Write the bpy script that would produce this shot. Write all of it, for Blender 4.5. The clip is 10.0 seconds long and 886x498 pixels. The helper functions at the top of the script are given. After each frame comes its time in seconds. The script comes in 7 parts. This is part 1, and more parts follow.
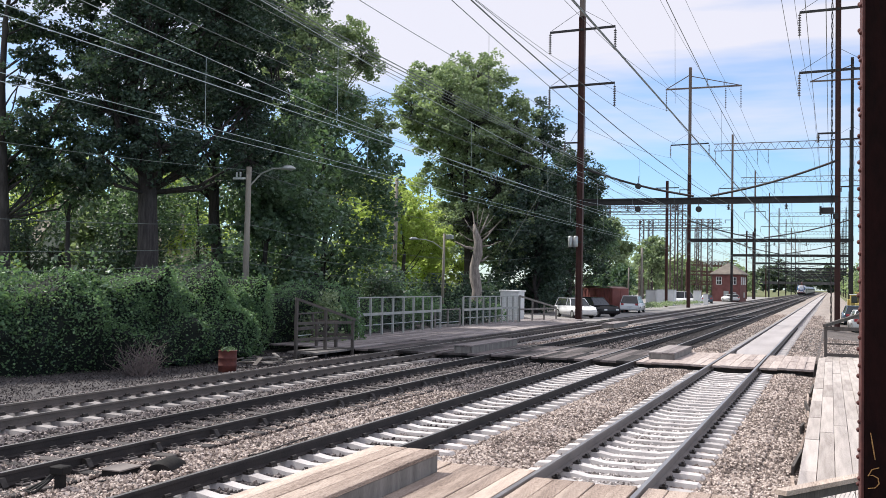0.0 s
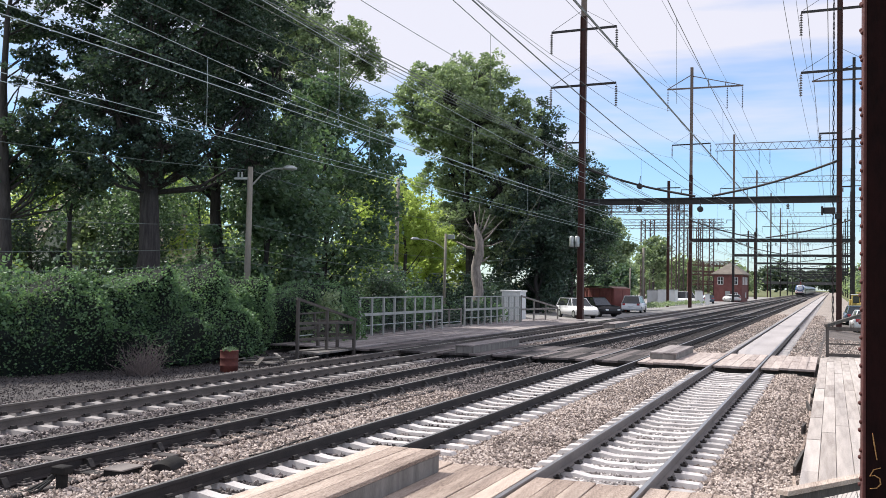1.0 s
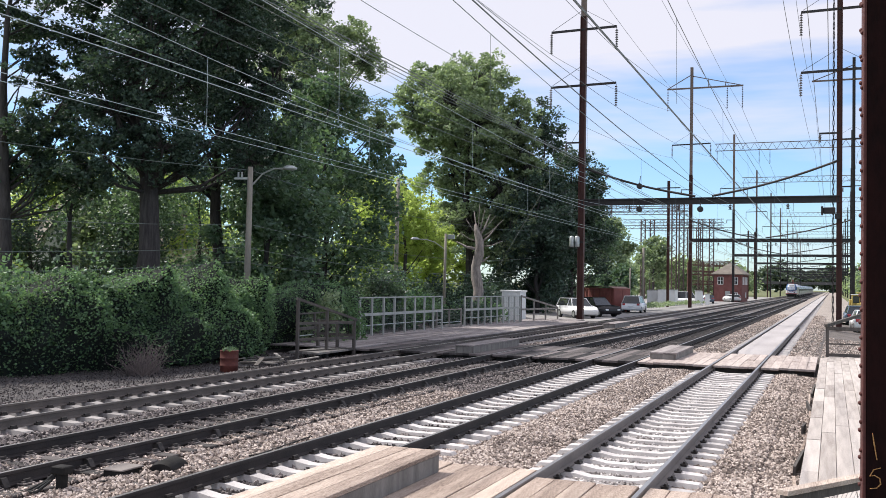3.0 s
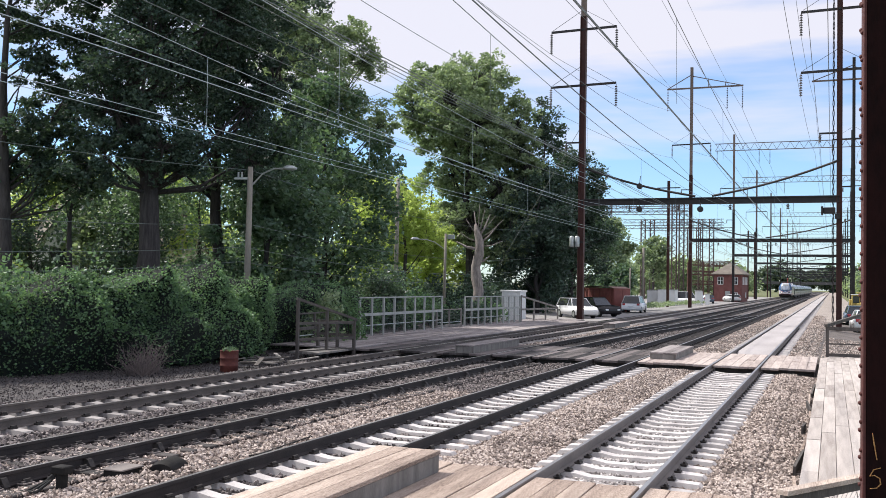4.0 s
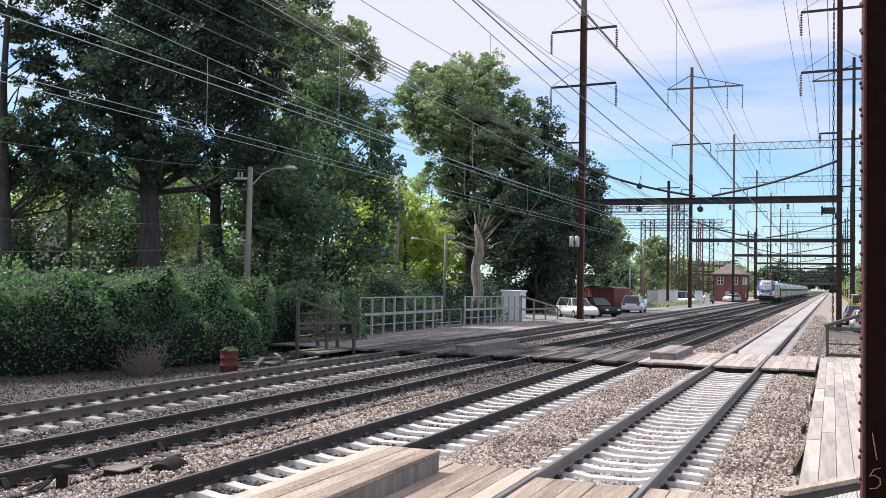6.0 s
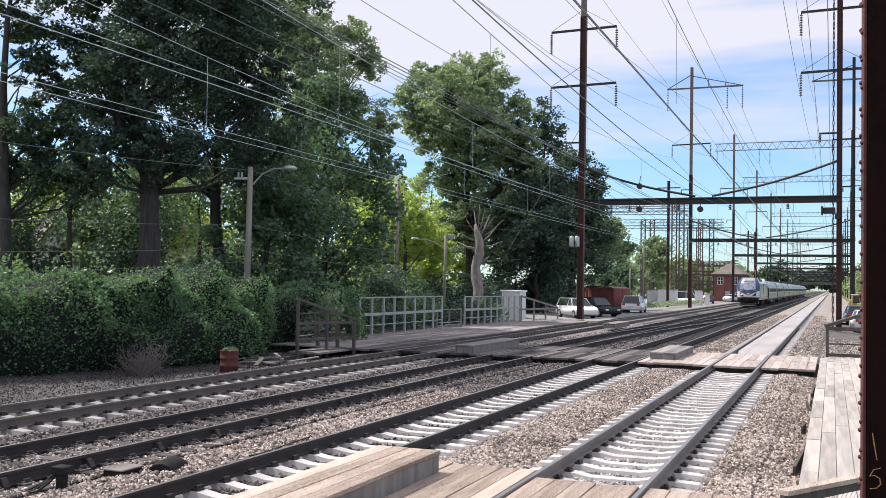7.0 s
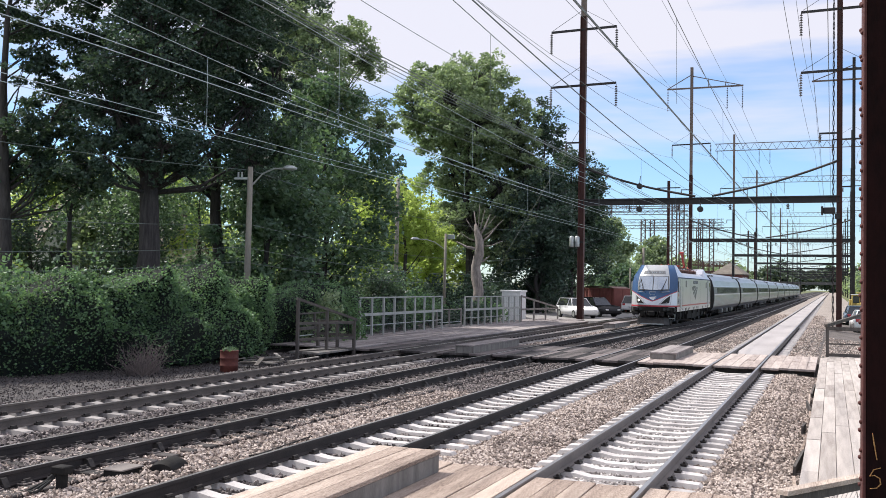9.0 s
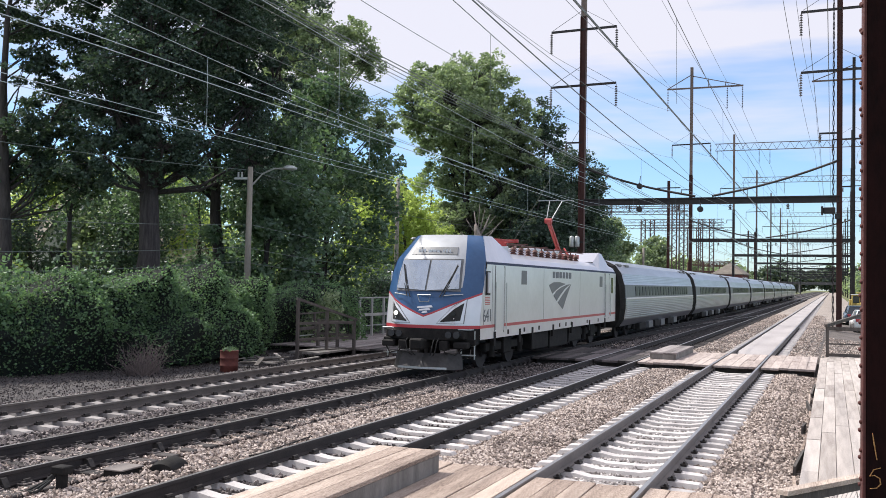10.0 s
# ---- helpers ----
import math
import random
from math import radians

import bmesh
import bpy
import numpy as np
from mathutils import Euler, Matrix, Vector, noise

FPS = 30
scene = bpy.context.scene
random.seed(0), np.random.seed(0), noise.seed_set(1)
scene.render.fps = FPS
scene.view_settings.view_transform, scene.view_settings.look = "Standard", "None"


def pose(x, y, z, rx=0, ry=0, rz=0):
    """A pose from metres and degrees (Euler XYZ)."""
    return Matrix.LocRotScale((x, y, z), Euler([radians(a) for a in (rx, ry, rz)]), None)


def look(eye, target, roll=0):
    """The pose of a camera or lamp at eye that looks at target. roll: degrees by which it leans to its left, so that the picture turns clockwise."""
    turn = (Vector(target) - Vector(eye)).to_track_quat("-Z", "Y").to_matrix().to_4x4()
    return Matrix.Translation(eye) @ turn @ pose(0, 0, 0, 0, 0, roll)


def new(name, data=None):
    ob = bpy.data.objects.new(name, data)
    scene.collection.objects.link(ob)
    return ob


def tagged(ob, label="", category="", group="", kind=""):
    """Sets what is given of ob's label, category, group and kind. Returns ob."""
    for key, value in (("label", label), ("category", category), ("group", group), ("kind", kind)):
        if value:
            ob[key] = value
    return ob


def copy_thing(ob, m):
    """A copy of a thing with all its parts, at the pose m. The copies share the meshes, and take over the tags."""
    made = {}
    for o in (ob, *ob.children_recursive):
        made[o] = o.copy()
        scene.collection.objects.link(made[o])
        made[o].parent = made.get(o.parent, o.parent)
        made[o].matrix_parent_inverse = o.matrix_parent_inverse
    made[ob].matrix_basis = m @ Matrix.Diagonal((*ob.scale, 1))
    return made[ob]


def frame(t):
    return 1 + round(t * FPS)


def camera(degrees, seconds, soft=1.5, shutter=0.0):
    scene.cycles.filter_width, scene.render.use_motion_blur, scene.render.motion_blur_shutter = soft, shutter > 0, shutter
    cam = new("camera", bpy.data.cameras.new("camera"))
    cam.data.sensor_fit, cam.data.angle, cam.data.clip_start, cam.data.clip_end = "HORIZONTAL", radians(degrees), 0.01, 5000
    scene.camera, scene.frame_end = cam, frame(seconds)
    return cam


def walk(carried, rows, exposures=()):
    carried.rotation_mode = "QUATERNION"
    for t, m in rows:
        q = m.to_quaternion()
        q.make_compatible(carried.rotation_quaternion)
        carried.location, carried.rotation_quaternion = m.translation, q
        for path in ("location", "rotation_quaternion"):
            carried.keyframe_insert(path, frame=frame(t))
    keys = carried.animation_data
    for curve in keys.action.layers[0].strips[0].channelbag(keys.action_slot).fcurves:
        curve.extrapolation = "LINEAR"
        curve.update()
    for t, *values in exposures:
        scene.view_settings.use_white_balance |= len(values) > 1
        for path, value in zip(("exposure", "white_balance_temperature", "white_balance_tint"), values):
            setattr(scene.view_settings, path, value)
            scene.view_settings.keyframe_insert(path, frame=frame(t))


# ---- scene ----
cam = camera(49.1, 10.0, soft=0.5)
EYE = (0.0, 0.0, 2.564)


def aim(turn):
    """The standing camera's pose, with a small turn to the right in degrees."""
    a, b = radians(21.884 - turn), radians(1.985)
    way = Vector((-math.sin(a) * math.cos(b), math.cos(a) * math.cos(b), math.sin(b)))
    return look(EYE, Vector(EYE) + way * 10, 1.038)


walk(cam, [(0.0, aim(0.085)), (0.3, aim(0.06)), (0.6, aim(0.015)), (0.8, aim(0.0)), (1.2, aim(0.0)), (10.0, aim(0.0))],
     exposures=[(0.0, 0.15), (10.0, 0.15)])

# ---- sky, sun ----
SUN_FROM = Vector((-0.77, 0.05, 1.0)).normalized()
world = bpy.data.worlds.new("world")
scene.world = world
world.use_nodes = True
wn, wl = world.node_tree.nodes, world.node_tree.links
wn.clear()
w_out = wn.new("ShaderNodeOutputWorld")
w_bg = wn.new("ShaderNodeBackground")
w_sky = wn.new("ShaderNodeTexSky")
w_sky.sky_type = "NISHITA"
w_sky.sun_disc = False
w_sky.sun_elevation = math.asin(SUN_FROM.z)
w_sky.sun_rotation = math.atan2(SUN_FROM.x, SUN_FROM.y)
w_sky.air_density, w_sky.dust_density, w_sky.ozone_density = 1.0, 0.3, 3.0
w_tint = wn.new("ShaderNodeMixRGB")
w_tint.blend_type = "MULTIPLY"
w_tint.inputs["Fac"].default_value = 1.0
w_tint.inputs["Color2"].default_value = (1.15, 1.40, 1.70, 1)
w_coord = wn.new("ShaderNodeTexCoord")
w_map = wn.new("ShaderNodeMapping")
w_map.inputs["Scale"].default_value = (1.5, 1.5, 11.0)
w_map.inputs["Rotation"].default_value = (0.10, 0.22, 0.4)
w_noise = wn.new("ShaderNodeTexNoise")
w_noise.inputs["Scale"].default_value = 1.5
w_noise.inputs["Detail"].default_value = 6
w_noise.inputs["Roughness"].default_value = 0.5
w_sep = wn.new("ShaderNodeSeparateXYZ")
w_high = wn.new("ShaderNodeMapRange")
w_high.inputs["From Min"].default_value, w_high.inputs["From Max"].default_value = 0.06, 0.30
w_high.inputs["To Min"].default_value, w_high.inputs["To Max"].default_value = -0.17, 0.15
w_add = wn.new("ShaderNodeMath")
w_ramp = wn.new("ShaderNodeValToRGB")
w_ramp.color_ramp.elements[0].position, w_ramp.color_ramp.elements[0].color = 0.40, (0.05, 0.05, 0.05, 1)
w_ramp.color_ramp.elements[1].position, w_ramp.color_ramp.elements[1].color = 0.62, (0.95, 0.95, 0.95, 1)
w_mix = wn.new("ShaderNodeMixRGB")
w_mix.inputs["Color2"].default_value = (8.0, 7.9, 8.8, 1)
w_bg.inputs["Strength"].default_value = 0.1
wl.new(w_coord.outputs["Generated"], w_map.inputs["Vector"])
wl.new(w_map.outputs["Vector"], w_noise.inputs["Vector"])
wl.new(w_coord.outputs["Generated"], w_sep.inputs["Vector"])
wl.new(w_sep.outputs["Z"], w_high.inputs["Value"])
wl.new(w_noise.outputs["Fac"], w_add.inputs[0])
wl.new(w_high.outputs["Result"], w_add.inputs[1])
wl.new(w_add.outputs[0], w_ramp.inputs["Fac"])
wl.new(w_ramp.outputs["Color"], w_mix.inputs["Fac"])
wl.new(w_sky.outputs["Color"], w_tint.inputs["Color1"])
wl.new(w_tint.outputs["Color"], w_mix.inputs["Color1"])
wl.new(w_mix.outputs["Color"], w_bg.inputs["Color"])
wl.new(w_bg.outputs["Background"], w_out.inputs["Surface"])
sun = new("sun", bpy.data.lights.new("sun", "SUN"))
sun.data.energy, sun.data.angle, sun.data.color = 5.0, radians(0.55), (1.0, 0.955, 0.89)
sun.matrix_world = look(SUN_FROM * 60, (0, 0, 0))


# ---- materials ----
def mat(name, colours, scale=4.0, rough=0.7, metal=0.0, bump=0.0, fine=30.0, stretch=(1, 1, 1), per_object=0.0, island=0.0,
        detail=5.0, spread=(0.3, 0.7), fine_amount=0.35, coords="Object", spec=0.5, sheen=None):
    """A surface of two or three colours mixed by noise at two scales, with a fine bump."""
    m = bpy.data.materials.new(name)
    m.use_nodes = True
    n, l = m.node_tree.nodes, m.node_tree.links
    b = n["Principled BSDF"]
    tc, mp = n.new("ShaderNodeTexCoord"), n.new("ShaderNodeMapping")
    mp.inputs["Scale"].default_value = stretch
    l.new(tc.outputs[coords], mp.inputs["Vector"])
    n1, n2 = n.new("ShaderNodeTexNoise"), n.new("ShaderNodeTexNoise")
    n1.inputs["Scale"].default_value, n1.inputs["Detail"].default_value = scale, detail
    n2.inputs["Scale"].default_value, n2.inputs["Detail"].default_value = fine, 4
    l.new(mp.outputs["Vector"], n1.inputs["Vector"])
    l.new(mp.outputs["Vector"], n2.inputs["Vector"])
    mixf = n.new("ShaderNodeMix")
    mixf.inputs["Factor"].default_value = fine_amount
    l.new(n1.outputs["Fac"], mixf.inputs[2])
    l.new(n2.outputs["Fac"], mixf.inputs[3])
    last = mixf.outputs[0]
    for amount, node, sock in ((per_object, "ShaderNodeObjectInfo", "Random"), (island, "ShaderNodeNewGeometry", "Random Per Island")):
        if amount:
            o, ma = n.new(node), n.new("ShaderNodeMath")
            ma.operation = "MULTIPLY_ADD"
            ma.inputs[1].default_value = amount
            ad = n.new("ShaderNodeMath")
            ad.operation = "ADD"
            ad.inputs[1].default_value = -amount / 2
            l.new(o.outputs[sock], ma.inputs[0])
            l.new(last, ma.inputs[2])
            l.new(ma.outputs[0], ad.inputs[0])
            last = ad.outputs[0]
    ramp = n.new("ShaderNodeValToRGB")
    ramp.color_ramp.elements[0].position, ramp.color_ramp.elements[1].position = spread
    ramp.color_ramp.elements[0].color = (*colours[0], 1)
    ramp.color_ramp.elements[1].color = (*colours[-1], 1)
    if len(colours) == 3:
        ramp.color_ramp.elements.new(sum(spread) / 2).color = (*colours[1], 1)
    l.new(last, ramp.inputs["Fac"])
    l.new(ramp.outputs["Color"], b.inputs["Base Color"])
    b.inputs["Roughness"].default_value, b.inputs["Metallic"].default_value = rough, metal
    b.inputs["Specular IOR Level"].default_value = spec
    if bump:
        bp = n.new("ShaderNodeBump")
        bp.inputs["Strength"].default_value, bp.inputs["Distance"].default_value = bump, 0.02
        l.new(n2.outputs["Fac"], bp.inputs["Height"])
        l.new(bp.outputs["Normal"], b.inputs["Normal"])
    return m


def leaf_mat(name, dark, light, glow, through_amount=0.42, vary=0.75, scale=0.35):
    m = mat(name, (dark, light), scale=scale, rough=0.42, island=vary, fine=3.0, spec=0.45)
    n, l = m.node_tree.nodes, m.node_tree.links
    b, out = n["Principled BSDF"], n["Material Output"]
    tr, mx = n.new("ShaderNodeBsdfTranslucent"), n.new("ShaderNodeMixShader")
    tr.inputs["Color"].default_value = (*glow, 1)
    mx.inputs["Fac"].default_value = through_amount
    l.new(b.outputs["BSDF"], mx.inputs[1])
    l.new(tr.outputs["BSDF"], mx.inputs[2])
    l.new(mx.outputs[0], out.inputs["Surface"])
    return m


def glow_mat(name, colour, strength):
    m = mat(name, (colour, colour), rough=0.3)
    b = m.node_tree.nodes["Principled BSDF"]
    b.inputs["Emission Color"].default_value, b.inputs["Emission Strength"].default_value = (*colour, 1), strength
    return m


M_EARTH = mat("earth", ((0.028, 0.025, 0.026), (0.066, 0.06, 0.062), (0.13, 0.118, 0.12)), 1.2, 0.95, bump=0.8, fine=14, fine_amount=0.5)
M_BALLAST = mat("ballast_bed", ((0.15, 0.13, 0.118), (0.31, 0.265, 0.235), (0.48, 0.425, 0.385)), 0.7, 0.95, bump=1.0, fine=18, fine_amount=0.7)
# Darker bed colour paints the shade in the gaps between loose stones.
M_BED_GAP_SHADE = mat("ballast_bed_gap_shade", ((0.05, 0.043, 0.04), (0.11, 0.094, 0.086), (0.20, 0.172, 0.158)), 0.7, 0.95, bump=1.0, fine=18, fine_amount=0.7)
M_STONE = mat("ballast_stone", ((0.15, 0.12, 0.105), (0.37, 0.30, 0.26), (0.58, 0.495, 0.445)), 0.5, 0.95, island=0.7, fine=40, fine_amount=0.3)
M_STONE_PALE = mat("ballast_stone_dusted", ((0.24, 0.215, 0.205), (0.46, 0.425, 0.41), (0.64, 0.60, 0.585)), 0.5, 0.95, island=0.7, fine=40, fine_amount=0.3)
M_FILL = mat("pale_track_fill", ((0.30, 0.275, 0.275), (0.46, 0.43, 0.43)), 0.6, 0.9, bump=0.3, fine=22, stretch=(1, 0.25, 1))
M_FENCE = mat("pale_fence", ((0.26, 0.27, 0.26), (0.46, 0.47, 0.45)), 2.0, 0.7, fine=20)
# Sooty stones, their colour darkened further for shade round the third track.
M_STONE_DARK = mat("ballast_stone_dark", ((0.05, 0.043, 0.043), (0.14, 0.12, 0.115), (0.29, 0.25, 0.24)), 0.5, 0.95, island=0.75, fine=40, fine_amount=0.3)
M_TIE = mat("concrete_tie", ((0.40, 0.375, 0.37), (0.62, 0.585, 0.575)), 3.0, 0.9, bump=0.25, fine=50, per_object=0.3)
M_TIE_OLD = mat("grey_concrete_tie", ((0.20, 0.185, 0.18), (0.40, 0.37, 0.36)), 3.0, 0.9, bump=0.25, fine=50, per_object=0.35)
M_TIE_WOOD = mat("wood_tie", ((0.022, 0.02, 0.021), (0.11, 0.097, 0.094)), 3.0, 0.95, bump=0.6, fine=30, per_object=0.4, stretch=(0.4, 3, 3))
M_RAIL = mat("rail_web", ((0.022, 0.019, 0.02), (0.055, 0.045, 0.043)), 2.0, 0.75, 0.2, bump=0.15, fine=40)
M_RAIL_MID = mat("tan_rail_web", ((0.10, 0.085, 0.078), (0.17, 0.145, 0.13)), 2.0, 0.85, 0.1, bump=0.15, fine=40)
M_BALLAST_DARK = mat("sooty_ballast_bed", ((0.035, 0.032, 0.033), (0.09, 0.08, 0.078), (0.19, 0.165, 0.155)), 0.7, 0.95, bump=1.0, fine=18, fine_amount=0.7)
M_RAIL_LIGHT = mat("dusty_rail_web", ((0.16, 0.14, 0.132), (0.25, 0.22, 0.205)), 2.0, 0.85, 0.1, bump=0.15, fine=40)
M_RAIL_TOP = mat("rail_head", ((0.30, 0.29, 0.29), (0.48, 0.46, 0.45)), 1.5, 0.38, 0.85, fine=30)
M_CLIP = mat("clip_steel", ((0.02, 0.018, 0.017), (0.07, 0.06, 0.055)), 20, 0.6, 0.4)
M_DECK = mat("deck_board", ((0.24, 0.205, 0.185), (0.44, 0.39, 0.36), (0.60, 0.54, 0.50)), 1.6, 0.9, bump=0.6, fine=24, per_object=0.2, stretch=(7, 0.4, 7), fine_amount=0.5)
M_DECK_X = mat("crossing_board", ((0.24, 0.19, 0.17), (0.44, 0.37, 0.34), (0.58, 0.51, 0.47)), 1.6, 0.9, bump=0.5, fine=24, per_object=0.18, stretch=(6, 0.5, 6), fine_amount=0.5)
# Dark brown boards, darkened again for the shade over the far tracks.
M_CROSSING_SHADED = mat("shaded_brown_crossing_board", ((0.025, 0.022, 0.022), (0.085, 0.073, 0.072), (0.19, 0.16, 0.157)), 1.6, 0.9, bump=0.5, fine=24, per_object=0.5, stretch=(0.5, 6, 6), fine_amount=0.5)
# Deck boards greyed and darkened in colour for the shaded far deck.
M_DECK_SHADED = mat("shaded_grey_deck_board", ((0.11, 0.095, 0.095), (0.24, 0.21, 0.205), (0.38, 0.34, 0.33)), 1.6, 0.9, bump=0.5, fine=24, per_object=0.25, stretch=(7, 0.4, 7), fine_amount=0.5)
M_DECK_TAN = mat("fresh_board", ((0.13, 0.09, 0.07), (0.42, 0.33, 0.275), (0.64, 0.54, 0.46)), 1.6, 0.88, bump=0.5, fine=22, per_object=0.22, stretch=(6, 0.5, 6), fine_amount=0.62)
M_WOOD_GREY = mat("weathered_wood", ((0.11, 0.10, 0.095), (0.30, 0.28, 0.26)), 2.0, 0.9, bump=0.4, fine=30, stretch=(3, 3, 0.5))
M_WOOD_DARK = mat("dark_wood", ((0.05, 0.043, 0.04), (0.13, 0.115, 0.105)), 2.0, 0.9, bump=0.4, fine=30, stretch=(3, 3, 0.5))
M_POLE_WOOD = mat("pole_wood", ((0.17, 0.155, 0.13), (0.34, 0.31, 0.27)), 1.5, 0.9, bump=0.5, fine=24, stretch=(4, 4, 0.3))
M_STEEL_RED = mat("oxide_steel", ((0.038, 0.012, 0.010), (0.085, 0.026, 0.02)), 1.5, 0.65, bump=0.15, fine=30)
M_STEEL_DARK = mat("dark_steel", ((0.012, 0.011, 0.013), (0.04, 0.035, 0.036)), 1.5, 0.6, bump=0.1, fine=30)
M_STEEL_TAN = mat("tan_pole_steel", ((0.10, 0.065, 0.055), (0.22, 0.17, 0.15)), 0.6, 0.7, fine=12)
# One red steel in two colours: the shaded front and the lit flange.
M_PILLAR_SHADE = mat("shaded_pillar_steel", ((0.005, 0.0016, 0.0016), (0.022, 0.0055, 0.005)), 5, 0.85, bump=0.4, fine=40, stretch=(1, 1, 0.4), spec=0.15)
M_PILLAR_LIT = mat("lit_red_steel", ((0.045, 0.012, 0.011), (0.12, 0.034, 0.028)), 14, 0.75, bump=0.3, fine=40)
M_CHALK = mat("faded_chalk", ((0.16, 0.06, 0.02), (0.75, 0.42, 0.16)), 60, 0.95, fine=300, fine_amount=0.6)
M_GALV = mat("galvanised", ((0.34, 0.36, 0.36), (0.55, 0.57, 0.57)), 3, 0.45, 0.7, fine=30)
M_WIRE = mat("wire_bronze", ((0.10, 0.11, 0.10), (0.20, 0.22, 0.21)), 3, 0.5, 0.5)
M_WIRE_LIT = mat("wire_lit_pale", ((0.36, 0.40, 0.40), (0.55, 0.60, 0.60)), 3, 0.4, 0.6)
M_INSUL = mat("insulator_glaze", ((0.05, 0.045, 0.05), (0.10, 0.09, 0.10)), 8, 0.25)
M_ASPHALT = mat("asphalt", ((0.06, 0.058, 0.06), (0.12, 0.115, 0.115)), 0.5, 0.9, bump=0.3, fine=30)
M_PAVE = mat("pale_pavement", ((0.20, 0.19, 0.187), (0.33, 0.315, 0.305)), 0.4, 0.9, bump=0.2, fine=20)
M_GRASS = mat("grass_ground", ((0.07, 0.085, 0.03), (0.17, 0.18, 0.075)), 0.6, 0.95, bump=0.8, fine=25)
M_BARK = mat("bark", ((0.018, 0.016, 0.017), (0.085, 0.075, 0.075)), 2.0, 0.95, bump=1.0, fine=12, stretch=(5, 5, 0.7))
M_BARK_PALE = mat("pale_bark", ((0.10, 0.085, 0.08), (0.42, 0.37, 0.34)), 2.0, 0.95, bump=1.0, fine=12, stretch=(5, 5, 0.7))
M_LEAF = leaf_mat("leaf_oak", (0.026, 0.050, 0.042), (0.185, 0.275, 0.195), (0.18, 0.30, 0.11), 0.36)
# Darker copy of the oak leaf: the shade is put into its colour.
M_LEAF_SHADE = leaf_mat("leaf_deep_shade", (0.013, 0.029, 0.027), (0.085, 0.135, 0.105), (0.10, 0.17, 0.07), 0.25)
# Paler leaf: sunlight and leaf highlights are put into the colour.
M_LEAF_MID = leaf_mat("leaf_pale_sunlit", (0.075, 0.11, 0.08), (0.36, 0.43, 0.29), (0.36, 0.48, 0.19))
# Yellow-green leaf, its colour brightened as sun shining through.
M_LEAF_YEL = leaf_mat("leaf_sunlit_yellow", (0.10, 0.15, 0.04), (0.36, 0.46, 0.13), (0.62, 0.76, 0.20), 0.5)
M_IVY = leaf_mat("leaf_ivy", (0.011, 0.036, 0.038), (0.20, 0.335, 0.16), (0.23, 0.40, 0.13), 0.3, 0.35, 0.6)
M_IVY.node_tree.nodes["Principled BSDF"].inputs["Roughness"].default_value = 0.55
M_BRICK = mat("red_brick", ((0.13, 0.05, 0.046), (0.24, 0.10, 0.092)), 1.2, 0.9, bump=0.3, fine=12)
M_ROOF = mat("brown_shingle", ((0.12, 0.105, 0.09), (0.235, 0.205, 0.175)), 1.5, 0.9, bump=0.4, fine=8)
M_WHITE = mat("white_paint", ((0.68, 0.69, 0.70), (0.82, 0.82, 0.83)), 1.5, 0.6, fine=20)
M_GLASS_DARK = mat("window_glass", ((0.02, 0.025, 0.03), (0.05, 0.055, 0.06)), 2, 0.08, spec=0.7)
M_BLACK = mat("black_rubber", ((0.012, 0.012, 0.012), (0.03, 0.03, 0.03)), 6, 0.85)
M_CONT = mat("oxide_container", ((0.17, 0.052, 0.046), (0.29, 0.10, 0.085)), 1.0, 0.7, fine=16)
M_SILVER = mat("silver_paint", ((0.60, 0.60, 0.65), (0.72, 0.72, 0.78)), 0.8, 0.28, 0.6, fine=6)
M_STAINLESS = mat("stainless", ((0.33, 0.34, 0.375), (0.50, 0.515, 0.55)), 0.8, 0.3, 0.85, fine=5, stretch=(1, 0.3, 3))
M_LOCO_WHITE = mat("pale_silver_paint", ((0.60, 0.605, 0.64), (0.72, 0.725, 0.755)), 1.0, 0.3, 0.3, fine=6)
M_BLUE = mat("blue_paint", ((0.02, 0.07, 0.17), (0.035, 0.10, 0.23)), 1.0, 0.3, fine=8)
M_RED = mat("red_stripe", ((0.36, 0.03, 0.04), (0.46, 0.055, 0.065)), 2.0, 0.4)
M_UNDER = mat("underframe_grime_gap_shade", ((0.005, 0.0047, 0.0047), (0.024, 0.022, 0.021)), 3.0, 0.8, bump=0.3, fine=20, spec=0.25)
M_BAND = mat("charcoal_window_band", ((0.10, 0.105, 0.115), (0.15, 0.155, 0.165)), 2.0, 0.45)
M_PANTO = mat("red_pantograph", ((0.30, 0.03, 0.03), (0.45, 0.07, 0.06)), 4.0, 0.5)
M_LAMP_ON = glow_mat("lit_headlight", (1.0, 0.97, 0.85), 2.2)
M_YELLOW = mat("yellow_machine_paint", ((0.32, 0.28, 0.06), (0.58, 0.52, 0.18)), 2.0, 0.6)
M_CAR_BLACK = mat("black_car_paint", ((0.012, 0.012, 0.015), (0.02, 0.02, 0.024)), 2.0, 0.15)
M_CAR_BLUE = mat("blue_grey_car_paint", ((0.10, 0.14, 0.19), (0.14, 0.18, 0.24)), 2.0, 0.2, 0.4)
M_CAR_WHITE = mat("white_car_paint", ((0.72, 0.73, 0.74), (0.8, 0.8, 0.81)), 2.0, 0.2)
M_DRUM = mat("rusty_red_drum", ((0.05, 0.011, 0.009), (0.14, 0.034, 0.025)), 3.0, 0.75, bump=0.3, fine=18)
M_SIGN_GREY = mat("grey_lettering", ((0.10, 0.11, 0.13), (0.13, 0.14, 0.16)), 5.0, 0.5)
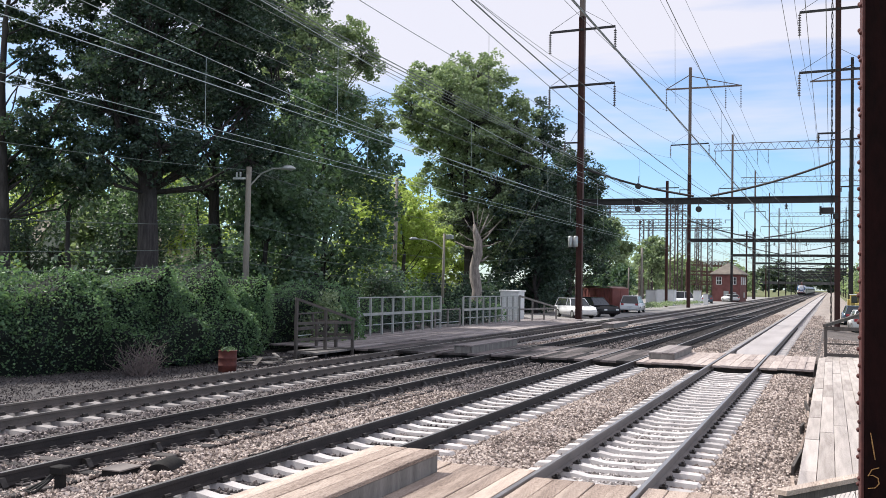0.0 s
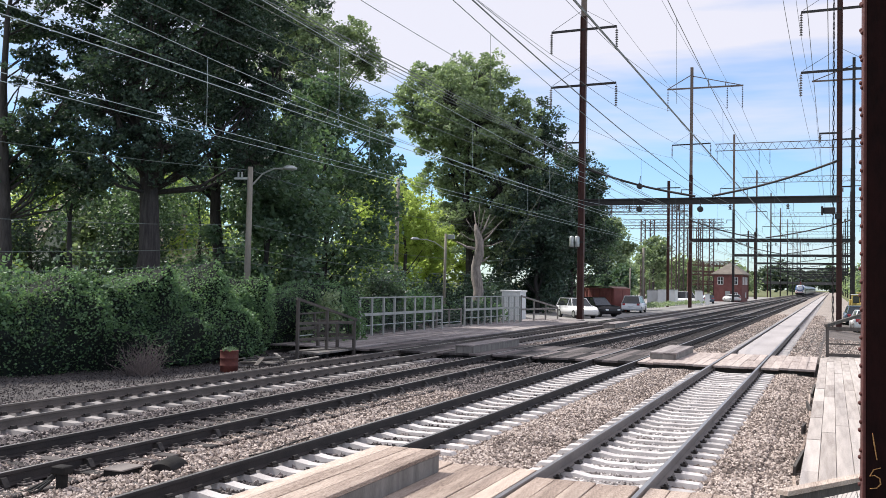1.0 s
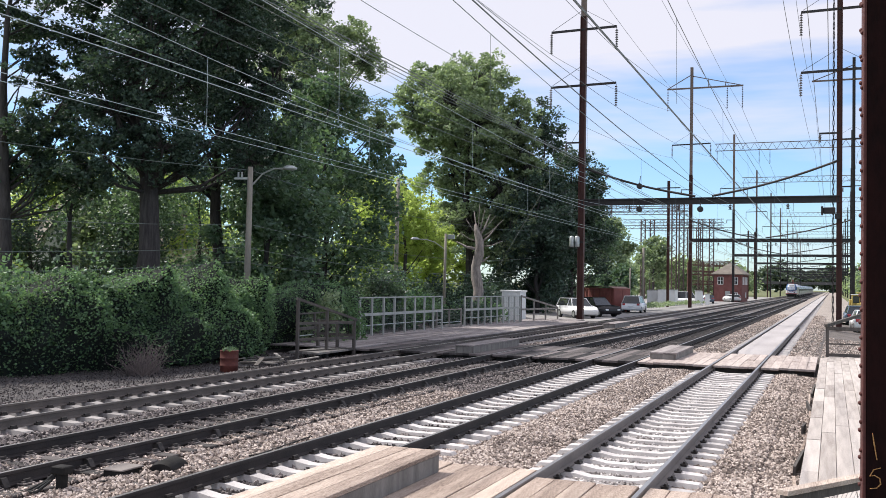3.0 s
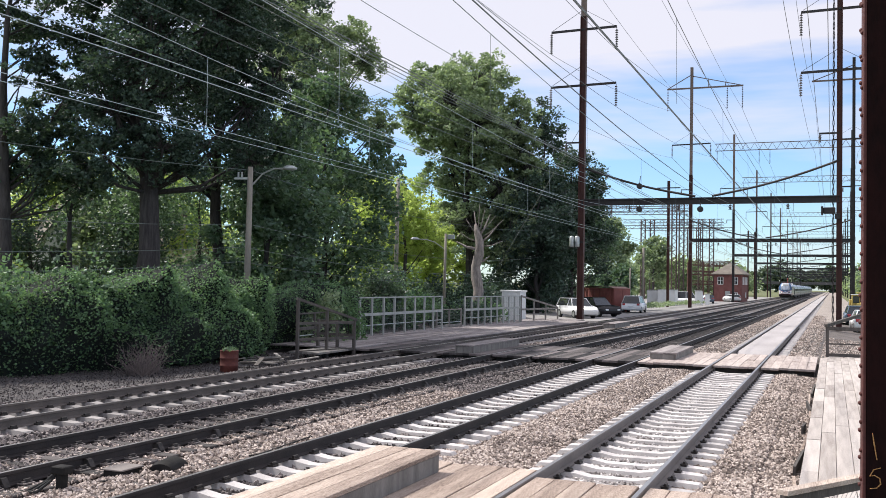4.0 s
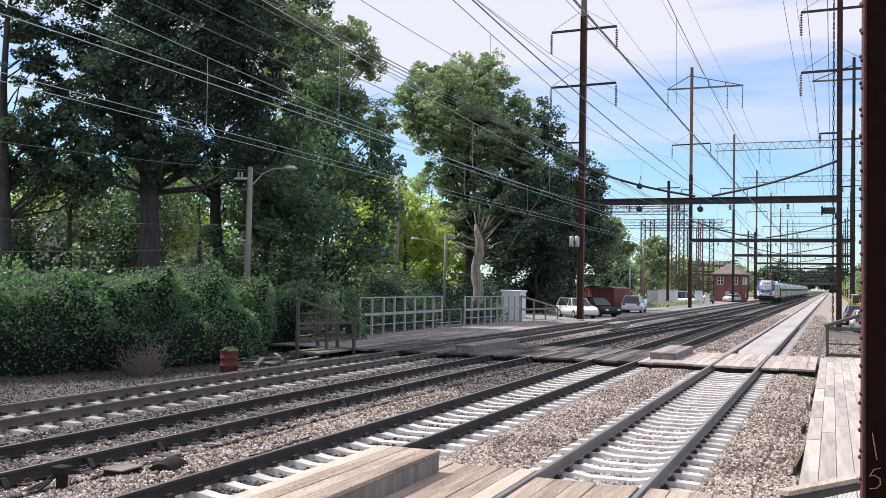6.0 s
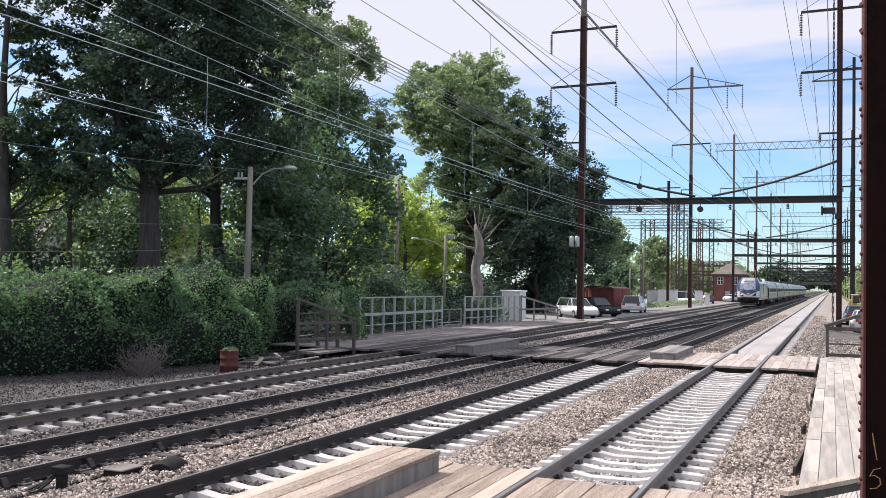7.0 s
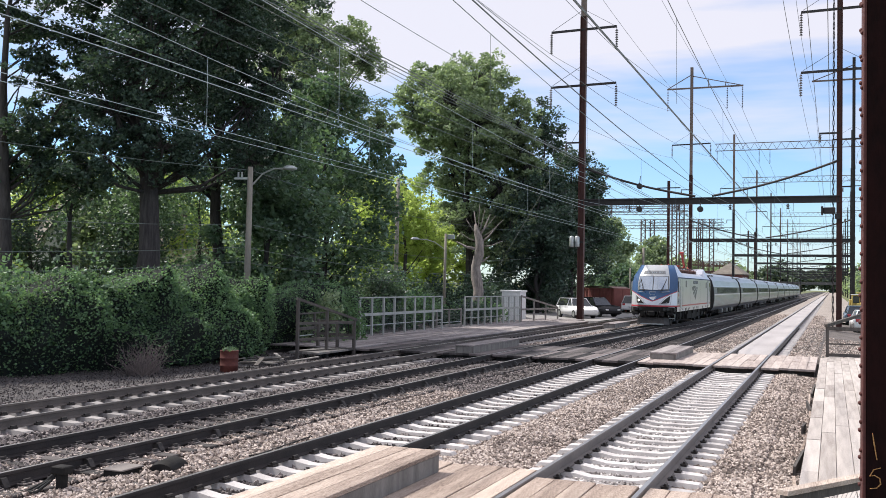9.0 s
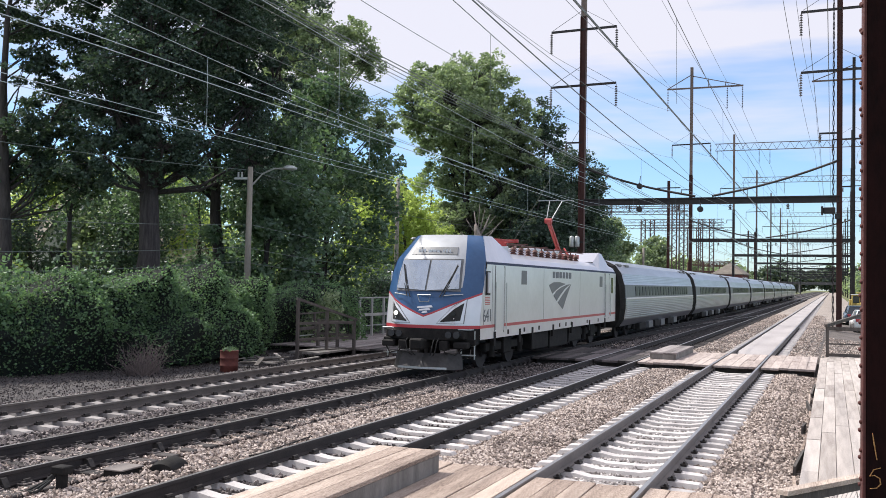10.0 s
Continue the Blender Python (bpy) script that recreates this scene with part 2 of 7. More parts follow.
M_FOREST = leaf_mat("leaf_far_wood", (0.04, 0.065, 0.05), (0.12, 0.16, 0.10), (0.16, 0.22, 0.1), 0.25)
M_CREAM = mat("cream_siding", ((0.42, 0.37, 0.30), (0.52, 0.47, 0.40)), 1.0, 0.8, fine=10)


# ---- builders ----
def link_bm(name, bm, material, parent=None, label="", smooth=False):
    bmesh.ops.recalc_face_normals(bm, faces=bm.faces)
    me = bpy.data.meshes.new(name)
    if smooth:
        for fc in bm.faces:
            fc.smooth = True
    bm.to_mesh(me)
    bm.free()
    for one in material if isinstance(material, (list, tuple)) else (material,):
        me.materials.append(one)
    ob = new(name, me)
    if parent is not None:
        ob.parent = parent
    if label:
        ob["label"] = label
    return ob


def part(name, bm, material, parent, label="", smooth=False):
    return link_bm(name, bm, material, parent, label, smooth)


def thing(name, label, category, group="", at=(0, 0, 0), turn=0, kind=""):
    ob = new(name)
    ob.empty_display_size = 0.3
    ob.matrix_basis = pose(*at, 0, 0, turn)
    return tagged(ob, label, category, group, kind)


def box(bm, x0, x1, y0, y1, z0, z1, bevel=0.0, mi=0):
    vs = [bm.verts.new((x, y, z)) for x in (x0, x1) for y in (y0, y1) for z in (z0, z1)]
    made = []
    for q in ((0, 1, 3, 2), (4, 6, 7, 5), (0, 4, 5, 1), (2, 3, 7, 6), (0, 2, 6, 4), (1, 5, 7, 3)):
        fc = bm.faces.new([vs[i] for i in q])
        fc.material_index = mi
        made.append(fc)
    if bevel:
        edges = list({e for fc in made for e in fc.edges})
        bmesh.ops.bevel(bm, geom=edges, offset=bevel, segments=1, affect="EDGES", material=-1)
    return made


def bar(bm, p0, p1, r0, r1=None, n=6, caps=True, mi=0):
    """A round bar from p0 to p1, tapered from r0 to r1."""
    r1 = r0 if r1 is None else r1
    p0, p1 = Vector(p0), Vector(p1)
    d = (p1 - p0).normalized()
    a = d.orthogonal().normalized()
    b = d.cross(a)
    rings = []
    for p, r in ((p0, r0), (p1, r1)):
        rings.append([bm.verts.new(p + (a * math.cos(2 * math.pi * i / n) + b * math.sin(2 * math.pi * i / n)) * r) for i in range(n)])
    for i in range(n):
        bm.faces.new((rings[0][i], rings[0][(i + 1) % n], rings[1][(i + 1) % n], rings[1][i])).material_index = mi
    if caps:
        bm.faces.new(rings[0][::-1]).material_index = mi
        bm.faces.new(rings[1]).material_index = mi


def beam(bm, p0, p1, w, h, up=(0, 0, 1), mi=0):
    """A squared beam from p0 to p1, w wide and h high."""
    p0, p1 = Vector(p0), Vector(p1)
    d = (p1 - p0).normalized()
    s = d.cross(Vector(up))
    s = s.normalized() if s.length > 1e-4 else d.orthogonal().normalized()
    u = s.cross(d)
    ends = [[bm.verts.new(p + s * (a * w / 2) + u * (b * h / 2)) for a, b in ((-1, -1), (1, -1), (1, 1), (-1, 1))] for p in (p0, p1)]
    for i in range(4):
        bm.faces.new((ends[0][i], ends[0][(i + 1) % 4], ends[1][(i + 1) % 4], ends[1][i])).material_index = mi
    bm.faces.new(ends[0][::-1]).material_index = mi
    bm.faces.new(ends[1]).material_index = mi


def tube(bm, pts, radii, n=6):
    """A bent round bar through points, one ring at each."""
    pts = [Vector(p) for p in pts]
    if not isinstance(radii, (list, tuple)):
        radii = [radii] * len(pts)
    rings, a = [], None
    for i, p in enumerate(pts):
        d = (pts[min(i + 1, len(pts) - 1)] - pts[max(i - 1, 0)]).normalized()
        a = d.orthogonal().normalized() if a is None else (a - d * a.dot(d)).normalized()
        b = d.cross(a)
        rings.append([bm.verts.new(p + (a * math.cos(2 * math.pi * k / n) + b * math.sin(2 * math.pi * k / n)) * radii[i]) for k in range(n)])
    for r, s in zip(rings, rings[1:]):
        for k in range(n):
            bm.faces.new((r[k], r[(k + 1) % n], s[(k + 1) % n], s[k]))
    bm.faces.new(rings[0][::-1])
    bm.faces.new(rings[-1])


def mesh_from(name, verts, faces, material, parent=None, label="", smooth=False):
    me = bpy.data.meshes.new(name)
    me.from_pydata(verts, [], faces)
    for one in material if isinstance(material, (list, tuple)) else (material,):
        me.materials.append(one)
    if smooth:
        me.polygons.foreach_set("use_smooth", [True] * len(me.polygons))
    ob = new(name, me)
    if parent is not None:
        ob.parent = parent
    if label:
        ob["label"] = label
    return ob


def leaves(name, centres, size, material, parent=None, label="", flat=0.35, seed=1):
    """Many small folded leaves, one at each centre."""
    rng = np.random.default_rng(seed)
    c = np.asarray(centres, float)
    n = len(c)
    d = rng.normal(size=(n, 3))
    d[:, 2] *= 0.6
    d /= np.linalg.norm(d, axis=1)[:, None]
    s = np.cross(d, rng.normal(size=(n, 3)))
    s /= np.linalg.norm(s, axis=1)[:, None]
    up = np.cross(d, s)
    sz = size * rng.uniform(0.6, 1.35, (n, 1))
    v = np.empty((n, 4, 3))
    v[:, 0] = c - d * sz * 0.6
    v[:, 1] = c + s * sz * 0.42 + up * sz * flat * 0.4
    v[:, 2] = c + d * sz * 0.6
    v[:, 3] = c - s * sz * 0.42 + up * sz * flat * 0.4
    idx = np.arange(n) * 4
    fs = np.concatenate([np.stack([idx, idx + 1, idx + 2], 1), np.stack([idx, idx + 2, idx + 3], 1)])
    return mesh_from(name, v.reshape(-1, 3).tolist(), fs.tolist(), material, parent, label)


# ---- ground and track bed ----
TRACKS = (-2.977, -7.0, -10.737, -14.427)
SPAN_Y = [74 + 62.6 * i for i in range(-2, 10)]
GANTRY_Y = [74 + 62.6 * i for i in range(-1, 10)]
POLE_L, POLE_R = -18.15, 0.45


def sheet(name, x0, x1, y0, y1, nx, ny, height, material, label, kind="structure", skirt=0.6):
    xs, ys = np.linspace(x0, x1, nx), np.linspace(y0, y1, ny)
    vs = [(x, y, height(x, y)) for y in ys for x in xs]
    fs = [(j * nx + i, j * nx + i + 1, (j + 1) * nx + i + 1, (j + 1) * nx + i) for j in range(ny - 1) for i in range(nx - 1)]
    ob = mesh_from(name, vs, fs, material, None, label, smooth=True)
    return tagged(ob, label, "", "", kind)


def bed_height(x, y):
    """The ballast: a little lower between the tracks, falling away at its rims."""
    z = -0.275 + 0.03 * noise.noise((x * 0.9, y * 0.9, 3)) + 0.02 * noise.noise((x * 3.1, y * 3.1, 8))
    near = min(abs(x - c) for c in TRACKS)
    z += 0.075 * min(1.0, max(0.0, (near - 1.22) / 0.4)) if x < -1.0 else 0.03
    if x > -0.9:
        z -= 0.1 * (x + 0.9)
    if x < -16.3:
        z -= 0.16 * (-16.3 - x)
    return z


ground = mesh_from("ground", [(-2500, -2500, -0.62), (2500, -2500, -0.62), (2500, 2500, -0.62), (-2500, 2500, -0.62)], [(0, 1, 2, 3)], M_GRASS)
tagged(ground, "wide ground of dry grass and weeds", "ground", "", "structure")
sheet("ballast_near", -6.2, 3.4, -12, 90, 50, 330, bed_height, M_BED_GAP_SHADE, "crushed stone bed under the near track, darkened as shade between stones")
sheet("ballast_sooty", -17.2, -6.2, -12, 90, 56, 330, bed_height, M_BALLAST_DARK, "sooty dark crushed stone bed under the far tracks")
sheet("ballast_far", -6.2, 3.4, 90, 1100, 8, 40, lambda x, y: -0.25, M_BALLAST, "crushed stone bed running to the distance")
sheet("ballast_far_sooty", -17.2, -6.2, 90, 1100, 8, 40, lambda x, y: -0.25, M_BALLAST_DARK, "crushed stone bed running to the distance")
sheet("verge", -27.0, -17.0, -12, 76, 50, 300, lambda x, y: -0.30 + 0.05 * noise.noise((x * 0.8, y * 0.8, 0)) + 0.02 * noise.noise((x * 4, y * 4, 5)) + (0.5 if x < -22 else 0) * min(1, (-22 - x) / 3), M_EARTH, "dark bare earth beside the track")
sheet("parking_lot", -60, -17.22, 76, 330, 20, 40, lambda x, y: -0.27, M_PAVE, "sunlit pale concrete parking lot beside the line")
sheet("road", -29.6, -26.95, -12, 76, 10, 20, lambda x, y: 0.12, M_ASPHALT, "grey street behind the hedge")
sheet("lawn", -140, -29.6, -60, 76, 20, 20, lambda x, y: 0.1, M_GRASS, "shaded lawn under the trees")


def ground_z(x, y):
    if y < 76:
        return 0.1 if x < -26.9 else -0.3
    return -0.27 if -60 < x < -17.2 and y < 330 else -0.62



# ---- tracks ----
PROFILE = [(-0.075, -0.185), (0.075, -0.185), (0.075, -0.172), (0.012, -0.150), (0.010, -0.052), (0.036, -0.042), (0.036, -0.008), (0.029, 0.0), (-0.029, 0.0), (-0.036, -0.008),
           (-0.036, -0.042), (-0.010, -0.052), (-0.012, -0.150), (-0.075, -0.172)]


def rail_mesh(bm, path):
    """A rail of the true profile swept along (x, y) points; the running surface takes the second material."""
    rings = [[bm.verts.new((x + px, y, pz)) for px, pz in PROFILE] for x, y in path]
    n = len(PROFILE)
    for r, s in zip(rings, rings[1:]):
        for k in range(n):
            fc = bm.faces.new((r[k], r[(k + 1) % n], s[(k + 1) % n], s[k]))
            fc.material_index = 1 if k == 7 else 0
    bm.faces.new(rings[0][::-1])
    bm.faces.new(rings[-1])


def tie_bm(wood):
    bm = bmesh.new()
    if wood:
        box(bm, -1.3, 1.3, -0.11, 0.11, -0.37, -0.19, 0.012)
        return bm
    # a concrete tie: high rail seats, a dipped middle, sloped flanks
    prof = [(-1.29, -0.245), (-1.24, -0.20), (-0.98, -0.186), (-0.55, -0.186), (-0.32, -0.225), (0.32, -0.225), (0.55, -0.186), (0.98, -0.186), (1.24, -0.20), (1.29, -0.245)]
    rows = [[bm.verts.new((x, s * w, z - dz)) for x, z in prof] for s, w, dz in ((-1, 0.145, 0.13), (-1, 0.105, 0.0), (1, 0.105, 0.0), (1, 0.145, 0.13))]
    for a, b in zip(rows, rows[1:]):
        for i in range(len(prof) - 1):
            bm.faces.new((a[i], a[i + 1], b[i + 1], b[i]))
    for i in (0, -1):
        bm.faces.new([r[i] for r in rows])
    return bm


def clip_bm(bm, x, y):
    """The pair of spring clips and the pad that hold a rail on a tie."""
    for s in (-1, 1):
        box(bm, x + s * 0.115 - 0.05, x + s * 0.115 + 0.05, y - 0.075, y + 0.075, -0.19, -0.155)
        bar(bm, (x + s * 0.125, y - 0.06, -0.138), (x + s * 0.125, y + 0.07, -0.138), 0.024, n=5)


def make_track(index, cx, tie_mat, wood, web, far_mat=None):
    track = thing("track", ("main line track on dark wooden ties" if wood else "main line track on pale concrete ties"), "track", "parallel tracks", kind="structure")
    for s in (-0.7525, 0.7525):
        bm = bmesh.new()
        rail_mesh(bm, [(cx + s, y) for y in (-12, 40, 120, 400, 1100)])
        part("rail", bm, [web, M_RAIL_TOP], track)
    base = part("tie", tie_bm(wood), tie_mat, track)
    step = 0.52 if wood else 0.61
    rng = random.Random(index)
    ys = [5 + index * 0.13 + step * i for i in range(1200)]
    far_v, far_f = [], []
    clips = bmesh.new()
    dull = base.data.copy()
    dull.materials[0] = far_mat or tie_mat
    tpl = [tuple(v.co) for v in base.data.vertices]
    tpf = [tuple(p.vertices) for p in base.data.polygons]
    first = True
    for i, y in enumerate(ys):
        if 33.2 < y < 39.9:
            continue
        if y > 400:
            break
        dx, dz = rng.uniform(-0.02, 0.02), rng.uniform(-0.008, 0.004)
        if i < 75:
            ob = base if first else base.copy()
            if not first:
                scene.collection.objects.link(ob)
            first = False
            if y > 40:
                ob.data = dull
            ob.matrix_basis = pose(cx + dx, y, dz, 0, 0, rng.uniform(-0.7, 0.7))
        elif y < 260:
            k = len(far_v)
            far_v += [(vx + cx + dx, vy + y, vz + dz) for vx, vy, vz in tpl]
            far_f += [tuple(a + k for a in q) for q in tpf]
        if i < 110:
            clip_bm(clips, cx - 0.7525, y)
            clip_bm(clips, cx + 0.7525, y)
    rest = mesh_from("far_ties", far_v, far_f, far_mat or tie_mat, track)
    tagged(rest, kind="stuff")
    tagged(part("rail_clips", clips, M_CLIP, track, "dark steel rail clips"), kind="stuff")
    return track


make_track(0, TRACKS[0], M_TIE, False, M_RAIL_LIGHT)
make_track(1, TRACKS[1], M_TIE, False, M_RAIL, M_TIE_WOOD)
make_track(2, TRACKS[2], M_TIE_WOOD, True, M_RAIL)
make_track(3, TRACKS[3], M_TIE_OLD, False, M_RAIL_MID)


def stones(name, boxes, count, size, material, label, seed):
    """Loose crushed stones lying on the bed, joined."""
    rng = np.random.default_rng(seed)
    octa = np.array([(1, 0, 0), (-1, 0, 0), (0, 1, 0), (0, -1, 0), (0, 0, 1), (0, 0, -1)], float)
    tri = np.array([(0, 2, 4), (2, 1, 4), (1, 3, 4), (3, 0, 4), (2, 0, 5), (1, 2, 5), (3, 1, 5), (0, 3, 5)])
    areas = np.array([(b[1] - b[0]) * (b[3] - b[2]) for b in boxes])
    vs, fs, k = [], [], 0
    for b, a in zip(boxes, areas / areas.sum()):
        n = int(count * a)
        xs, ys = rng.uniform(b[0], b[1], n), b[2] + (b[3] - b[2]) * rng.power(0.62, n)
        for x, y in zip(xs, ys):
            ti = min(range(4), key=lambda q: abs(x - TRACKS[q]))
            if abs(x - TRACKS[ti]) < 1.31:
                if abs(abs(x - TRACKS[ti]) - 0.7525) < 0.14:
                    continue
                step = 0.52 if ti == 2 else 0.61
                ph = (y - 5 - ti * 0.13) % step
                if ti != 2 and min(ph, step - ph) < 0.16:
                    continue
            r = size * rng.uniform(0.55, 1.35)
            q = np.linalg.qr(rng.normal(size=(3, 3)))[0]
            p = (octa * rng.uniform(0.6, 1.15, (6, 1)) * (1, 1, 0.75)) @ q * r
            p += (x, y, bed_height(x, y) + r * 0.3 + (0.05 if ti == 2 and abs(x - TRACKS[2]) < 1.3 else 0.0))
            vs.append(p)
            fs.append(tri + k)
            k += 6
    ob = mesh_from(name, np.concatenate(vs).tolist(), np.concatenate(fs).tolist(), material, None, label)
    return tagged(ob, label, "stones", "", "stuff")


# ---- overhead line portals ----
def insulator(bm, p, length, discs):
    p = Vector(p)
    bar(bm, p, p - Vector((0, 0, length)), 0.025, n=5)
    for i in range(discs):
        c = p - Vector((0, 0, length * (i + 0.8) / (discs + 0.8)))
        bar(bm, c, c - Vector((0, 0, 0.09)), 0.05, 0.135, n=7)


def pole_bm(bm, x, y, h, w):
    """A rolled steel column of H section, on a concrete foot."""
    h2, t, e = w / 2, 0.05, 0.04
    sec = [(-h2, -h2), (-h2 + t, -h2), (-h2 + t, -e), (h2 - t, -e), (h2 - t, -h2), (h2, -h2), (h2, h2), (h2 - t, h2), (h2 - t, e), (-h2 + t, e), (-h2 + t, h2), (-h2, h2)]
    lo = [bm.verts.new((x + a, y + b, -0.35)) for a, b in sec]
    hi = [bm.verts.new((x + a, y + b, h)) for a, b in sec]
    for k in range(12):
        bm.faces.new((lo[k], lo[(k + 1) % 12], hi[(k + 1) % 12], hi[k]))
    bm.faces.new(hi)


def truss(bm, p0, p1, depth, n, r=0.06):
    p0, p1 = Vector(p0), Vector(p1)
    dn = Vector((0, 0, -depth))
    beam(bm, p0, p1, r * 2, r * 2)
    beam(bm, p0 + dn, p1 + dn, r * 2, r * 2)
    for i in range(n):
        a, b = p0.lerp(p1, i / n), p0.lerp(p1, (i + 1) / n)
        beam(bm, (a if i % 2 else a + dn), (b + dn if i % 2 else b), r, r)


def portal(i, y):
    near = i == 1
    g = thing("overhead_line_portal", "dark red steel portal carrying the overhead wires across four tracks", "portal", "overhead line portals")
    far_out = 0.0 if i == 1 else 2.1 + 0.9 * min(i - 2, 3)
    xr = POLE_R + far_out
    bm = bmesh.new()
    pole_bm(bm, POLE_L, y, 18.0 if i > 1 else 23.6, 0.46)
    part("pole", bm, M_STEEL_RED if i < 3 else M_STEEL_DARK, g)
    bm2 = bmesh.new()
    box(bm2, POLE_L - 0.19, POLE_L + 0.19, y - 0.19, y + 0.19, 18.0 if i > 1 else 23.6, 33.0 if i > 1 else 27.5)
    part("pole_top", bm2, M_STEEL_TAN, g, "paler tan upper pole")
    bm = bmesh.new()
    pole_bm(bm, xr, y, 33.0 if i > 1 else 27.5, 0.38)
    part("pole", bm, M_STEEL_RED if i == 1 else M_STEEL_DARK, g)
    bm = bmesh.new()
    box(bm, POLE_L, xr, y - 0.17, y + 0.17, 8.75, 8.83)
    box(bm, POLE_L, xr, y - 0.17, y + 0.17, 9.17, 9.25)
    box(bm, POLE_L, xr, y - 0.05, y + 0.05, 8.83, 9.17)
    part("cross_beam", bm, M_STEEL_DARK, g)
    for s in (0, 1):
        bm = bmesh.new()
        xa, xm = (POLE_L, -9.5) if s == 0 else (xr, -8.3)
        pts = [Vector((xa, y, 11.75)).lerp(Vector((xm, y, 9.35)), k / 8) - Vector((0, 0, 0.25 * math.sin(math.pi * k / 8))) for k in range(9)]
        tube(bm, pts, 0.085, 6)
        part("stay", bm, M_STEEL_DARK, g)
    arms = ((18.2, 2.6), (22.6, 2.6)) if near else ((22.3, 2.6),)
    for x in (POLE_L, xr):
        for z, half in arms:
            bm = bmesh.new()
            beam(bm, (x - half, y, z - 0.05), (x + half, y, z + 0.05), 0.16, 0.16)
            bar(bm, (x, y, z + 1.6), (x - half * 0.95, y, z + 0.1), 0.02, n=4)
            bar(bm, (x, y, z + 1.6), (x + half * 0.95, y, z + 0.1), 0.02, n=4)
            part("crossarm", bm, M_STEEL_DARK, g)
            for s in (-1, 1):
                bm = bmesh.new()
                insulator(bm, (x + s * half, y, z - 0.05), 1.75, 9)
                part("insulator", bm, M_INSUL, g)
        z = 13.7 if near else 16.0
        s = -1
        bm = bmesh.new()
        beam(bm, (x, y, z), (x + s * 1.35, y, z), 0.12, 0.12)
        part("crossarm", bm, M_STEEL_DARK, g)
        bm = bmesh.new()
        insulator(bm, (x + s * 1.3, y, z), 0.65, 5)
        part("insulator", bm, M_INSUL, g)
    if not near:
        if i == 2:
            for x, a, b in ((POLE_L, -21.5, -11.3), (xr, -2.6, 5.4)):
                bm = bmesh.new()
                beam(bm, (a, y, 30.1), (b, y, 30.1), 0.2, 0.2)
                beam(bm, (a, y, 30.1), (x, y, 32.0), 0.1, 0.1)
                beam(bm, (x, y, 31.8), (b, y, 30.1), 0.1, 0.1)
                for k in (0.33, 0.66):
                    q = x + (b - x) * k
                    beam(bm, (q, y, 30.1), (q, y, 31.9 - 1.7 * k), 0.08, 0.08)
                part("top_truss", bm, M_STEEL_TAN, g)
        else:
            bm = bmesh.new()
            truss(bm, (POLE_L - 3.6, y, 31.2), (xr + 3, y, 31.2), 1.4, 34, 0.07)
            part("top_truss", bm, M_STEEL_TAN, g)
        for k, x in enumerate((-21.4, -13.4, -11.4)):
            bm = bmesh.new()
            insulator(bm, (x, y, 30.0), 3.0, 12)
            part("insulator", bm, M_INSUL, g)
    for c in TRACKS:
        bm = bmesh.new()
        insulator(bm, (c, y, 8.75), 0.45, 3)
        part("insulator", bm, M_INSUL, g)
    return g


for gi, gy in enumerate(GANTRY_Y):
    if gi > 0:
        portal(gi, gy)

for y, x in ((137.5, -21.3), (262, -20.2), (268, -19.0), (330, -19.4)):
    p = thing("signal_pole", "dark red steel pole beside the line", "pole", "line side poles")
    bm = bmesh.new()
    pole_bm(bm, x, y, 17.4, 0.36)
    part("pole", bm, M_STEEL_RED, p)
    bm = bmesh.new()
    beam(bm, (x - 1.6, y, 16.4), (x + 1.6, y, 16.4), 0.14, 0.14)
    part("crossarm", bm, M_STEEL_DARK, p)


# ---- wires ----
def strand(bm, x, ya, yb, za, sag, r, n=14, xb=None, zb=None):
    """A wire hanging between two supports."""
    xb, zb = x if xb is None else xb, za if zb is None else zb
    tube(bm, [(x + (xb - x) * k / n, ya + (yb - ya) * k / n, za + (zb - za) * k / n - 4 * sag * (k / n) * (1 - k / n)) for k in range(n + 1)], r, 4)


for ti, c in enumerate(TRACKS):
    line = thing("overhead_line", "catenary of messenger, hangers and contact wire above a track", "overhead wire", "overhead lines")
    for gi, (ya, yb) in enumerate(zip(SPAN_Y[:-1], SPAN_Y[1:])):
        r = 0.0085 if gi < 2 else 0.016
        # Near spans of the two far tracks get a paler colour, as if lit.
        pale = M_WIRE_LIT if gi < 2 and ti > 1 else M_WIRE
        bm = bmesh.new()
        strand(bm, c, ya, yb, 8.52, 0.98, r)
        part("messenger_wire", bm, pale, line)
        bm = bmesh.new()
        low = (-0.2, 0.06, 0.0, 0.0)[ti]
        strand(bm, c + 0.1, ya, yb, 6.16 + low, 0.05, r)
        part("contact_wire", bm, pale, line)
        bm = bmesh.new()
        strand(bm, c - 0.05, ya, yb, 6.36 + min(low, 0.0), 0.05, r)
        part("auxiliary_wire", bm, pale, line)
        for k in range(6):
            y = ya + 8.6 + 9.1 * k
            if gi > 4:
                continue
            u = (y - ya) / (yb - ya)
            bm = bmesh.new()
            bar(bm, (c, y, 8.52 - 3.92 * u * (1 - u)), (c + 0.02, y, 6.3), 0.005 if gi < 2 else 0.012, n=4)
            part("hanger", bm, pale, line)
spare = thing("spare_messenger", "second heavy messenger wire beside the first", "overhead wire", "overhead lines")
for ya, yb in zip(SPAN_Y[:4], SPAN_Y[1:5]):
    bm = bmesh.new()
    strand(bm, TRACKS[1], ya, yb, 8.78, 0.72, 0.016)
    part("span", bm, M_WIRE, spare)
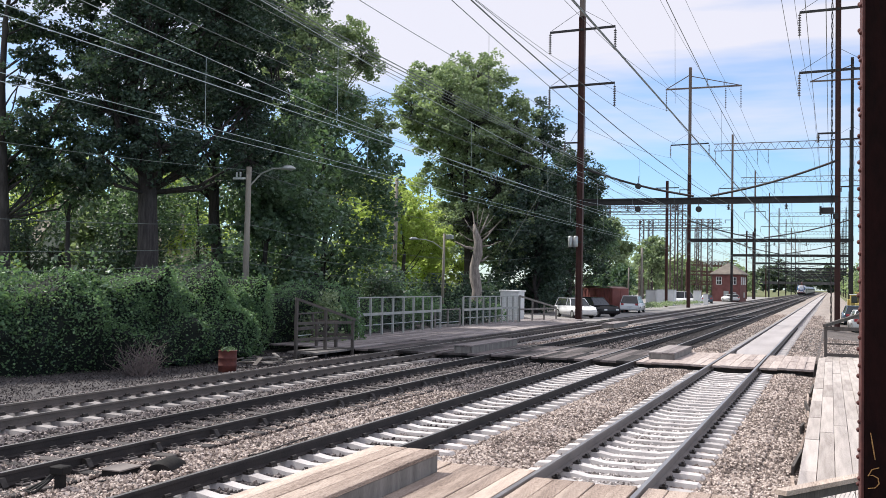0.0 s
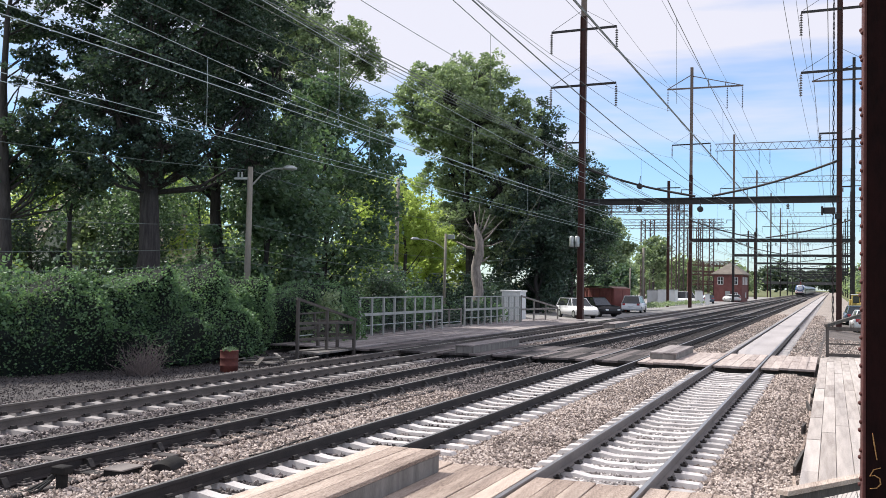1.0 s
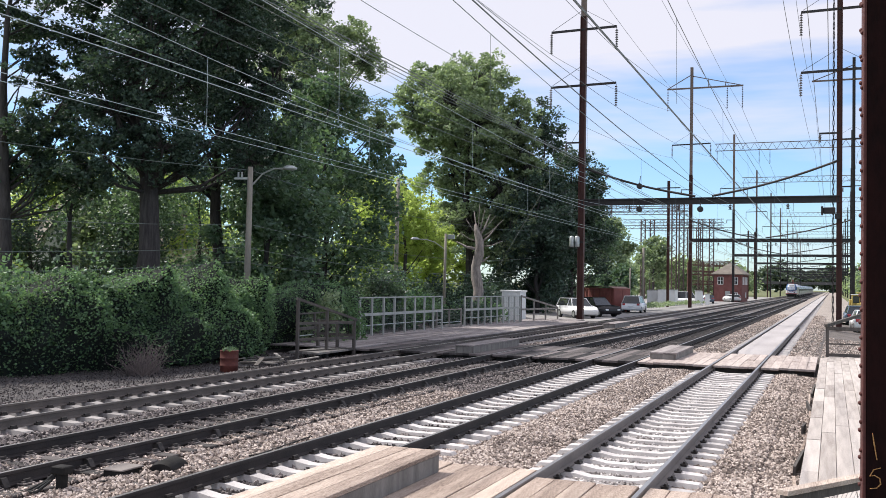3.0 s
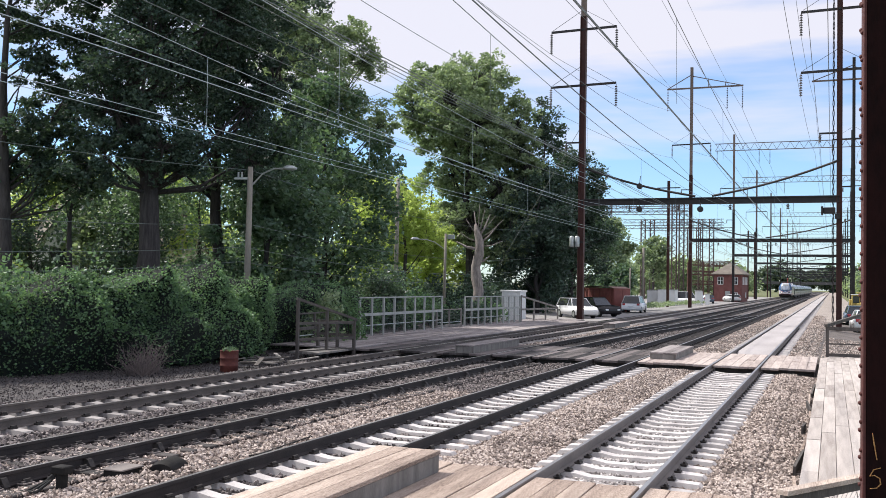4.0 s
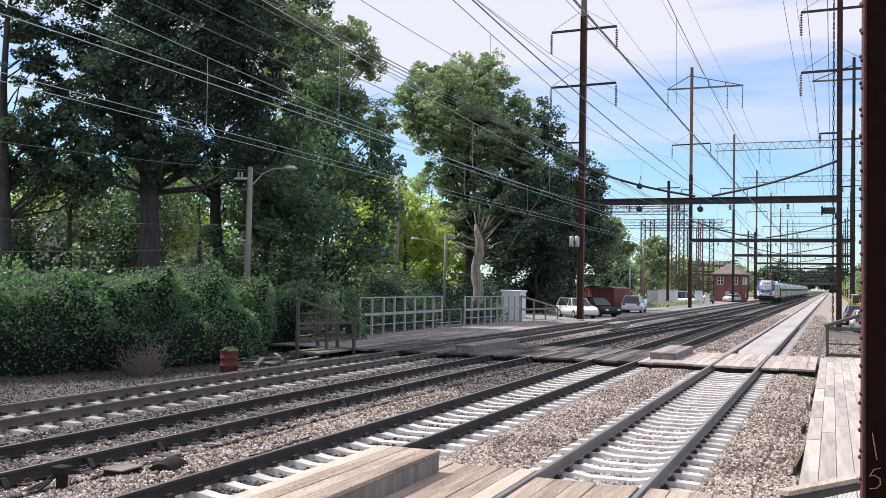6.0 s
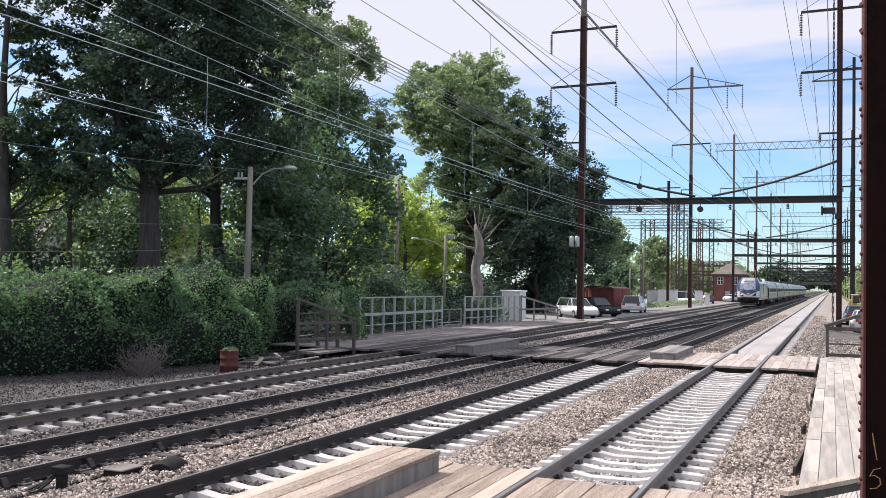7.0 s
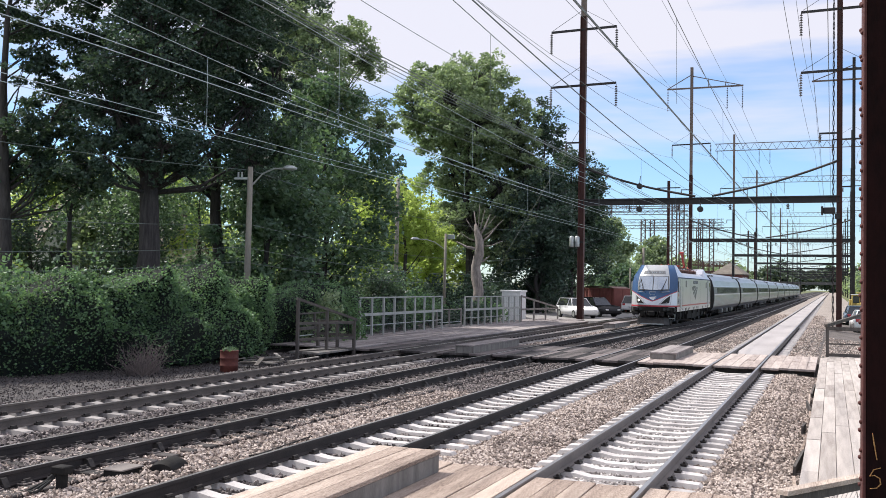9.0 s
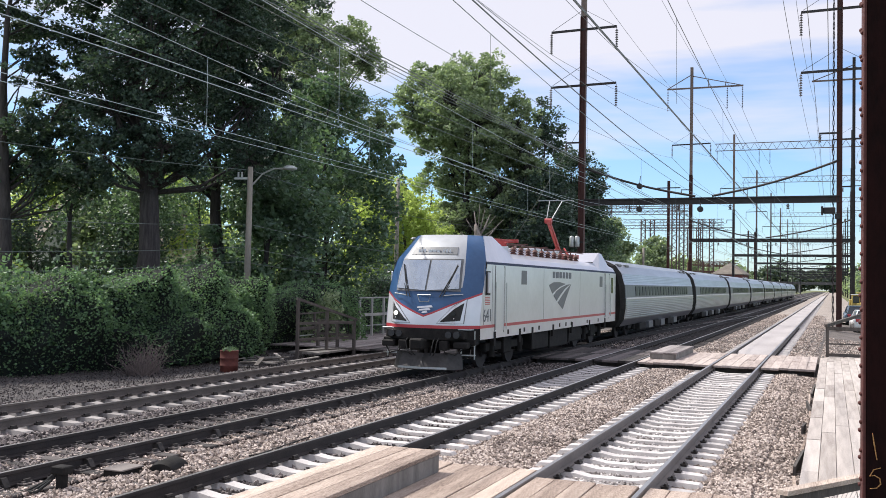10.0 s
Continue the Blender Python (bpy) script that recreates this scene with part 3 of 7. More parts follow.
FEEDERS = ((POLE_L - 2.6, 16.4, 1), (POLE_L + 2.6, 16.4, 1), (POLE_L - 2.6, 20.8, 1), (POLE_L + 2.6, 20.8, 1), (POLE_R - 2.6, 16.4, 1), (POLE_R + 2.6, 16.4, 1), (POLE_R - 2.6, 20.8, 1),
           (POLE_L - 1.3, 13.0, 1), (POLE_R - 1.3, 13.0, 1), (POLE_L + 0.5, 11.2, 0), (POLE_L + 0.7, 10.4, 0), (POLE_L + 0.6, 12.2, 0), (POLE_R - 0.6, 11.2, 0), (POLE_L, 27.0, 0), (-11.4, 26.9, 0), (-13.4, 26.9, 0))
for x, z, kind in FEEDERS:
    line = thing("feeder_wire", "long bare feeder wire strung from pole to pole", "wire", "feeder wires")
    for gi, (ya, yb) in enumerate(zip(SPAN_Y[:8], SPAN_Y[1:9])):
        bm = bmesh.new()
        shift = 0.0 if not kind or z < 15 else (4.1 if z < 18 else 6.2)
        za, zb = z + (shift if gi > 2 else 0), z + (shift if gi > 1 else 0)
        strand(bm, x, ya, yb, za, 0.55, 0.016 if gi < 3 else 0.022, 14, x, zb)
        part("span", bm, M_WIRE, line)


# ---- trees ----
def make_tree(x, y, height, radius, base_frac, leaf, seed, trunk_r, clumps=90, per=130, size=0.34, lean=(0, 0), bark=M_BARK, label="tall leafy tree with a dark trunk", z0=None, narrow=1.0, reach=1.3, cut=-0.3, shift=(0, 0), group="trees behind the hedge"):
    rng = random.Random(seed)
    tree = thing("tree", label, "tree", group, (x, y, ground_z(x, y) - 0.05))
    bm = bmesh.new()
    top = Vector((lean[0], lean[1], height * 0.9))
    spine = []
    for k in range(9):
        u = k / 8
        p = top * u + Vector((rng.uniform(-0.25, 0.25), rng.uniform(-0.25, 0.25), 0)) * (1 if 0 < k else 0)
        spine.append(p)
    radii = [trunk_r * (1.35 if k == 0 else 1.0) * (1 - 0.88 * k / 8) for k in range(9)]
    tube(bm, spine, radii, 9)
    centres = []
    zc, hz = height * (1 + base_frac) / 2, height * (1 - base_frac) / 2
    tries = 0
    while len(centres) < clumps and tries < 20000:
        tries += 1
        v = Vector((rng.gauss(0, 1), rng.gauss(0, 1), rng.gauss(0, 1))).normalized() * (rng.random() ** 0.45)
        w = 1.0 - 0.35 * max(0, v.z) ** 2
        c = Vector((v.x * radius * w * narrow, v.y * radius * w, zc + v.z * hz))
        if noise.noise(c * 0.23 + Vector((seed * 3.1, 0, 0))) < cut:
            continue
        centres.append(c + Vector((lean[0], lean[1], 0)) * (c.z / height) + Vector((shift[0], shift[1], 0)))
    for c in centres[::3]:
        u = max(0.12, min(0.92, (c.z - radius * 0.5) / (height * 0.9)))
        k = u * 8
        a = spine[int(k)].lerp(spine[min(int(k) + 1, 8)], k - int(k))
        mid = a.lerp(c, 0.5) + Vector((rng.uniform(-0.5, 0.5), rng.uniform(-0.5, 0.5), rng.uniform(-0.2, 0.7)))
        r = trunk_r * 0.28 * (1.1 - u)
        tube(bm, [a, mid, c], [r, r * 0.6, r * 0.15 + 0.012], 5)
        for _ in range(2):
            e = c + Vector((rng.gauss(0, 0.9), rng.gauss(0, 0.9), rng.gauss(0, 0.6)))
            tube(bm, [mid.lerp(c, 0.6), e], [r * 0.3, 0.012], 4)
    part("trunk", bm, bark, tree, smooth=True)
    g = np.random.default_rng(seed)
    pts = []
    for c in centres:
        n = int(per * g.uniform(0.5, 1.5))
        s = reach * g.uniform(0.6, 1.25)
        p = g.normal(size=(n, 3))
        p /= np.linalg.norm(p, axis=1)[:, None]
        p *= (g.random((n, 1)) ** 0.45) * s
        p[:, 2] *= 0.8
        pts.append(p + np.array(c))
    leaves("crown", np.concatenate(pts), size, leaf, tree, seed=seed)
    return tree


def lobed_tree(x, y, lobes, leaf, seed, trunk_r, count, size, bark=M_BARK, label="tall leafy tree with a dark trunk", tight=1.0, hollow=0.0):
    """A big tree: a forked trunk, boughs that carry lobes (x, y, z, width, height), and pads of leaves on twigs round each lobe."""
    rng = random.Random(seed)
    g = np.random.default_rng(seed)
    tree = thing("tree", label, "tree", "trees behind the hedge", (x, y, ground_z(x, y) - 0.05))
    every = []
    for k, (lx, ly, lz, rx, rz) in enumerate(lobes):
        every.append((lx, ly, lz, rx, rz))
        side = 1 if k % 2 else -1
        every.append((lx - 0.35 * side * rx, ly + 0.85 * side * rx, lz + rng.uniform(-0.6, 0.2), rx * 0.75, rz * 0.75))
    top = max(l[2] for l in every)
    crook = [Vector((rng.uniform(-0.22, 0.22) * k, rng.uniform(-0.22, 0.22) * k, top * k / 6)) for k in range(7)]
    crook[0] = Vector((0, 0, 0))
    bm = bmesh.new()
    tube(bm, crook, [trunk_r * (1.4 if k == 0 else 1.0) * (1 - 0.8 * k / 6) for k in range(7)], 10)
    area = [l[3] * (l[3] + l[4]) for l in every]
    pts = []
    for (lx, ly, lz, rx, rz), ar in zip(every, area):
        c = Vector((lx, ly, lz))
        u = max(0.3, min(0.95, (lz - 0.9 * Vector((lx, ly)).length - 0.8) / top)) * 6
        a = crook[int(u)].lerp(crook[min(int(u) + 1, 6)], u % 1)
        r = trunk_r * (0.36 - 0.035 * u) * min(1.0, 0.35 + 0.2 * rx)
        mid = a.lerp(c, 0.5) + Vector((rng.uniform(-0.4, 0.4), rng.uniform(-0.4, 0.4), -0.1 * (c - a).length))
        tube(bm, [a, mid, c], [r, r * 0.7, r * 0.4], 6)
        mine = count * ar / sum(area)
        n_pad = max(8, int(3.4 * tight * ar))
        for _ in range(n_pad):
            d = Vector((rng.gauss(0, 1), rng.gauss(0, 1), rng.gauss(0, 1))).normalized() * rng.uniform(0.45, 1.05)
            e = c + Vector((d.x * rx, d.y * rx, d.z * rz))
            if noise.noise(e * 0.33 + Vector((seed * 1.7, 0, 0))) < hollow - 0.35:
                continue
            tube(bm, [c.lerp(e, 0.1), c.lerp(e, 0.55) + Vector((0, 0, rng.uniform(-0.1, 0.25))), e], [r * 0.3, r * 0.18, 0.012], 4)
            m = int(mine / n_pad * g.uniform(0.5, 1.5))
            p = g.normal(size=(m, 3))
            p /= np.linalg.norm(p, axis=1)[:, None]
            p *= g.random((m, 1)) ** 0.42 * (0.30 + 0.13 * rx) * g.uniform(0.6, 1.4)
            p[:, 2] = p[:, 2] * 0.6 - 0.12 * (p[:, 0] ** 2 + p[:, 1] ** 2)
            pts.append(p + np.array(e))
    part("trunk", bm, bark, tree, smooth=True)
    leaves("crown", np.concatenate(pts), size, leaf, tree, seed=seed)
    return tree


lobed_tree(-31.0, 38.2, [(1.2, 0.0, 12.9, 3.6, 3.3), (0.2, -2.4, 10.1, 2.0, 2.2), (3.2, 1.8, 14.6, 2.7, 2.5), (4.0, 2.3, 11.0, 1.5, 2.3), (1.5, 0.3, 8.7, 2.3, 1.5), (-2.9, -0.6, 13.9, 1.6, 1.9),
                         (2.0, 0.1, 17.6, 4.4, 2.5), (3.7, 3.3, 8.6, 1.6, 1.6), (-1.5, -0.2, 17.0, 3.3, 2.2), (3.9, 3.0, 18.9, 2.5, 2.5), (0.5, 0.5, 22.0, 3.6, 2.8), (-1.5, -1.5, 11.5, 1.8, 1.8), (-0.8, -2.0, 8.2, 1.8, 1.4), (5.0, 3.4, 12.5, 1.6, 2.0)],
           M_LEAF_SHADE, 11, 0.58, 120000, 0.145, label="massive tree with shade-dark leaves and a broad bare trunk")
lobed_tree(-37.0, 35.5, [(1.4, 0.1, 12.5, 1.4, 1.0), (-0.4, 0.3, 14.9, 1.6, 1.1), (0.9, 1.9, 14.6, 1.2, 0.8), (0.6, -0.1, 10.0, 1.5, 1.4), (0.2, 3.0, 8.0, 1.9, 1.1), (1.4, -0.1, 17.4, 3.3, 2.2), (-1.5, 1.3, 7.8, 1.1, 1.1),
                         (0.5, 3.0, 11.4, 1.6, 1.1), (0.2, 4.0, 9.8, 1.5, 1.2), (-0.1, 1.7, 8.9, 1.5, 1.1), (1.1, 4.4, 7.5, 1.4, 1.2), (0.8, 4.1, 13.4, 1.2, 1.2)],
           M_LEAF_SHADE, 12, 0.36, 30000, 0.16, label="thin-crowned tree with open dark limbs", hollow=0.06)
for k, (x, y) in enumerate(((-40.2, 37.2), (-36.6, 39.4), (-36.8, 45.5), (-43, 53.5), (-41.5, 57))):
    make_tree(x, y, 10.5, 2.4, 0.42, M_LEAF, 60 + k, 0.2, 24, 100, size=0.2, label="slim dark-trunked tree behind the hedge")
make_tree(-33.2, 47.5, 27, 6.4, 0.28, M_LEAF_SHADE, 13, 0.4, 170, 220, size=0.19, cut=-0.2, reach=1.1)
lobed_tree(-36.0, 62.0, [(1.0, -0.4, 19.5, 3.1, 2.7), (4.1, 0.9, 18.3, 1.9, 2.5), (2.5, 0.4, 15.2, 3.5, 2.5), (5.0, 1.5, 13.6, 1.7, 1.4), (-0.5, 1.5, 12.1, 2.9, 2.9), (3.1, 0.4, 21.2, 1.4, 1.2), (-1.5, 0.9, 16.3, 2.5, 3.3),
                         (2.7, 3.9, 10.2, 2.1, 1.7), (-0.5, -1.1, 22.5, 2.5, 2.1), (-1.2, -0.6, 20.2, 2.5, 2.3), (-2.6, 0.2, 18.6, 2.2, 2.4)], M_LEAF_MID, 14, 0.42, 66000, 0.175, label="tall oak with sunlit uneven upper boughs", tight=1.1, hollow=0.13)
make_tree(-47.5, 47.5, 9, 2.6, 0.1, M_LEAF_SHADE, 70, 0.2, 40, 120, size=0.2, label="dark leafy tree beside the white house")
make_tree(-42.5, 50.5, 9.5, 2.6, 0.08, M_LEAF_SHADE, 71, 0.2, 40, 120, size=0.2, label="dark leafy tree beside the white house")
make_tree(-31.5, 57.0, 16, 5.2, 0.08, M_LEAF, 15, 0.25, 100, 160, size=0.27)
make_tree(-30.5, 48.5, 12, 4.2, 0.08, M_LEAF, 26, 0.2, 70, 150, size=0.25)
lobed_tree(-34.5, 93.0, [(-2.1, -1.6, 20.7, 4.9, 4.6), (0.8, -0.6, 23.4, 3.7, 3.5), (-0.4, 1.3, 18.2, 5.5, 4.6), (4.1, 1.0, 17.9, 3.2, 5.5), (-5.1, -2.8, 20.1, 2.8, 3.2), (-3.5, -2.3, 24.1, 2.3, 1.8), (2.1, 2.5, 12.6, 4.3, 5.2),
                         (-2.6, 1.6, 14.4, 3.5, 3.2), (5.4, 1.6, 14.2, 2.3, 6.3), (1.0, -2.0, 9.0, 3.4, 3.0), (4.6, -1.0, 7.5, 3.2, 3.6), (-2.4, 0.5, 9.5, 2.8, 2.4)], M_LEAF_MID, 17, 0.6, 100000, 0.26, label="broad domed tree, leaf colour paled for silvery sun highlights", tight=0.85)
lobed_tree(-36.2, 80.4, [(0, 0, 9.5, 3.2, 2.6), (2.0, 1.0, 6.5, 2.6, 2.5), (-2.0, -1.0, 6.0, 2.5, 2.4), (-1.0, -0.5, 11.2, 2.0, 1.5)], M_LEAF_YEL, 33, 0.25, 20000, 0.21, label="sunlit yellow-green tree behind the wooden pole", tight=0.9)
make_tree(-28.0, 97.0, 22.5, 3.3, 0.05, M_LEAF_SHADE, 18, 0.3, 150, 150, size=0.27)
make_tree(-26.6, 104.0, 18.5, 4.3, 0.04, M_LEAF_SHADE, 19, 0.3, 150, 150, size=0.27)
make_tree(-27.0, 92.0, 14, 4.8, 0.06, M_LEAF_SHADE, 20, 0.25, 90, 150, size=0.28)
make_tree(-29.0, 115.0, 15, 5.0, 0.05, M_LEAF, 21, 0.3, 90, 150, size=0.32)
make_tree(-33.0, 150.0, 14.5, 4.6, 0.12, M_LEAF_MID, 22, 0.3, 70, 130, size=0.4)
make_tree(-30.0, 145.0, 6, 2.6, 0.05, M_LEAF, 23, 0.25, 50, 130, size=0.4)
make_tree(-33.5, 198.0, 13, 4.0, 0.3, M_LEAF_MID, 24, 0.25, 50, 110, size=0.5)
for k, (x, y, h, r, lf) in enumerate(((-56, 60, 12, 6, M_LEAF_YEL), (-60, 42, 11, 6, M_LEAF_MID), (-52, 92, 15, 7, M_LEAF_YEL), (-50, 108, 14, 6, M_LEAF_YEL), (-58, 78, 15, 6, M_LEAF_YEL), (-64, 24, 13, 6, M_LEAF_MID), (-48, 56, 10, 4.5, M_LEAF_MID),
                                       (-70, 52, 12, 7, M_LEAF_MID), (-48, 128, 16, 7, M_LEAF), (-74, 95, 20, 9, M_LEAF_MID), (-41, 86, 14, 4.5, M_LEAF_YEL), (-41.5, 99, 15, 5, M_LEAF_YEL), (-52, 34, 10, 4, M_LEAF_MID))):
    make_tree(x, y, h, r, 0.08, lf, 40 + k, 0.3, 55, 110, size=0.4, reach=1.6, label="sunlit yellow-green tree in a garden" if lf is M_LEAF_YEL else "leafy garden tree behind the street")


def bush(x, y, r, h, leaf, seed, size=0.22, n=1300, label="dense green shrub behind the fence", name="shrub"):
    """A shrub: thin stems and a rounded, uneven mass of leaves down to the ground."""
    s = thing(name, label, "shrub", "shrubs under the trees", (x, y, ground_z(x, y) - 0.03))
    g = np.random.default_rng(seed)
    bm = bmesh.new()
    for _ in range(7):
        a = g.uniform(0, 6.28)
        e = (math.cos(a) * r * 0.6, math.sin(a) * r * 0.6, h * g.uniform(0.5, 0.85))
        tube(bm, [(0, 0, 0), (e[0] * 0.4, e[1] * 0.4, e[2] * 0.6), e], [0.05, 0.03, 0.01], 5)
    part("stem", bm, M_BARK, s)
    lobes = g.normal(size=(9, 3)) * (r * 0.45, r * 0.45, h * 0.2) + (0, 0, h * 0.5)
    p = g.normal(size=(n, 3))
    p /= np.linalg.norm(p, axis=1)[:, None]
    p *= g.random((n, 1)) ** 0.35 * (r * 0.62, r * 0.62, h * 0.42)
    p += lobes[g.integers(0, 9, n)]
    p[:, 2] = np.abs(p[:, 2]) + 0.03
    leaves("foliage", p, size, leaf, s, seed=seed)
    return s


rs = random.Random(77)
for k in range(22):
    y = 22 + 2.7 * k
    bush(-31.5 - rs.uniform(0, 3.0), y + rs.uniform(-0.7, 0.7), rs.uniform(1.5, 2.2), rs.uniform(1.4, 2.8) if k < 9 else rs.uniform(2.2, 4.2), M_LEAF_SHADE if k % 3 else M_LEAF, 300 + k)
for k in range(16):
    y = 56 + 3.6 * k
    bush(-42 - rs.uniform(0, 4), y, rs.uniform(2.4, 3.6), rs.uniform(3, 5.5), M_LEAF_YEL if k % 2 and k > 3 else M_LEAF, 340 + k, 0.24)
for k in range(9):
    bush(-22.6 - rs.uniform(0, 1.2), 41 + 3.0 * k + rs.uniform(-0.5, 0.5), rs.uniform(1.2, 1.7), rs.uniform(1.3, 2.3), M_LEAF_SHADE if k % 2 else M_IVY, 380 + k, 0.15, 1500, "dark leafy shrub close behind the deck fence")
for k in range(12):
    bush(-27.5 - rs.uniform(0, 4), 78 + 2.6 * k, rs.uniform(1.8, 2.6), rs.uniform(2.5, 4.2), M_LEAF_SHADE, 360 + k, 0.26)


def woods(name, spots, per, size, material, label, seed):
    """Distant woodland: uneven crowns of coarse leaves, joined."""
    g = np.random.default_rng(seed)
    pts = []
    for x, y, r, h in spots:
        p = g.normal(size=(per, 3))
        p /= np.linalg.norm(p, axis=1)[:, None]
        p *= g.random((per, 1)) ** 0.3
        lob = g.normal(size=(6, 3)) * (0.35, 0.35, 0.2)
        p = p * 0.65 + lob[g.integers(0, 6, per)]
        q = p * (r, r, h * 0.5) + (x, y, h * 0.45)
        q[:, 2] = np.abs(q[:, 2])
        pts.append(q)
    ob = leaves(name, np.concatenate(pts), size, material, None, label, seed=seed)
    return tagged(ob, label, "woods", "", "stuff")


woods("far_woods", [(-95 + rs.uniform(-8, 8), -20 + 7 * k, rs.uniform(6, 8), rs.uniform(9, 15)) for k in range(34)], 420, 1.0, M_LEAF_MID, "leafy woods behind the gardens", 501)
woods("far_woods", [(-34 - rs.uniform(0, 14), 228 + 9 * k, rs.uniform(5, 7), rs.uniform(9, 13)) for k in range(30)], 700, 1.1, M_LEAF_MID, "green trees along the line", 502)
woods("lot_weeds", [(-20.0 + rs.uniform(-0.7, 0.5), 110 + 1.6 * k, 0.9, rs.uniform(0.3, 0.9)) for k in range(34)], 160, 0.13, M_LEAF_MID, "dry weeds along the edge of the lot", 505)
woods("far_woods", [(9 + rs.uniform(0, 8), 150 + 13 * k, rs.uniform(4, 6), rs.uniform(8, 13)) for k in range(40)], 320, 1.0, M_LEAF_MID, "green trees along the line", 503)
woods("far_woods", [(-170 + 9 * k, 900 + rs.uniform(-20, 20), rs.uniform(9, 13), rs.uniform(20, 31)) for k in range(44)], 700, 3.0, M_FOREST, "distant wooded ridge closing the line", 504)


# ---- hedge ----
HEDGE_FOOT = ((-24.3, 10.0), (-20.9, 20.0), (-19.5, 24.0), (-18.4, 28.3), (-18.7, 30.2), (-20.7, 33.2), (-20.8, 42.5))


def hedge_path(u):
    """Foot of the hedge's face towards the track, from its near to its far end."""
    k = min(u * 6, 5.999)
    a, b = HEDGE_FOOT[int(k)], HEDGE_FOOT[int(k) + 1]
    return (a[0] + (b[0] - a[0]) * (k % 1) + 0.25 * math.sin(u * 37), a[1] + (b[1] - a[1]) * (k % 1))


hedge = thing("hedge", "dense ivy-covered hedge with uneven bright green top", "hedge")
HN, HM = 90, 16
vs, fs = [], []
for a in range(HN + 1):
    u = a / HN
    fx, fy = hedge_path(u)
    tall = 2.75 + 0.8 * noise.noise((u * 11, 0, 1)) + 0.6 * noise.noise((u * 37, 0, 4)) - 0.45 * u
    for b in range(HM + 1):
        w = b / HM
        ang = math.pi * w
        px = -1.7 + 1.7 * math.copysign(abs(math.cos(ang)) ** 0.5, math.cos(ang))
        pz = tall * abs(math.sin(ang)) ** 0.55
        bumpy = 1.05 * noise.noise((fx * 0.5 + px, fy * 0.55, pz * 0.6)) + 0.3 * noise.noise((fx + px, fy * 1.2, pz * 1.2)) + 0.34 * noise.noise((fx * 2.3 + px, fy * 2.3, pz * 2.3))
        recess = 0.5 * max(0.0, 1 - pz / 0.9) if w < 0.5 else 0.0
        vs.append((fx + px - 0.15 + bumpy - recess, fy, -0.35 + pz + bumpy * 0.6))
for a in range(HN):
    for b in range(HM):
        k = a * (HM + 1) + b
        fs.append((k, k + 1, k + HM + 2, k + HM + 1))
# Near-black sheet: paints the shade behind the ivy leaves.
core = mesh_from("hedge_core", vs, fs, mat("hedge_inner_shade", ((0.003, 0.006, 0.005), (0.010, 0.017, 0.012)), 3, 0.95, bump=0.8, fine=12), hedge, "near-black core standing in for shade inside the hedge")
rng = np.random.default_rng(5)
va = np.array(vs).reshape(HN + 1, HM + 1, 3)
ia, ib = rng.integers(0, HN, 138000), rng.integers(0, HM - 3, 138000)
fa, fb = rng.random((138000, 1)), rng.random((138000, 1))
pt = va[ia, ib] * (1 - fa) * (1 - fb) + va[ia + 1, ib] * fa * (1 - fb) + va[ia, ib + 1] * (1 - fa) * fb + va[ia + 1, ib + 1] * fa * fb
pt += rng.normal(size=pt.shape) * 0.11
leaves("hedge_leaves", pt, 0.071, M_IVY, hedge, "glossy ivy leaves", seed=9)


# ---- crossing boards and decks ----
def boards(parent, name, x0, x1, y0, y1, z, thick, width, along, material, seed, gap=0.006, stagger=False):
    """A floor of separate planks, each a piece of its own. along: the way the planks run."""
    rng = random.Random(seed)
    n = max(1, round(((y1 - y0) if along == "x" else (x1 - x0)) / width))
    w = ((y1 - y0) if along == "x" else (x1 - x0)) / n
    full = (x1 - x0) if along == "x" else (y1 - y0)
    cuts = max(1, round(full / 3.2))
    piece = full / cuts
    bm = bmesh.new()
    if along == "x":
        box(bm, -piece / 2 + gap / 2, piece / 2 - gap / 2, -w / 2 + gap / 2, w / 2 - gap / 2, -thick, 0, 0.006)
    else:
        box(bm, -w / 2 + gap / 2, w / 2 - gap / 2, -piece / 2 + gap / 2, piece / 2 - gap / 2, -thick, 0, 0.006)
    first = part(name, bm, material, parent)
    ob = first
    for i in range(n):
        for k in range(cuts):
            if ob is None:
                ob = first.copy()
                scene.collection.objects.link(ob)
            a, b = (i + 0.5) * w, (k + 0.5 + (0.33 * (i % 3) - 0.33 if stagger else 0)) * piece
            px, py = (x0 + b, y0 + a) if along == "x" else (x0 + a, y0 + b)
            ob.matrix_basis = pose(px, py, z + rng.uniform(-0.012, 0.006), rng.uniform(-0.25, 0.25), rng.uniform(-0.25, 0.25), rng.uniform(-0.12, 0.12))
            ob = None
    return first


def crossing(name, y0, y1, left, right, label):
    c = thing(name, label, "crossing", "foot crossings", kind="structure")
    edges = [left]
    for t in sorted(TRACKS):
        edges += [t - 0.7525, t + 0.7525]
    edges += [right]
    for k, (a, b) in enumerate(zip(edges, edges[1:])):
        if b - a > 0.3 and a >= left - 0.01:
            boards(c, "plank", a + 0.07, b - 0.07, y0, y1, -0.01, 0.075, 0.26, "y", M_DECK_X if a > -6.3 else M_CROSSING_SHADED, 100 + k)
    for k, (a, b) in enumerate(zip(edges, edges[1:])):
        for y in (y0 + 0.45, y1 - 0.45):
            bm = bmesh.new()
            box(bm, a + 0.1, b - 0.1, y - 0.08, y + 0.08, -0.3, -0.1)
            part("bearer", bm, M_WOOD_DARK, c)
    return c


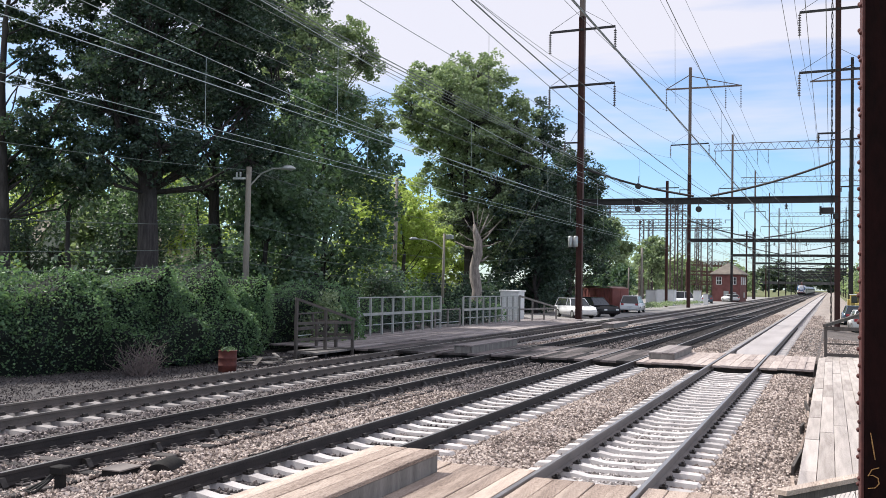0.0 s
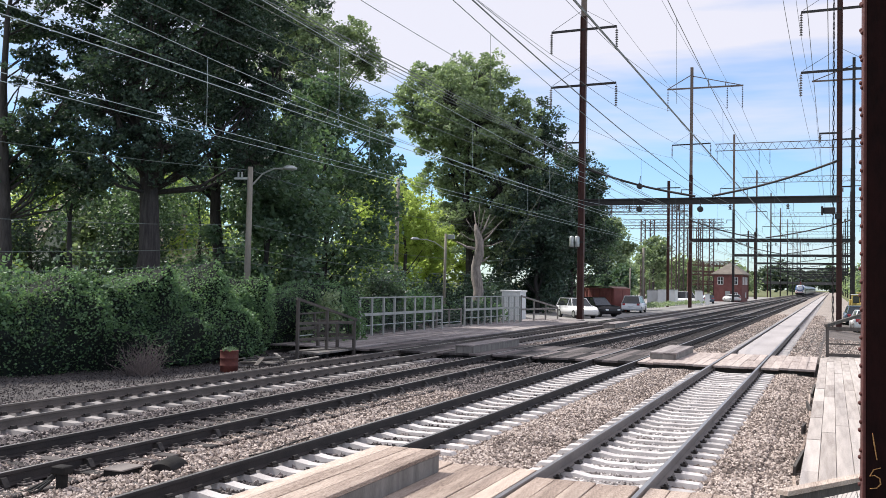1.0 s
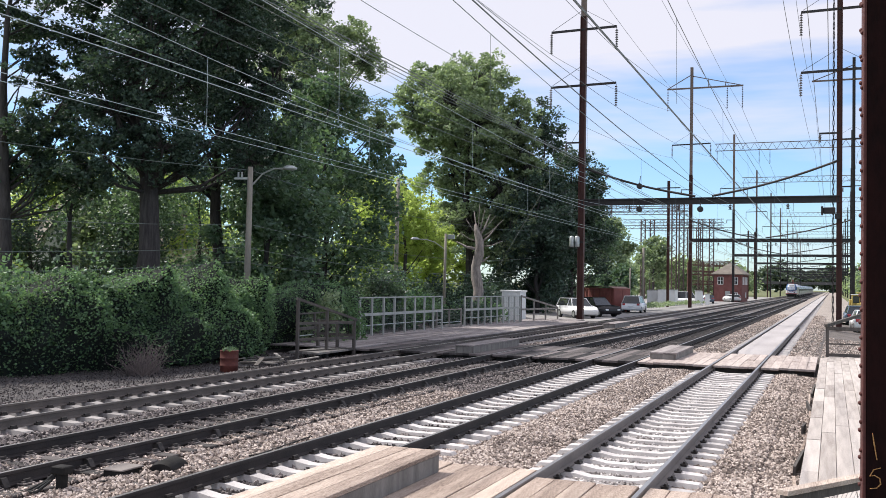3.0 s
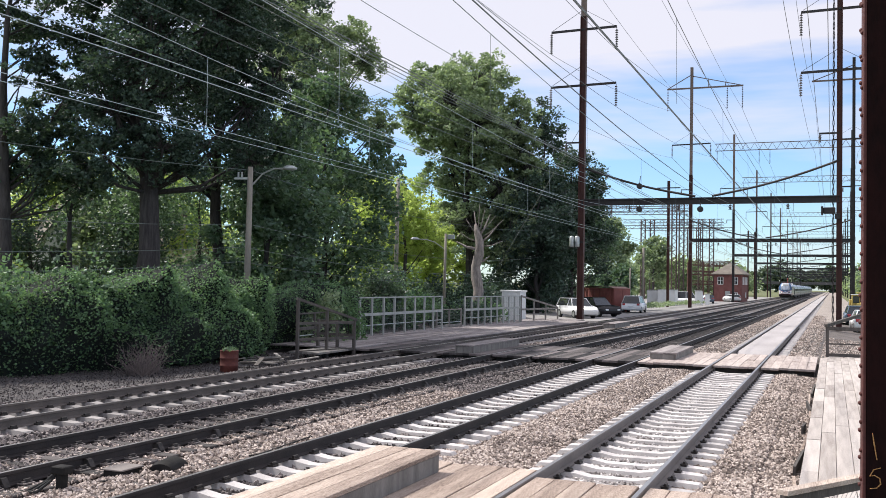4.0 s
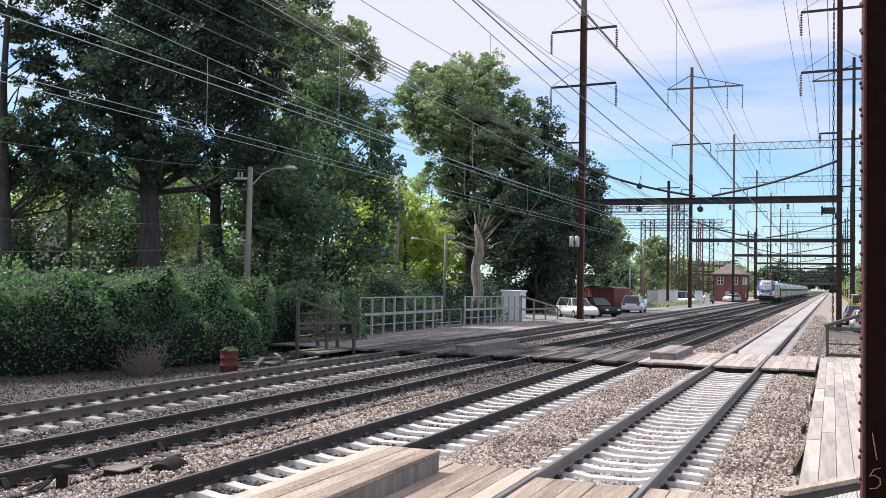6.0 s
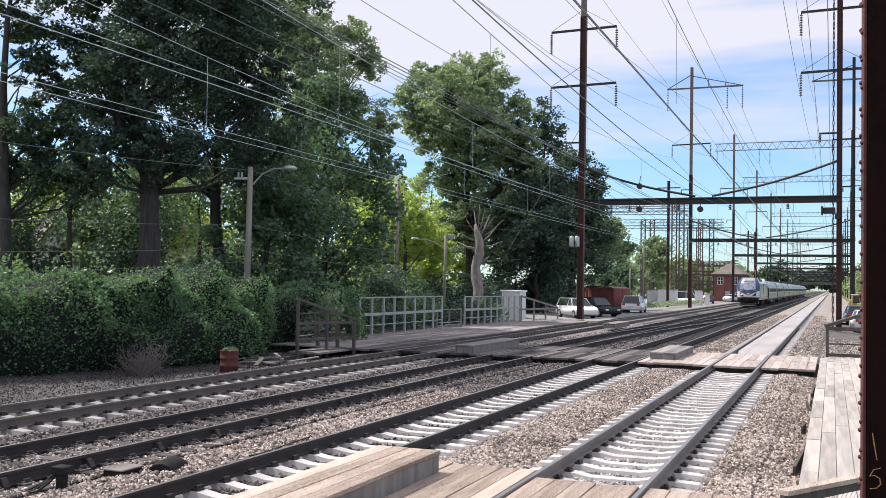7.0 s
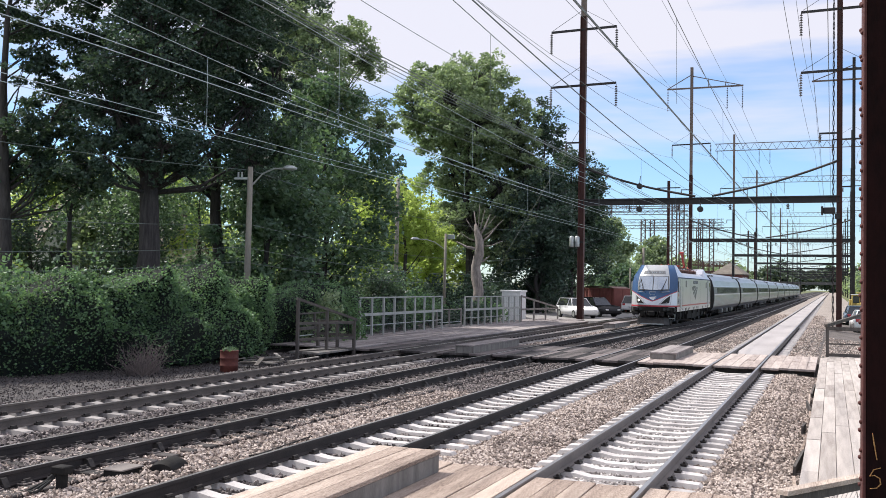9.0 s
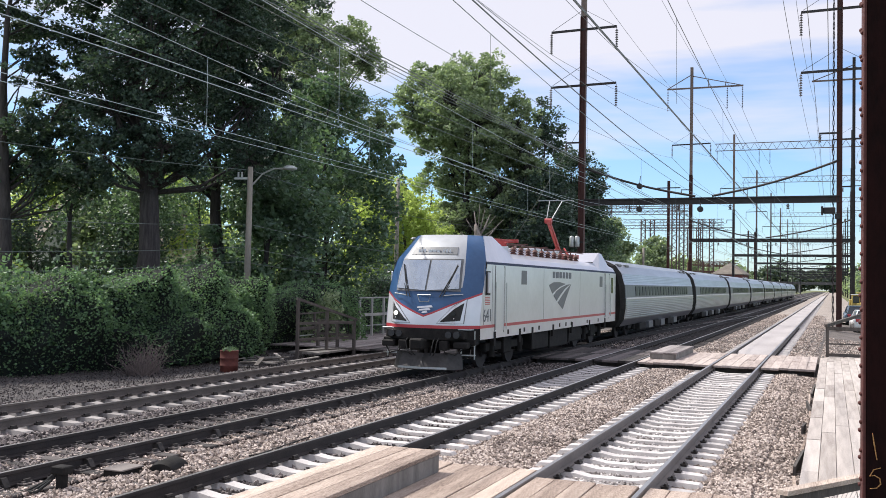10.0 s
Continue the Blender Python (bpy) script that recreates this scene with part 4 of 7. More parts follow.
crossing("crossing_far", 33.4, 39.7, -17.0, -0.42, "weathered plank foot crossing laid over all the tracks")
stones("ballast_stones_near", [(-6.1, -3.85, 12.9, 33.3), (-2.15, -0.42, 12.0, 33.3)], 48000, 0.035, M_STONE, "loose grey and pink crushed ballast stones", 1)
stones("ballast_stones_dusted", [(-3.65, -2.3, 13.0, 33.3)], 7000, 0.036, M_STONE_PALE, "pale dusted ballast between the rails", 6)
stones("ballast_stones_mid", [(-9.9, -7.8, 7.0, 23.5)], 20000, 0.037, M_STONE, "loose pinkish crushed ballast stones", 2)
stones("ballast_stones_left", [(-13.6, -11.6, 11.0, 33.3), (-16.8, -13.7, 14.0, 33.3), (-9.9, -7.8, 23.0, 33.3), (-7.7, -6.3, 9.0, 33.3), (-11.4, -10.0, 8.0, 33.0), (-11.4, -10.0, 8.0, 20.0)], 29000, 0.042, M_STONE_DARK, "loose sooty crushed ballast stones, darkened further as shade", 3)
stones("ballast_stones_sooty_beyond", [(-9.9, -7.8, 40, 95), (-7.6, -6.4, 40, 80)], 5500, 0.048, M_STONE_DARK, "sooty crushed stones past the crossing", 7)
# Brighter stones added here to paint a sunlit patch.
stones("ballast_stones_lit", [(-11.35, -10.1, 8.0, 17.0), (-9.9, -9.5, 8.0, 14.0)], 2600, 0.036, M_STONE, "pale crushed stones added as a sunlit patch between the rails", 8)
stones("ballast_stones_beyond", [(-6.1, -3.8, 40, 75), (-2.1, -0.5, 40, 75), (-13.6, -12.0, 40, 70), (-6.1, -3.8, 75, 110), (-2.1, 0.2, 75, 110), (-0.4, 2.6, 41.5, 62)], 24000, 0.046, M_STONE, "crushed ballast stones past the crossing", 4)
g = np.random.default_rng(21)
n_lit = 14000
lx, ly = g.uniform(-21.5, -16.6, n_lit), g.uniform(12, 33, n_lit)
lz = np.array([-0.27 + 0.05 * noise.noise((a * 0.8, b * 0.8, 0)) for a, b in zip(lx, ly)]) + g.uniform(0, 0.02, n_lit)
litter = leaves("leaf_litter", np.stack([lx, ly, lz], 1), 0.045, mat("dead_leaf", ((0.03, 0.026, 0.027), (0.13, 0.112, 0.108)), 0.6, 0.9, island=0.9), None, "brown dead leaves and twigs on bare earth", seed=22)
tagged(litter, "brown dead leaves and twigs on bare earth", "leaf litter", "", "stuff")
near_x = thing("crossing_near", "weathered plank foot crossing beside the camera", "crossing", "foot crossings", kind="structure")
for k, (a, b) in enumerate(((-6.1, -3.73), (-3.73, -2.22), (-2.22, -0.5))):
    boards(near_x, "plank", a + 0.07, b - 0.07, 6.0, 12.6 + (0.5 if k == 0 else 0), -0.01, 0.16, 0.26, "y", M_DECK_TAN, 130 + k)
fill = sheet("track_fill", TRACKS[0] - 0.66, TRACKS[0] + 0.66, 41.5, 420, 5, 300, lambda x, y: -0.075 + 0.012 * noise.noise((x * 2, y * 0.7, 2)) - (0.09 if y < 42.5 else 0), M_FILL, "pale fill between the rails beyond the crossing")
deck_r = thing("platform_deck", "sun-bleached boarded walkway beside the track", "deck", kind="structure")
boards(deck_r, "plank", -0.40, 1.25, 9.6, 40.5, 0.0, 0.06, 0.235, "y", M_DECK, 150, stagger=True)
deck_l = thing("platform_deck", "boarded walkway on the far side of the tracks, coloured as shaded", "deck", kind="structure")
boards(deck_l, "plank", -20.7, -17.05, 33.3, 71.0, 0.02, 0.06, 0.27, "y", M_DECK_SHADED, 160)
boards(deck_l, "plank", -17.0, -16.1, 40.0, 68.0, 0.02, 0.06, 0.27, "y", M_DECK_SHADED, 161)
for x0, x1, z0, parent, y0, y1 in ((-0.36, -0.28, -0.4, deck_r, 8.6, 41.4), (-16.2, -16.11, -0.4, deck_l, 40, 68)):
    bm = bmesh.new()
    box(bm, x0, x1, y0, y1, z0, -0.07 + (0.02 if parent is deck_l else 0), 0.01)
    part("edge_beam", bm, M_WOOD_DARK, parent)


def step_box(x, y, w, l, h, label, material):
    s = thing("wooden_step", label, "step", "wooden steps between tracks", (x, y, 0.0))
    n = 4
    for i in range(n):
        bm = bmesh.new()
        box(bm, -w / 2 + i * w / n + 0.005, -w / 2 + (i + 1) * w / n - 0.005, -l / 2, l / 2, h - 0.05, h + 0.002 * (i % 2), 0.006)
        part("plank", bm, material, s)
    for a, b, c, d in ((-w / 2 + 0.02, -w / 2 + 0.07, -l / 2 + 0.02, l / 2 - 0.02), (w / 2 - 0.07, w / 2 - 0.02, -l / 2 + 0.02, l / 2 - 0.02),
                       (-w / 2 + 0.08, w / 2 - 0.08, -l / 2 + 0.03, -l / 2 + 0.08), (-w / 2 + 0.08, w / 2 - 0.08, l / 2 - 0.08, l / 2 - 0.03)):
        bm = bmesh.new()
        box(bm, a, b, c, d, -0.02, h - 0.054, 0.006)
        part("side_board", bm, M_WOOD_GREY, s)
    return s


step_box(-5.43, 9.4, 0.95, 6.0, 0.27, "long low step of fresh tan planks on the crossing", M_DECK_TAN)
step_box(-5.55, 37.2, 0.95, 4.6, 0.23, "long low plank step on the crossing", M_DECK_SHADED)
step_box(-12.55, 36.3, 0.75, 5.6, 0.28, "long low plank step between the far tracks", M_DECK_SHADED)
step_box(-12.5, 60.6, 0.75, 4.6, 0.28, "long low plank step between the far tracks", M_DECK_SHADED)

# sprays of ivy over the stair and a bare twiggy bush in front of the hedge
bush(-19.9, 36.2, 0.9, 2.3, M_LEAF_MID, 410, 0.13, 1500, "bright green leafy creeper spilling over the fence", "creeper")
bush(-19.6, 38.0, 0.8, 1.9, M_IVY, 411, 0.12, 1200, "green creeper beside the fence", "creeper")
for k, (x, y, r, h) in enumerate(((-20.6, 22.5, 1.0, 3.2), (-21.5, 20.8, 1.1, 3.4), (-20.2, 26.5, 0.8, 3.0), (-19.3, 29.3, 0.7, 2.6), (-22.6, 19.0, 1.0, 3.3))):
    bush(x - 0.7, y, r, h, M_IVY if k % 2 else M_LEAF, 420 + k, 0.12, 1500, "leafy shoots rising above the hedge", "hedge_shoot")
twig = thing("bare_bush", "bare grey twiggy bush in front of the hedge", "bush", at=(-18.75, 23.3, -0.33))
rt = random.Random(5)
bm = bmesh.new()
for _ in range(170):
    a = rt.uniform(0, 6.28)
    e = Vector((math.cos(a) * rt.uniform(0.2, 0.7), math.sin(a) * rt.uniform(0.3, 1.1), rt.uniform(0.3, 1.25)))
    o = Vector((rt.uniform(-0.3, 0.3), rt.uniform(-0.5, 0.5), 0))
    tube(bm, [o, o + e * 0.5 + Vector((rt.uniform(-0.25, 0.25), rt.uniform(-0.25, 0.25), 0.1)), o + e + Vector((0, 0, rt.uniform(-0.3, 0.1)))], [0.009, 0.006, 0.002], 4)
tagged(part("twig_tangle", bm, mat("dry_twig", ((0.09, 0.07, 0.068), (0.22, 0.18, 0.17)), 4, 0.9), twig), kind="stuff")


# ---- the train ----
def loft(bm, rings, mi=None, close=False):
    rows = [[bm.verts.new(p) for p in r] for r in rings]
    for j, (a, b) in enumerate(zip(rows, rows[1:])):
        m = len(a)
        for i in range(m if close else m - 1):
            fc = bm.faces.new((a[i], a[(i + 1) % m], b[(i + 1) % m], b[i]))
            fc.material_index = mi(j, i) if mi else 0
    return rows


LOCO_LEN = 19.7
loco = thing("locomotive", "silver electric locomotive with blue and red nose", "locomotive")
SIDE = 1.47


def face_y(x, z):
    """How far back the nose lies at a height and a distance from its middle."""
    a = abs(x) / SIDE
    back = 0.10 * min(a / 0.62, 1) ** 2 + max(0.0, a - 0.62) / 0.38 * 0.62
    if z < 1.5:
        slope = 0.0
    elif z < 2.3:
        slope = 0.16 * (z - 1.5) / 0.8
    elif z < 3.25:
        slope = 0.16 + 0.42 * (z - 2.3) / 0.95
    else:
        slope = 0.58 + 0.72 * (z - 3.25) / 0.73
    return back + slope


def vee(x):
    return 1.62 + 0.66 * min(1.0, abs(x) / SIDE) ** 1.12


def inset(z):
    return 0.0 if z < 3.1 else 0.36 * ((z - 3.1) / 0.8)


XS = [-1, -0.86, -0.69, -0.5, -0.33, -0.16, 0, 0.16, 0.33, 0.5, 0.69, 0.86, 1]


def nose_ring(zf):
    out = []
    for x in XS:
        xx = x * SIDE
        z = zf(xx)
        xi = x * (SIDE - inset(z))
        out.append((xi, face_y(xx, z), z))
    return out


M_FOREHEAD = mat("brushed_grey_paint", ((0.40, 0.41, 0.425), (0.50, 0.51, 0.53)), 0.8, 0.35, 0.2, fine=6)
bm = bmesh.new()
levels = [lambda x: 0.95, lambda x: 1.27, lambda x: 1.36, lambda x: vee(x) - 0.035, lambda x: vee(x) + 0.02, lambda x: 2.42, lambda x: 2.8, lambda x: 3.25, lambda x: 3.66, lambda x: 3.98]


def nose_paint(j, i):
    if j == 0:
        return 4
    if j == 9:
        return 3
    if j == 1:
        return 2
    if j == 3:
        return 2
    if j == 4:
        return 1
    if j in (5, 6):
        return 1 if i in (0, 1, 10, 11) else 5
    if j in (7, 8):
        return 1 if i in (0, 1, 10, 11) else 5
    return 0


crown_ring = [(x * (SIDE - inset(3.98)), 2.0, 3.99) for x in XS]
loft(bm, [nose_ring(z) for z in levels] + [crown_ring], nose_paint)
part("nose", bm, [M_LOCO_WHITE, M_BLUE, M_RED, M_SILVER, M_UNDER, M_FOREHEAD], loco, "silver nose with blue windshield surround and red chevron", smooth=True)
# body sides and roof
bm = bmesh.new()


def body_ring(y, top=3.62):
    return [(-SIDE, y, 0.95), (-SIDE, y, 1.27), (-SIDE, y, 1.36), (-SIDE, y, 1.5), (-SIDE, y, 2.3), (-SIDE, y, 3.12), (-SIDE + 0.05, y, 3.2), (-SIDE + 0.16, y, 3.36), (-0.95, y, top - 0.08), (0, y, top),
            (0.95, y, top - 0.08), (SIDE - 0.16, y, 3.36), (SIDE - 0.05, y, 3.2), (SIDE, y, 3.12), (SIDE, y, 2.3), (SIDE, y, 1.5), (SIDE, y, 1.36), (SIDE, y, 1.27), (SIDE, y, 0.95)]


ys = [0.72, 2.1, 2.6, 4, 8, 12, 16, 18.2, 19.0, LOCO_LEN]
rings = [[(x, face_y(SIDE, z) - 0.003, z) for x, _, z in body_ring(0)]] + [body_ring(y) for y in ys[1:-1]] + [[(x * 0.93, LOCO_LEN, z) for x, _, z in body_ring(0)]]
loft(bm, rings, lambda j, i: 2 if i in (1, 16) else (1 if i in (5, 12) else 0))
bm.faces.new([bm.verts.new((x, LOCO_LEN, z)) for x, _, z in rings[-1]])
part("body", bm, [M_SILVER, mat("navy_line", ((0.008, 0.02, 0.05), (0.014, 0.03, 0.07)), 1.0, 0.6, spec=0.2), M_RED], loco)
# cab roof wedge, front and rear
for y0, yb, y1, y2 in ((1.96, 1.26, 2.7, 4.2), (17.9, 18.5, 17.3, 15.9)):
    bm = bmesh.new()
    loft(bm, [[(-1.445, yb, 3.14), (-1.07, y0, 3.98), (1.07, y0, 3.98), (1.445, yb, 3.14)],
              [(-1.445, y1, 3.14), (-1.09, y1, 4.0), (1.09, y1, 4.0), (1.445, y1, 3.14)],
              [(-1.445, y2, 3.14), (-1.15, y2, 3.56), (1.15, y2, 3.56), (1.445, y2, 3.14)]], lambda j, i: 0)
    part("cab_roof", bm, [M_SILVER, M_BLUE], loco)


def nose_panel(name, pts, material, label="", lift=0.022, parent=None):
    """A four-cornered panel laid on the nose, following its bend, with a little thickness."""
    bm = bmesh.new()
    (ax, az), (bx, bz), (cx2, cz), (dx, dz) = pts
    nu, nv = 8, 4
    grid = [[], []]
    for layer, off in ((0, -lift), (1, 0.03)):
        for j in range(nv + 1):
            v = j / nv
            row = []
            for i in range(nu + 1):
                u = i / nu
                x = (ax * (1 - u) + bx * u) * (1 - v) + (dx * (1 - u) + cx2 * u) * v
                z = (az * (1 - u) + bz * u) * (1 - v) + (dz * (1 - u) + cz * u) * v
                k = x * SIDE / (SIDE - inset(z))
                row.append(bm.verts.new((x, face_y(k, z) + off, z)))
            grid[layer].append(row)
    for j in range(nv):
        for i in range(nu):
            for g in grid:
                bm.faces.new((g[j][i], g[j][i + 1], g[j + 1][i + 1], g[j + 1][i]))
    rim = [(0, i) for i in range(nu)] + [(j, nu) for j in range(nv)] + [(nv, nu - i) for i in range(nu)] + [(nv - j, 0) for j in range(nv)]
    for (j0, i0), (j1, i1) in zip(rim, rim[1:] + rim[:1]):
        bm.faces.new((grid[0][j0][i0], grid[0][j1][i1], grid[1][j1][i1], grid[1][j0][i0]))
    return part(name, bm, material, parent or loco, label)


# Pale metallic base colour stands in for bright sky mirrored in the glass.
M_SHIELD = mat("windshield", ((0.36, 0.41, 0.47), (0.50, 0.55, 0.61)), 1.5, 0.08, 0.75, spec=0.9)
M_GASKET = mat("windshield_gasket", ((0.10, 0.105, 0.115), (0.16, 0.165, 0.175)), 3, 0.5)
nose_panel("windshield_frame", [(-0.99, 2.32), (0.99, 2.32), (0.93, 3.25), (-0.93, 3.25)], M_GASKET, "dark rubber windshield surround", 0.012)
nose_panel("windshield", [(-0.95, 2.40), (-0.03, 2.34), (-0.03, 3.21), (-0.89, 3.21)], M_SHIELD, "sky-reflecting windshield pane", 0.03)
nose_panel("windshield", [(0.03, 2.34), (0.95, 2.40), (0.89, 3.21), (0.03, 3.21)], M_SHIELD, "sky-reflecting windshield pane", 0.03)
nose_panel("headlight_housing", [(-0.72, 3.38), (0.72, 3.38), (0.66, 3.60), (-0.66, 3.60)], M_GASKET, "glazed upper light and number box")
bm = bmesh.new()
for cx in (-0.13, 0.0, 0.13):
    box(bm, cx - 0.05, cx + 0.05, face_y(0, 3.47) - 0.05, face_y(0, 3.47), 3.42, 3.52)
part("marker_lamp", bm, M_LOCO_WHITE, loco)
for s in (-1, 1):
    bm = bmesh.new()
    for k in range(3):
        x = s * (0.30 + 0.09 * k)
        box(bm, x - 0.026, x + 0.026, face_y(x, 3.47) - 0.045, face_y(x, 3.47) - 0.02, 3.42, 3.53)
    part("number_board", bm, M_LOCO_WHITE, loco, "pale bars on the number board")
for s in (-1, 1):
    nose_panel("pod_border", [(s * 0.40, 1.41), (s * 1.12, 1.41), (s * 1.16, 2.12), (s * 0.84, 1.90)], M_GASKET, "dark seam round the headlight", 0.008)
    nose_panel("pod_panel", [(s * 0.425, 1.42), (s * 1.105, 1.42), (s * 1.145, 2.10), (s * 0.845, 1.885)], M_LOCO_WHITE, "", 0.014)
    hp = nose_panel("headlight_pod", [(s * 0.50, 1.45), (s * 1.04, 1.50), (s * 1.10, 2.00), (s * 0.86, 1.80)], M_BLACK, "black triangular headlight pod")
    bm = bmesh.new()
    bar(bm, (s * 0.88, face_y(s * 0.88, 1.68) - 0.06, 1.68), (s * 0.88, face_y(s * 0.88, 1.68), 1.68), 0.06, n=12)
    part("headlight", bm, M_LAMP_ON if s < 0 else M_GLASS_DARK, hp, "lit headlight" if s < 0 else "unlit headlight")
    bm = bmesh.new()
    tube(bm, [(s * 0.45, face_y(0.45, 2.15) - 0.06, 2.15), (s * 0.62, face_y(0.6, 2.5) - 0.07, 2.5), (s * 0.82, face_y(0.8, 3.0) - 0.06, 3.0)], 0.014, 5)
    tube(bm, [(s * 0.55, face_y(0.5, 2.16) - 0.06, 2.16), (s * 0.68, face_y(0.6, 2.5) - 0.07, 2.52)], 0.014, 5)
    beam(bm, (s * 0.66, face_y(0.7, 2.55) - 0.07, 2.55), (s * 0.84, face_y(0.8, 3.05) - 0.05, 3.08), 0.03, 0.02)
    part("wiper", bm, M_BLACK, loco)
    bm = bmesh.new()
    tube(bm, [(s * 0.55, face_y(0.5, 2.18) - 0.03, 2.18), (s * 0.6, face_y(0.6, 2.2) - 0.09, 2.2), (s * 1.0, face_y(1.0, 2.24) - 0.09, 2.24), (s * 1.05, face_y(1.05, 2.23), 2.23)], 0.016, 5)
    part("grab_rail", bm, M_GALV, loco)
bm = bmesh.new()
tube(bm, [(-0.2, face_y(0, 2.2) - 0.02, 2.2), (-0.2, face_y(0, 2.2) - 0.09, 2.21), (0.2, face_y(0, 2.2) - 0.09, 2.21), (0.14, face_y(0, 2.04) - 0.06, 2.02), (-0.14, face_y(0, 2.04) - 0.06, 2.02), (-0.2, face_y(0, 2.2) - 0.09, 2.2)], 0.015, 5)
part("grab_rail", bm, M_GALV, loco)
# pale swept mark on the nose, as plain shapes
for k, (a, b) in enumerate((((-0.22, 1.83), (0.26, 1.90)), ((-0.16, 1.76), (0.2, 1.82)), ((-0.06, 1.69), (0.12, 1.75)))):
    nose_panel("nose_emblem", [(a[0], a[1]), (b[0], b[1] - 0.04), (b[0] - 0.04, b[1] + 0.02), (a[0] + 0.02, a[1] + 0.045)], M_LOCO_WHITE, "pale swept emblem bar", 0.014)
M_PLOW = mat("plow_grey", ((0.012, 0.011, 0.011), (0.05, 0.046, 0.045)), 3, 0.5, fine=12, bump=0.3)
# plow, coupler, steps, hoses
bm = bmesh.new()
loft(bm, [[(-1.0, 0.5, 0.56), (-0.7, 0.2, 0.56), (0, 0.1, 0.56), (0.7, 0.2, 0.56), (1.0, 0.5, 0.56)], [(-1.05, 0.4, 0.12), (-0.75, 0.0, 0.12), (0, -0.12, 0.12), (0.75, 0.0, 0.12), (1.05, 0.4, 0.12)],
          [(-1.05, 0.48, 0.10), (-0.75, 0.08, 0.10), (0, -0.04, 0.10), (0.75, 0.08, 0.10), (1.05, 0.48, 0.10)], [(-1.0, 0.58, 0.56), (-0.7, 0.28, 0.56), (0, 0.18, 0.56), (0.7, 0.28, 0.56), (1.0, 0.58, 0.56)]])
part("plow", bm, M_PLOW, loco, "dark grey snow plow")
# Bright strip stands in for light caught on the plow's lower edge.
bm = bmesh.new()
loft(bm, [[(x, y - 0.012, z) for x, y in ((-0.75, 0.0), (0, -0.12), (0.75, 0.0))] for z in (0.13, 0.19)])
part("plow_lip_lit", bm, M_GALV, loco, "bright strip painted as the lit lip of the plow")
bm = bmesh.new()
box(bm, -1.36, 1.36, 0.20, 0.52, 1.235, 1.265, 0.008)
part("footplate", bm, M_GALV, loco, "thin bright steel footplate")
bm = bmesh.new()
box(bm, -0.13, 0.13, -0.35, 0.5, 0.72, 0.95, 0.03)
box(bm, -0.2, 0.2, -0.5, -0.25, 0.68, 1.0, 0.05)
part("coupler", bm, M_UNDER, loco)
bm = bmesh.new()
box(bm, -1.42, 1.42, 0.42, 0.75, 0.80, 0.96, 0.02)
box(bm, -1.2, 1.2, 0.15, 0.6, 0.98, 1.22, 0.03)
part("buffer_beam", bm, M_UNDER, loco)
for s in (-1, 1):
    for k in range(2):
        bm = bmesh.new()
        tube(bm, [(s * (0.35 + 0.12 * k), 0.12, 1.05), (s * (0.36 + 0.12 * k), -0.08, 0.9), (s * (0.3 + 0.12 * k), -0.1, 0.6), (s * (0.22 + 0.1 * k), 0.02, 0.5)], 0.016, 5)
        part("hose", bm, M_BLACK, loco)
    bm = bmesh.new()
    tube(bm, [(s * 0.55, 0.1, 0.95), (s * 0.7, -0.06, 0.62), (s * 1.0, -0.02, 0.55), (s * 1.25, 0.2, 0.78)], 0.022, 6)
    box(bm, s * 0.62 - 0.12, s * 0.62 + 0.12, -0.02, 0.25, 0.66, 0.92, 0.02)
    box(bm, s * 1.1 - 0.2, s * 1.1 + 0.2, 0.05, 0.4, 0.72, 0.9, 0.03)
    part("cable_socket", bm, M_UNDER, loco)
    bm = bmesh.new()
    for z in (0.5, 0.78):
        box(bm, s * 1.15 - 0.2, s * 1.15 + 0.2, 0.5, 0.72, z, z + 0.03)
    beam(bm, (s * 0.97, 0.52, 0.4), (s * 0.97, 0.52, 1.2), 0.03, 0.03)
    beam(bm, (s * 1.35, 0.6, 0.4), (s * 1.35, 0.6, 1.2), 0.03, 0.03)
    part("step", bm, M_GALV, loco, "pale steel corner step")
    bm = bmesh.new()
    bar(bm, (s * 1.0, 0.03, 1.1), (s * 1.0, 0.2, 1.1), 0.1, n=10)
    bar(bm, (s * 0.76, 0.03, 1.1), (s * 0.76, 0.2, 1.1), 0.1, n=10)
    part("lower_lamp", bm, M_GLASS_DARK, loco)
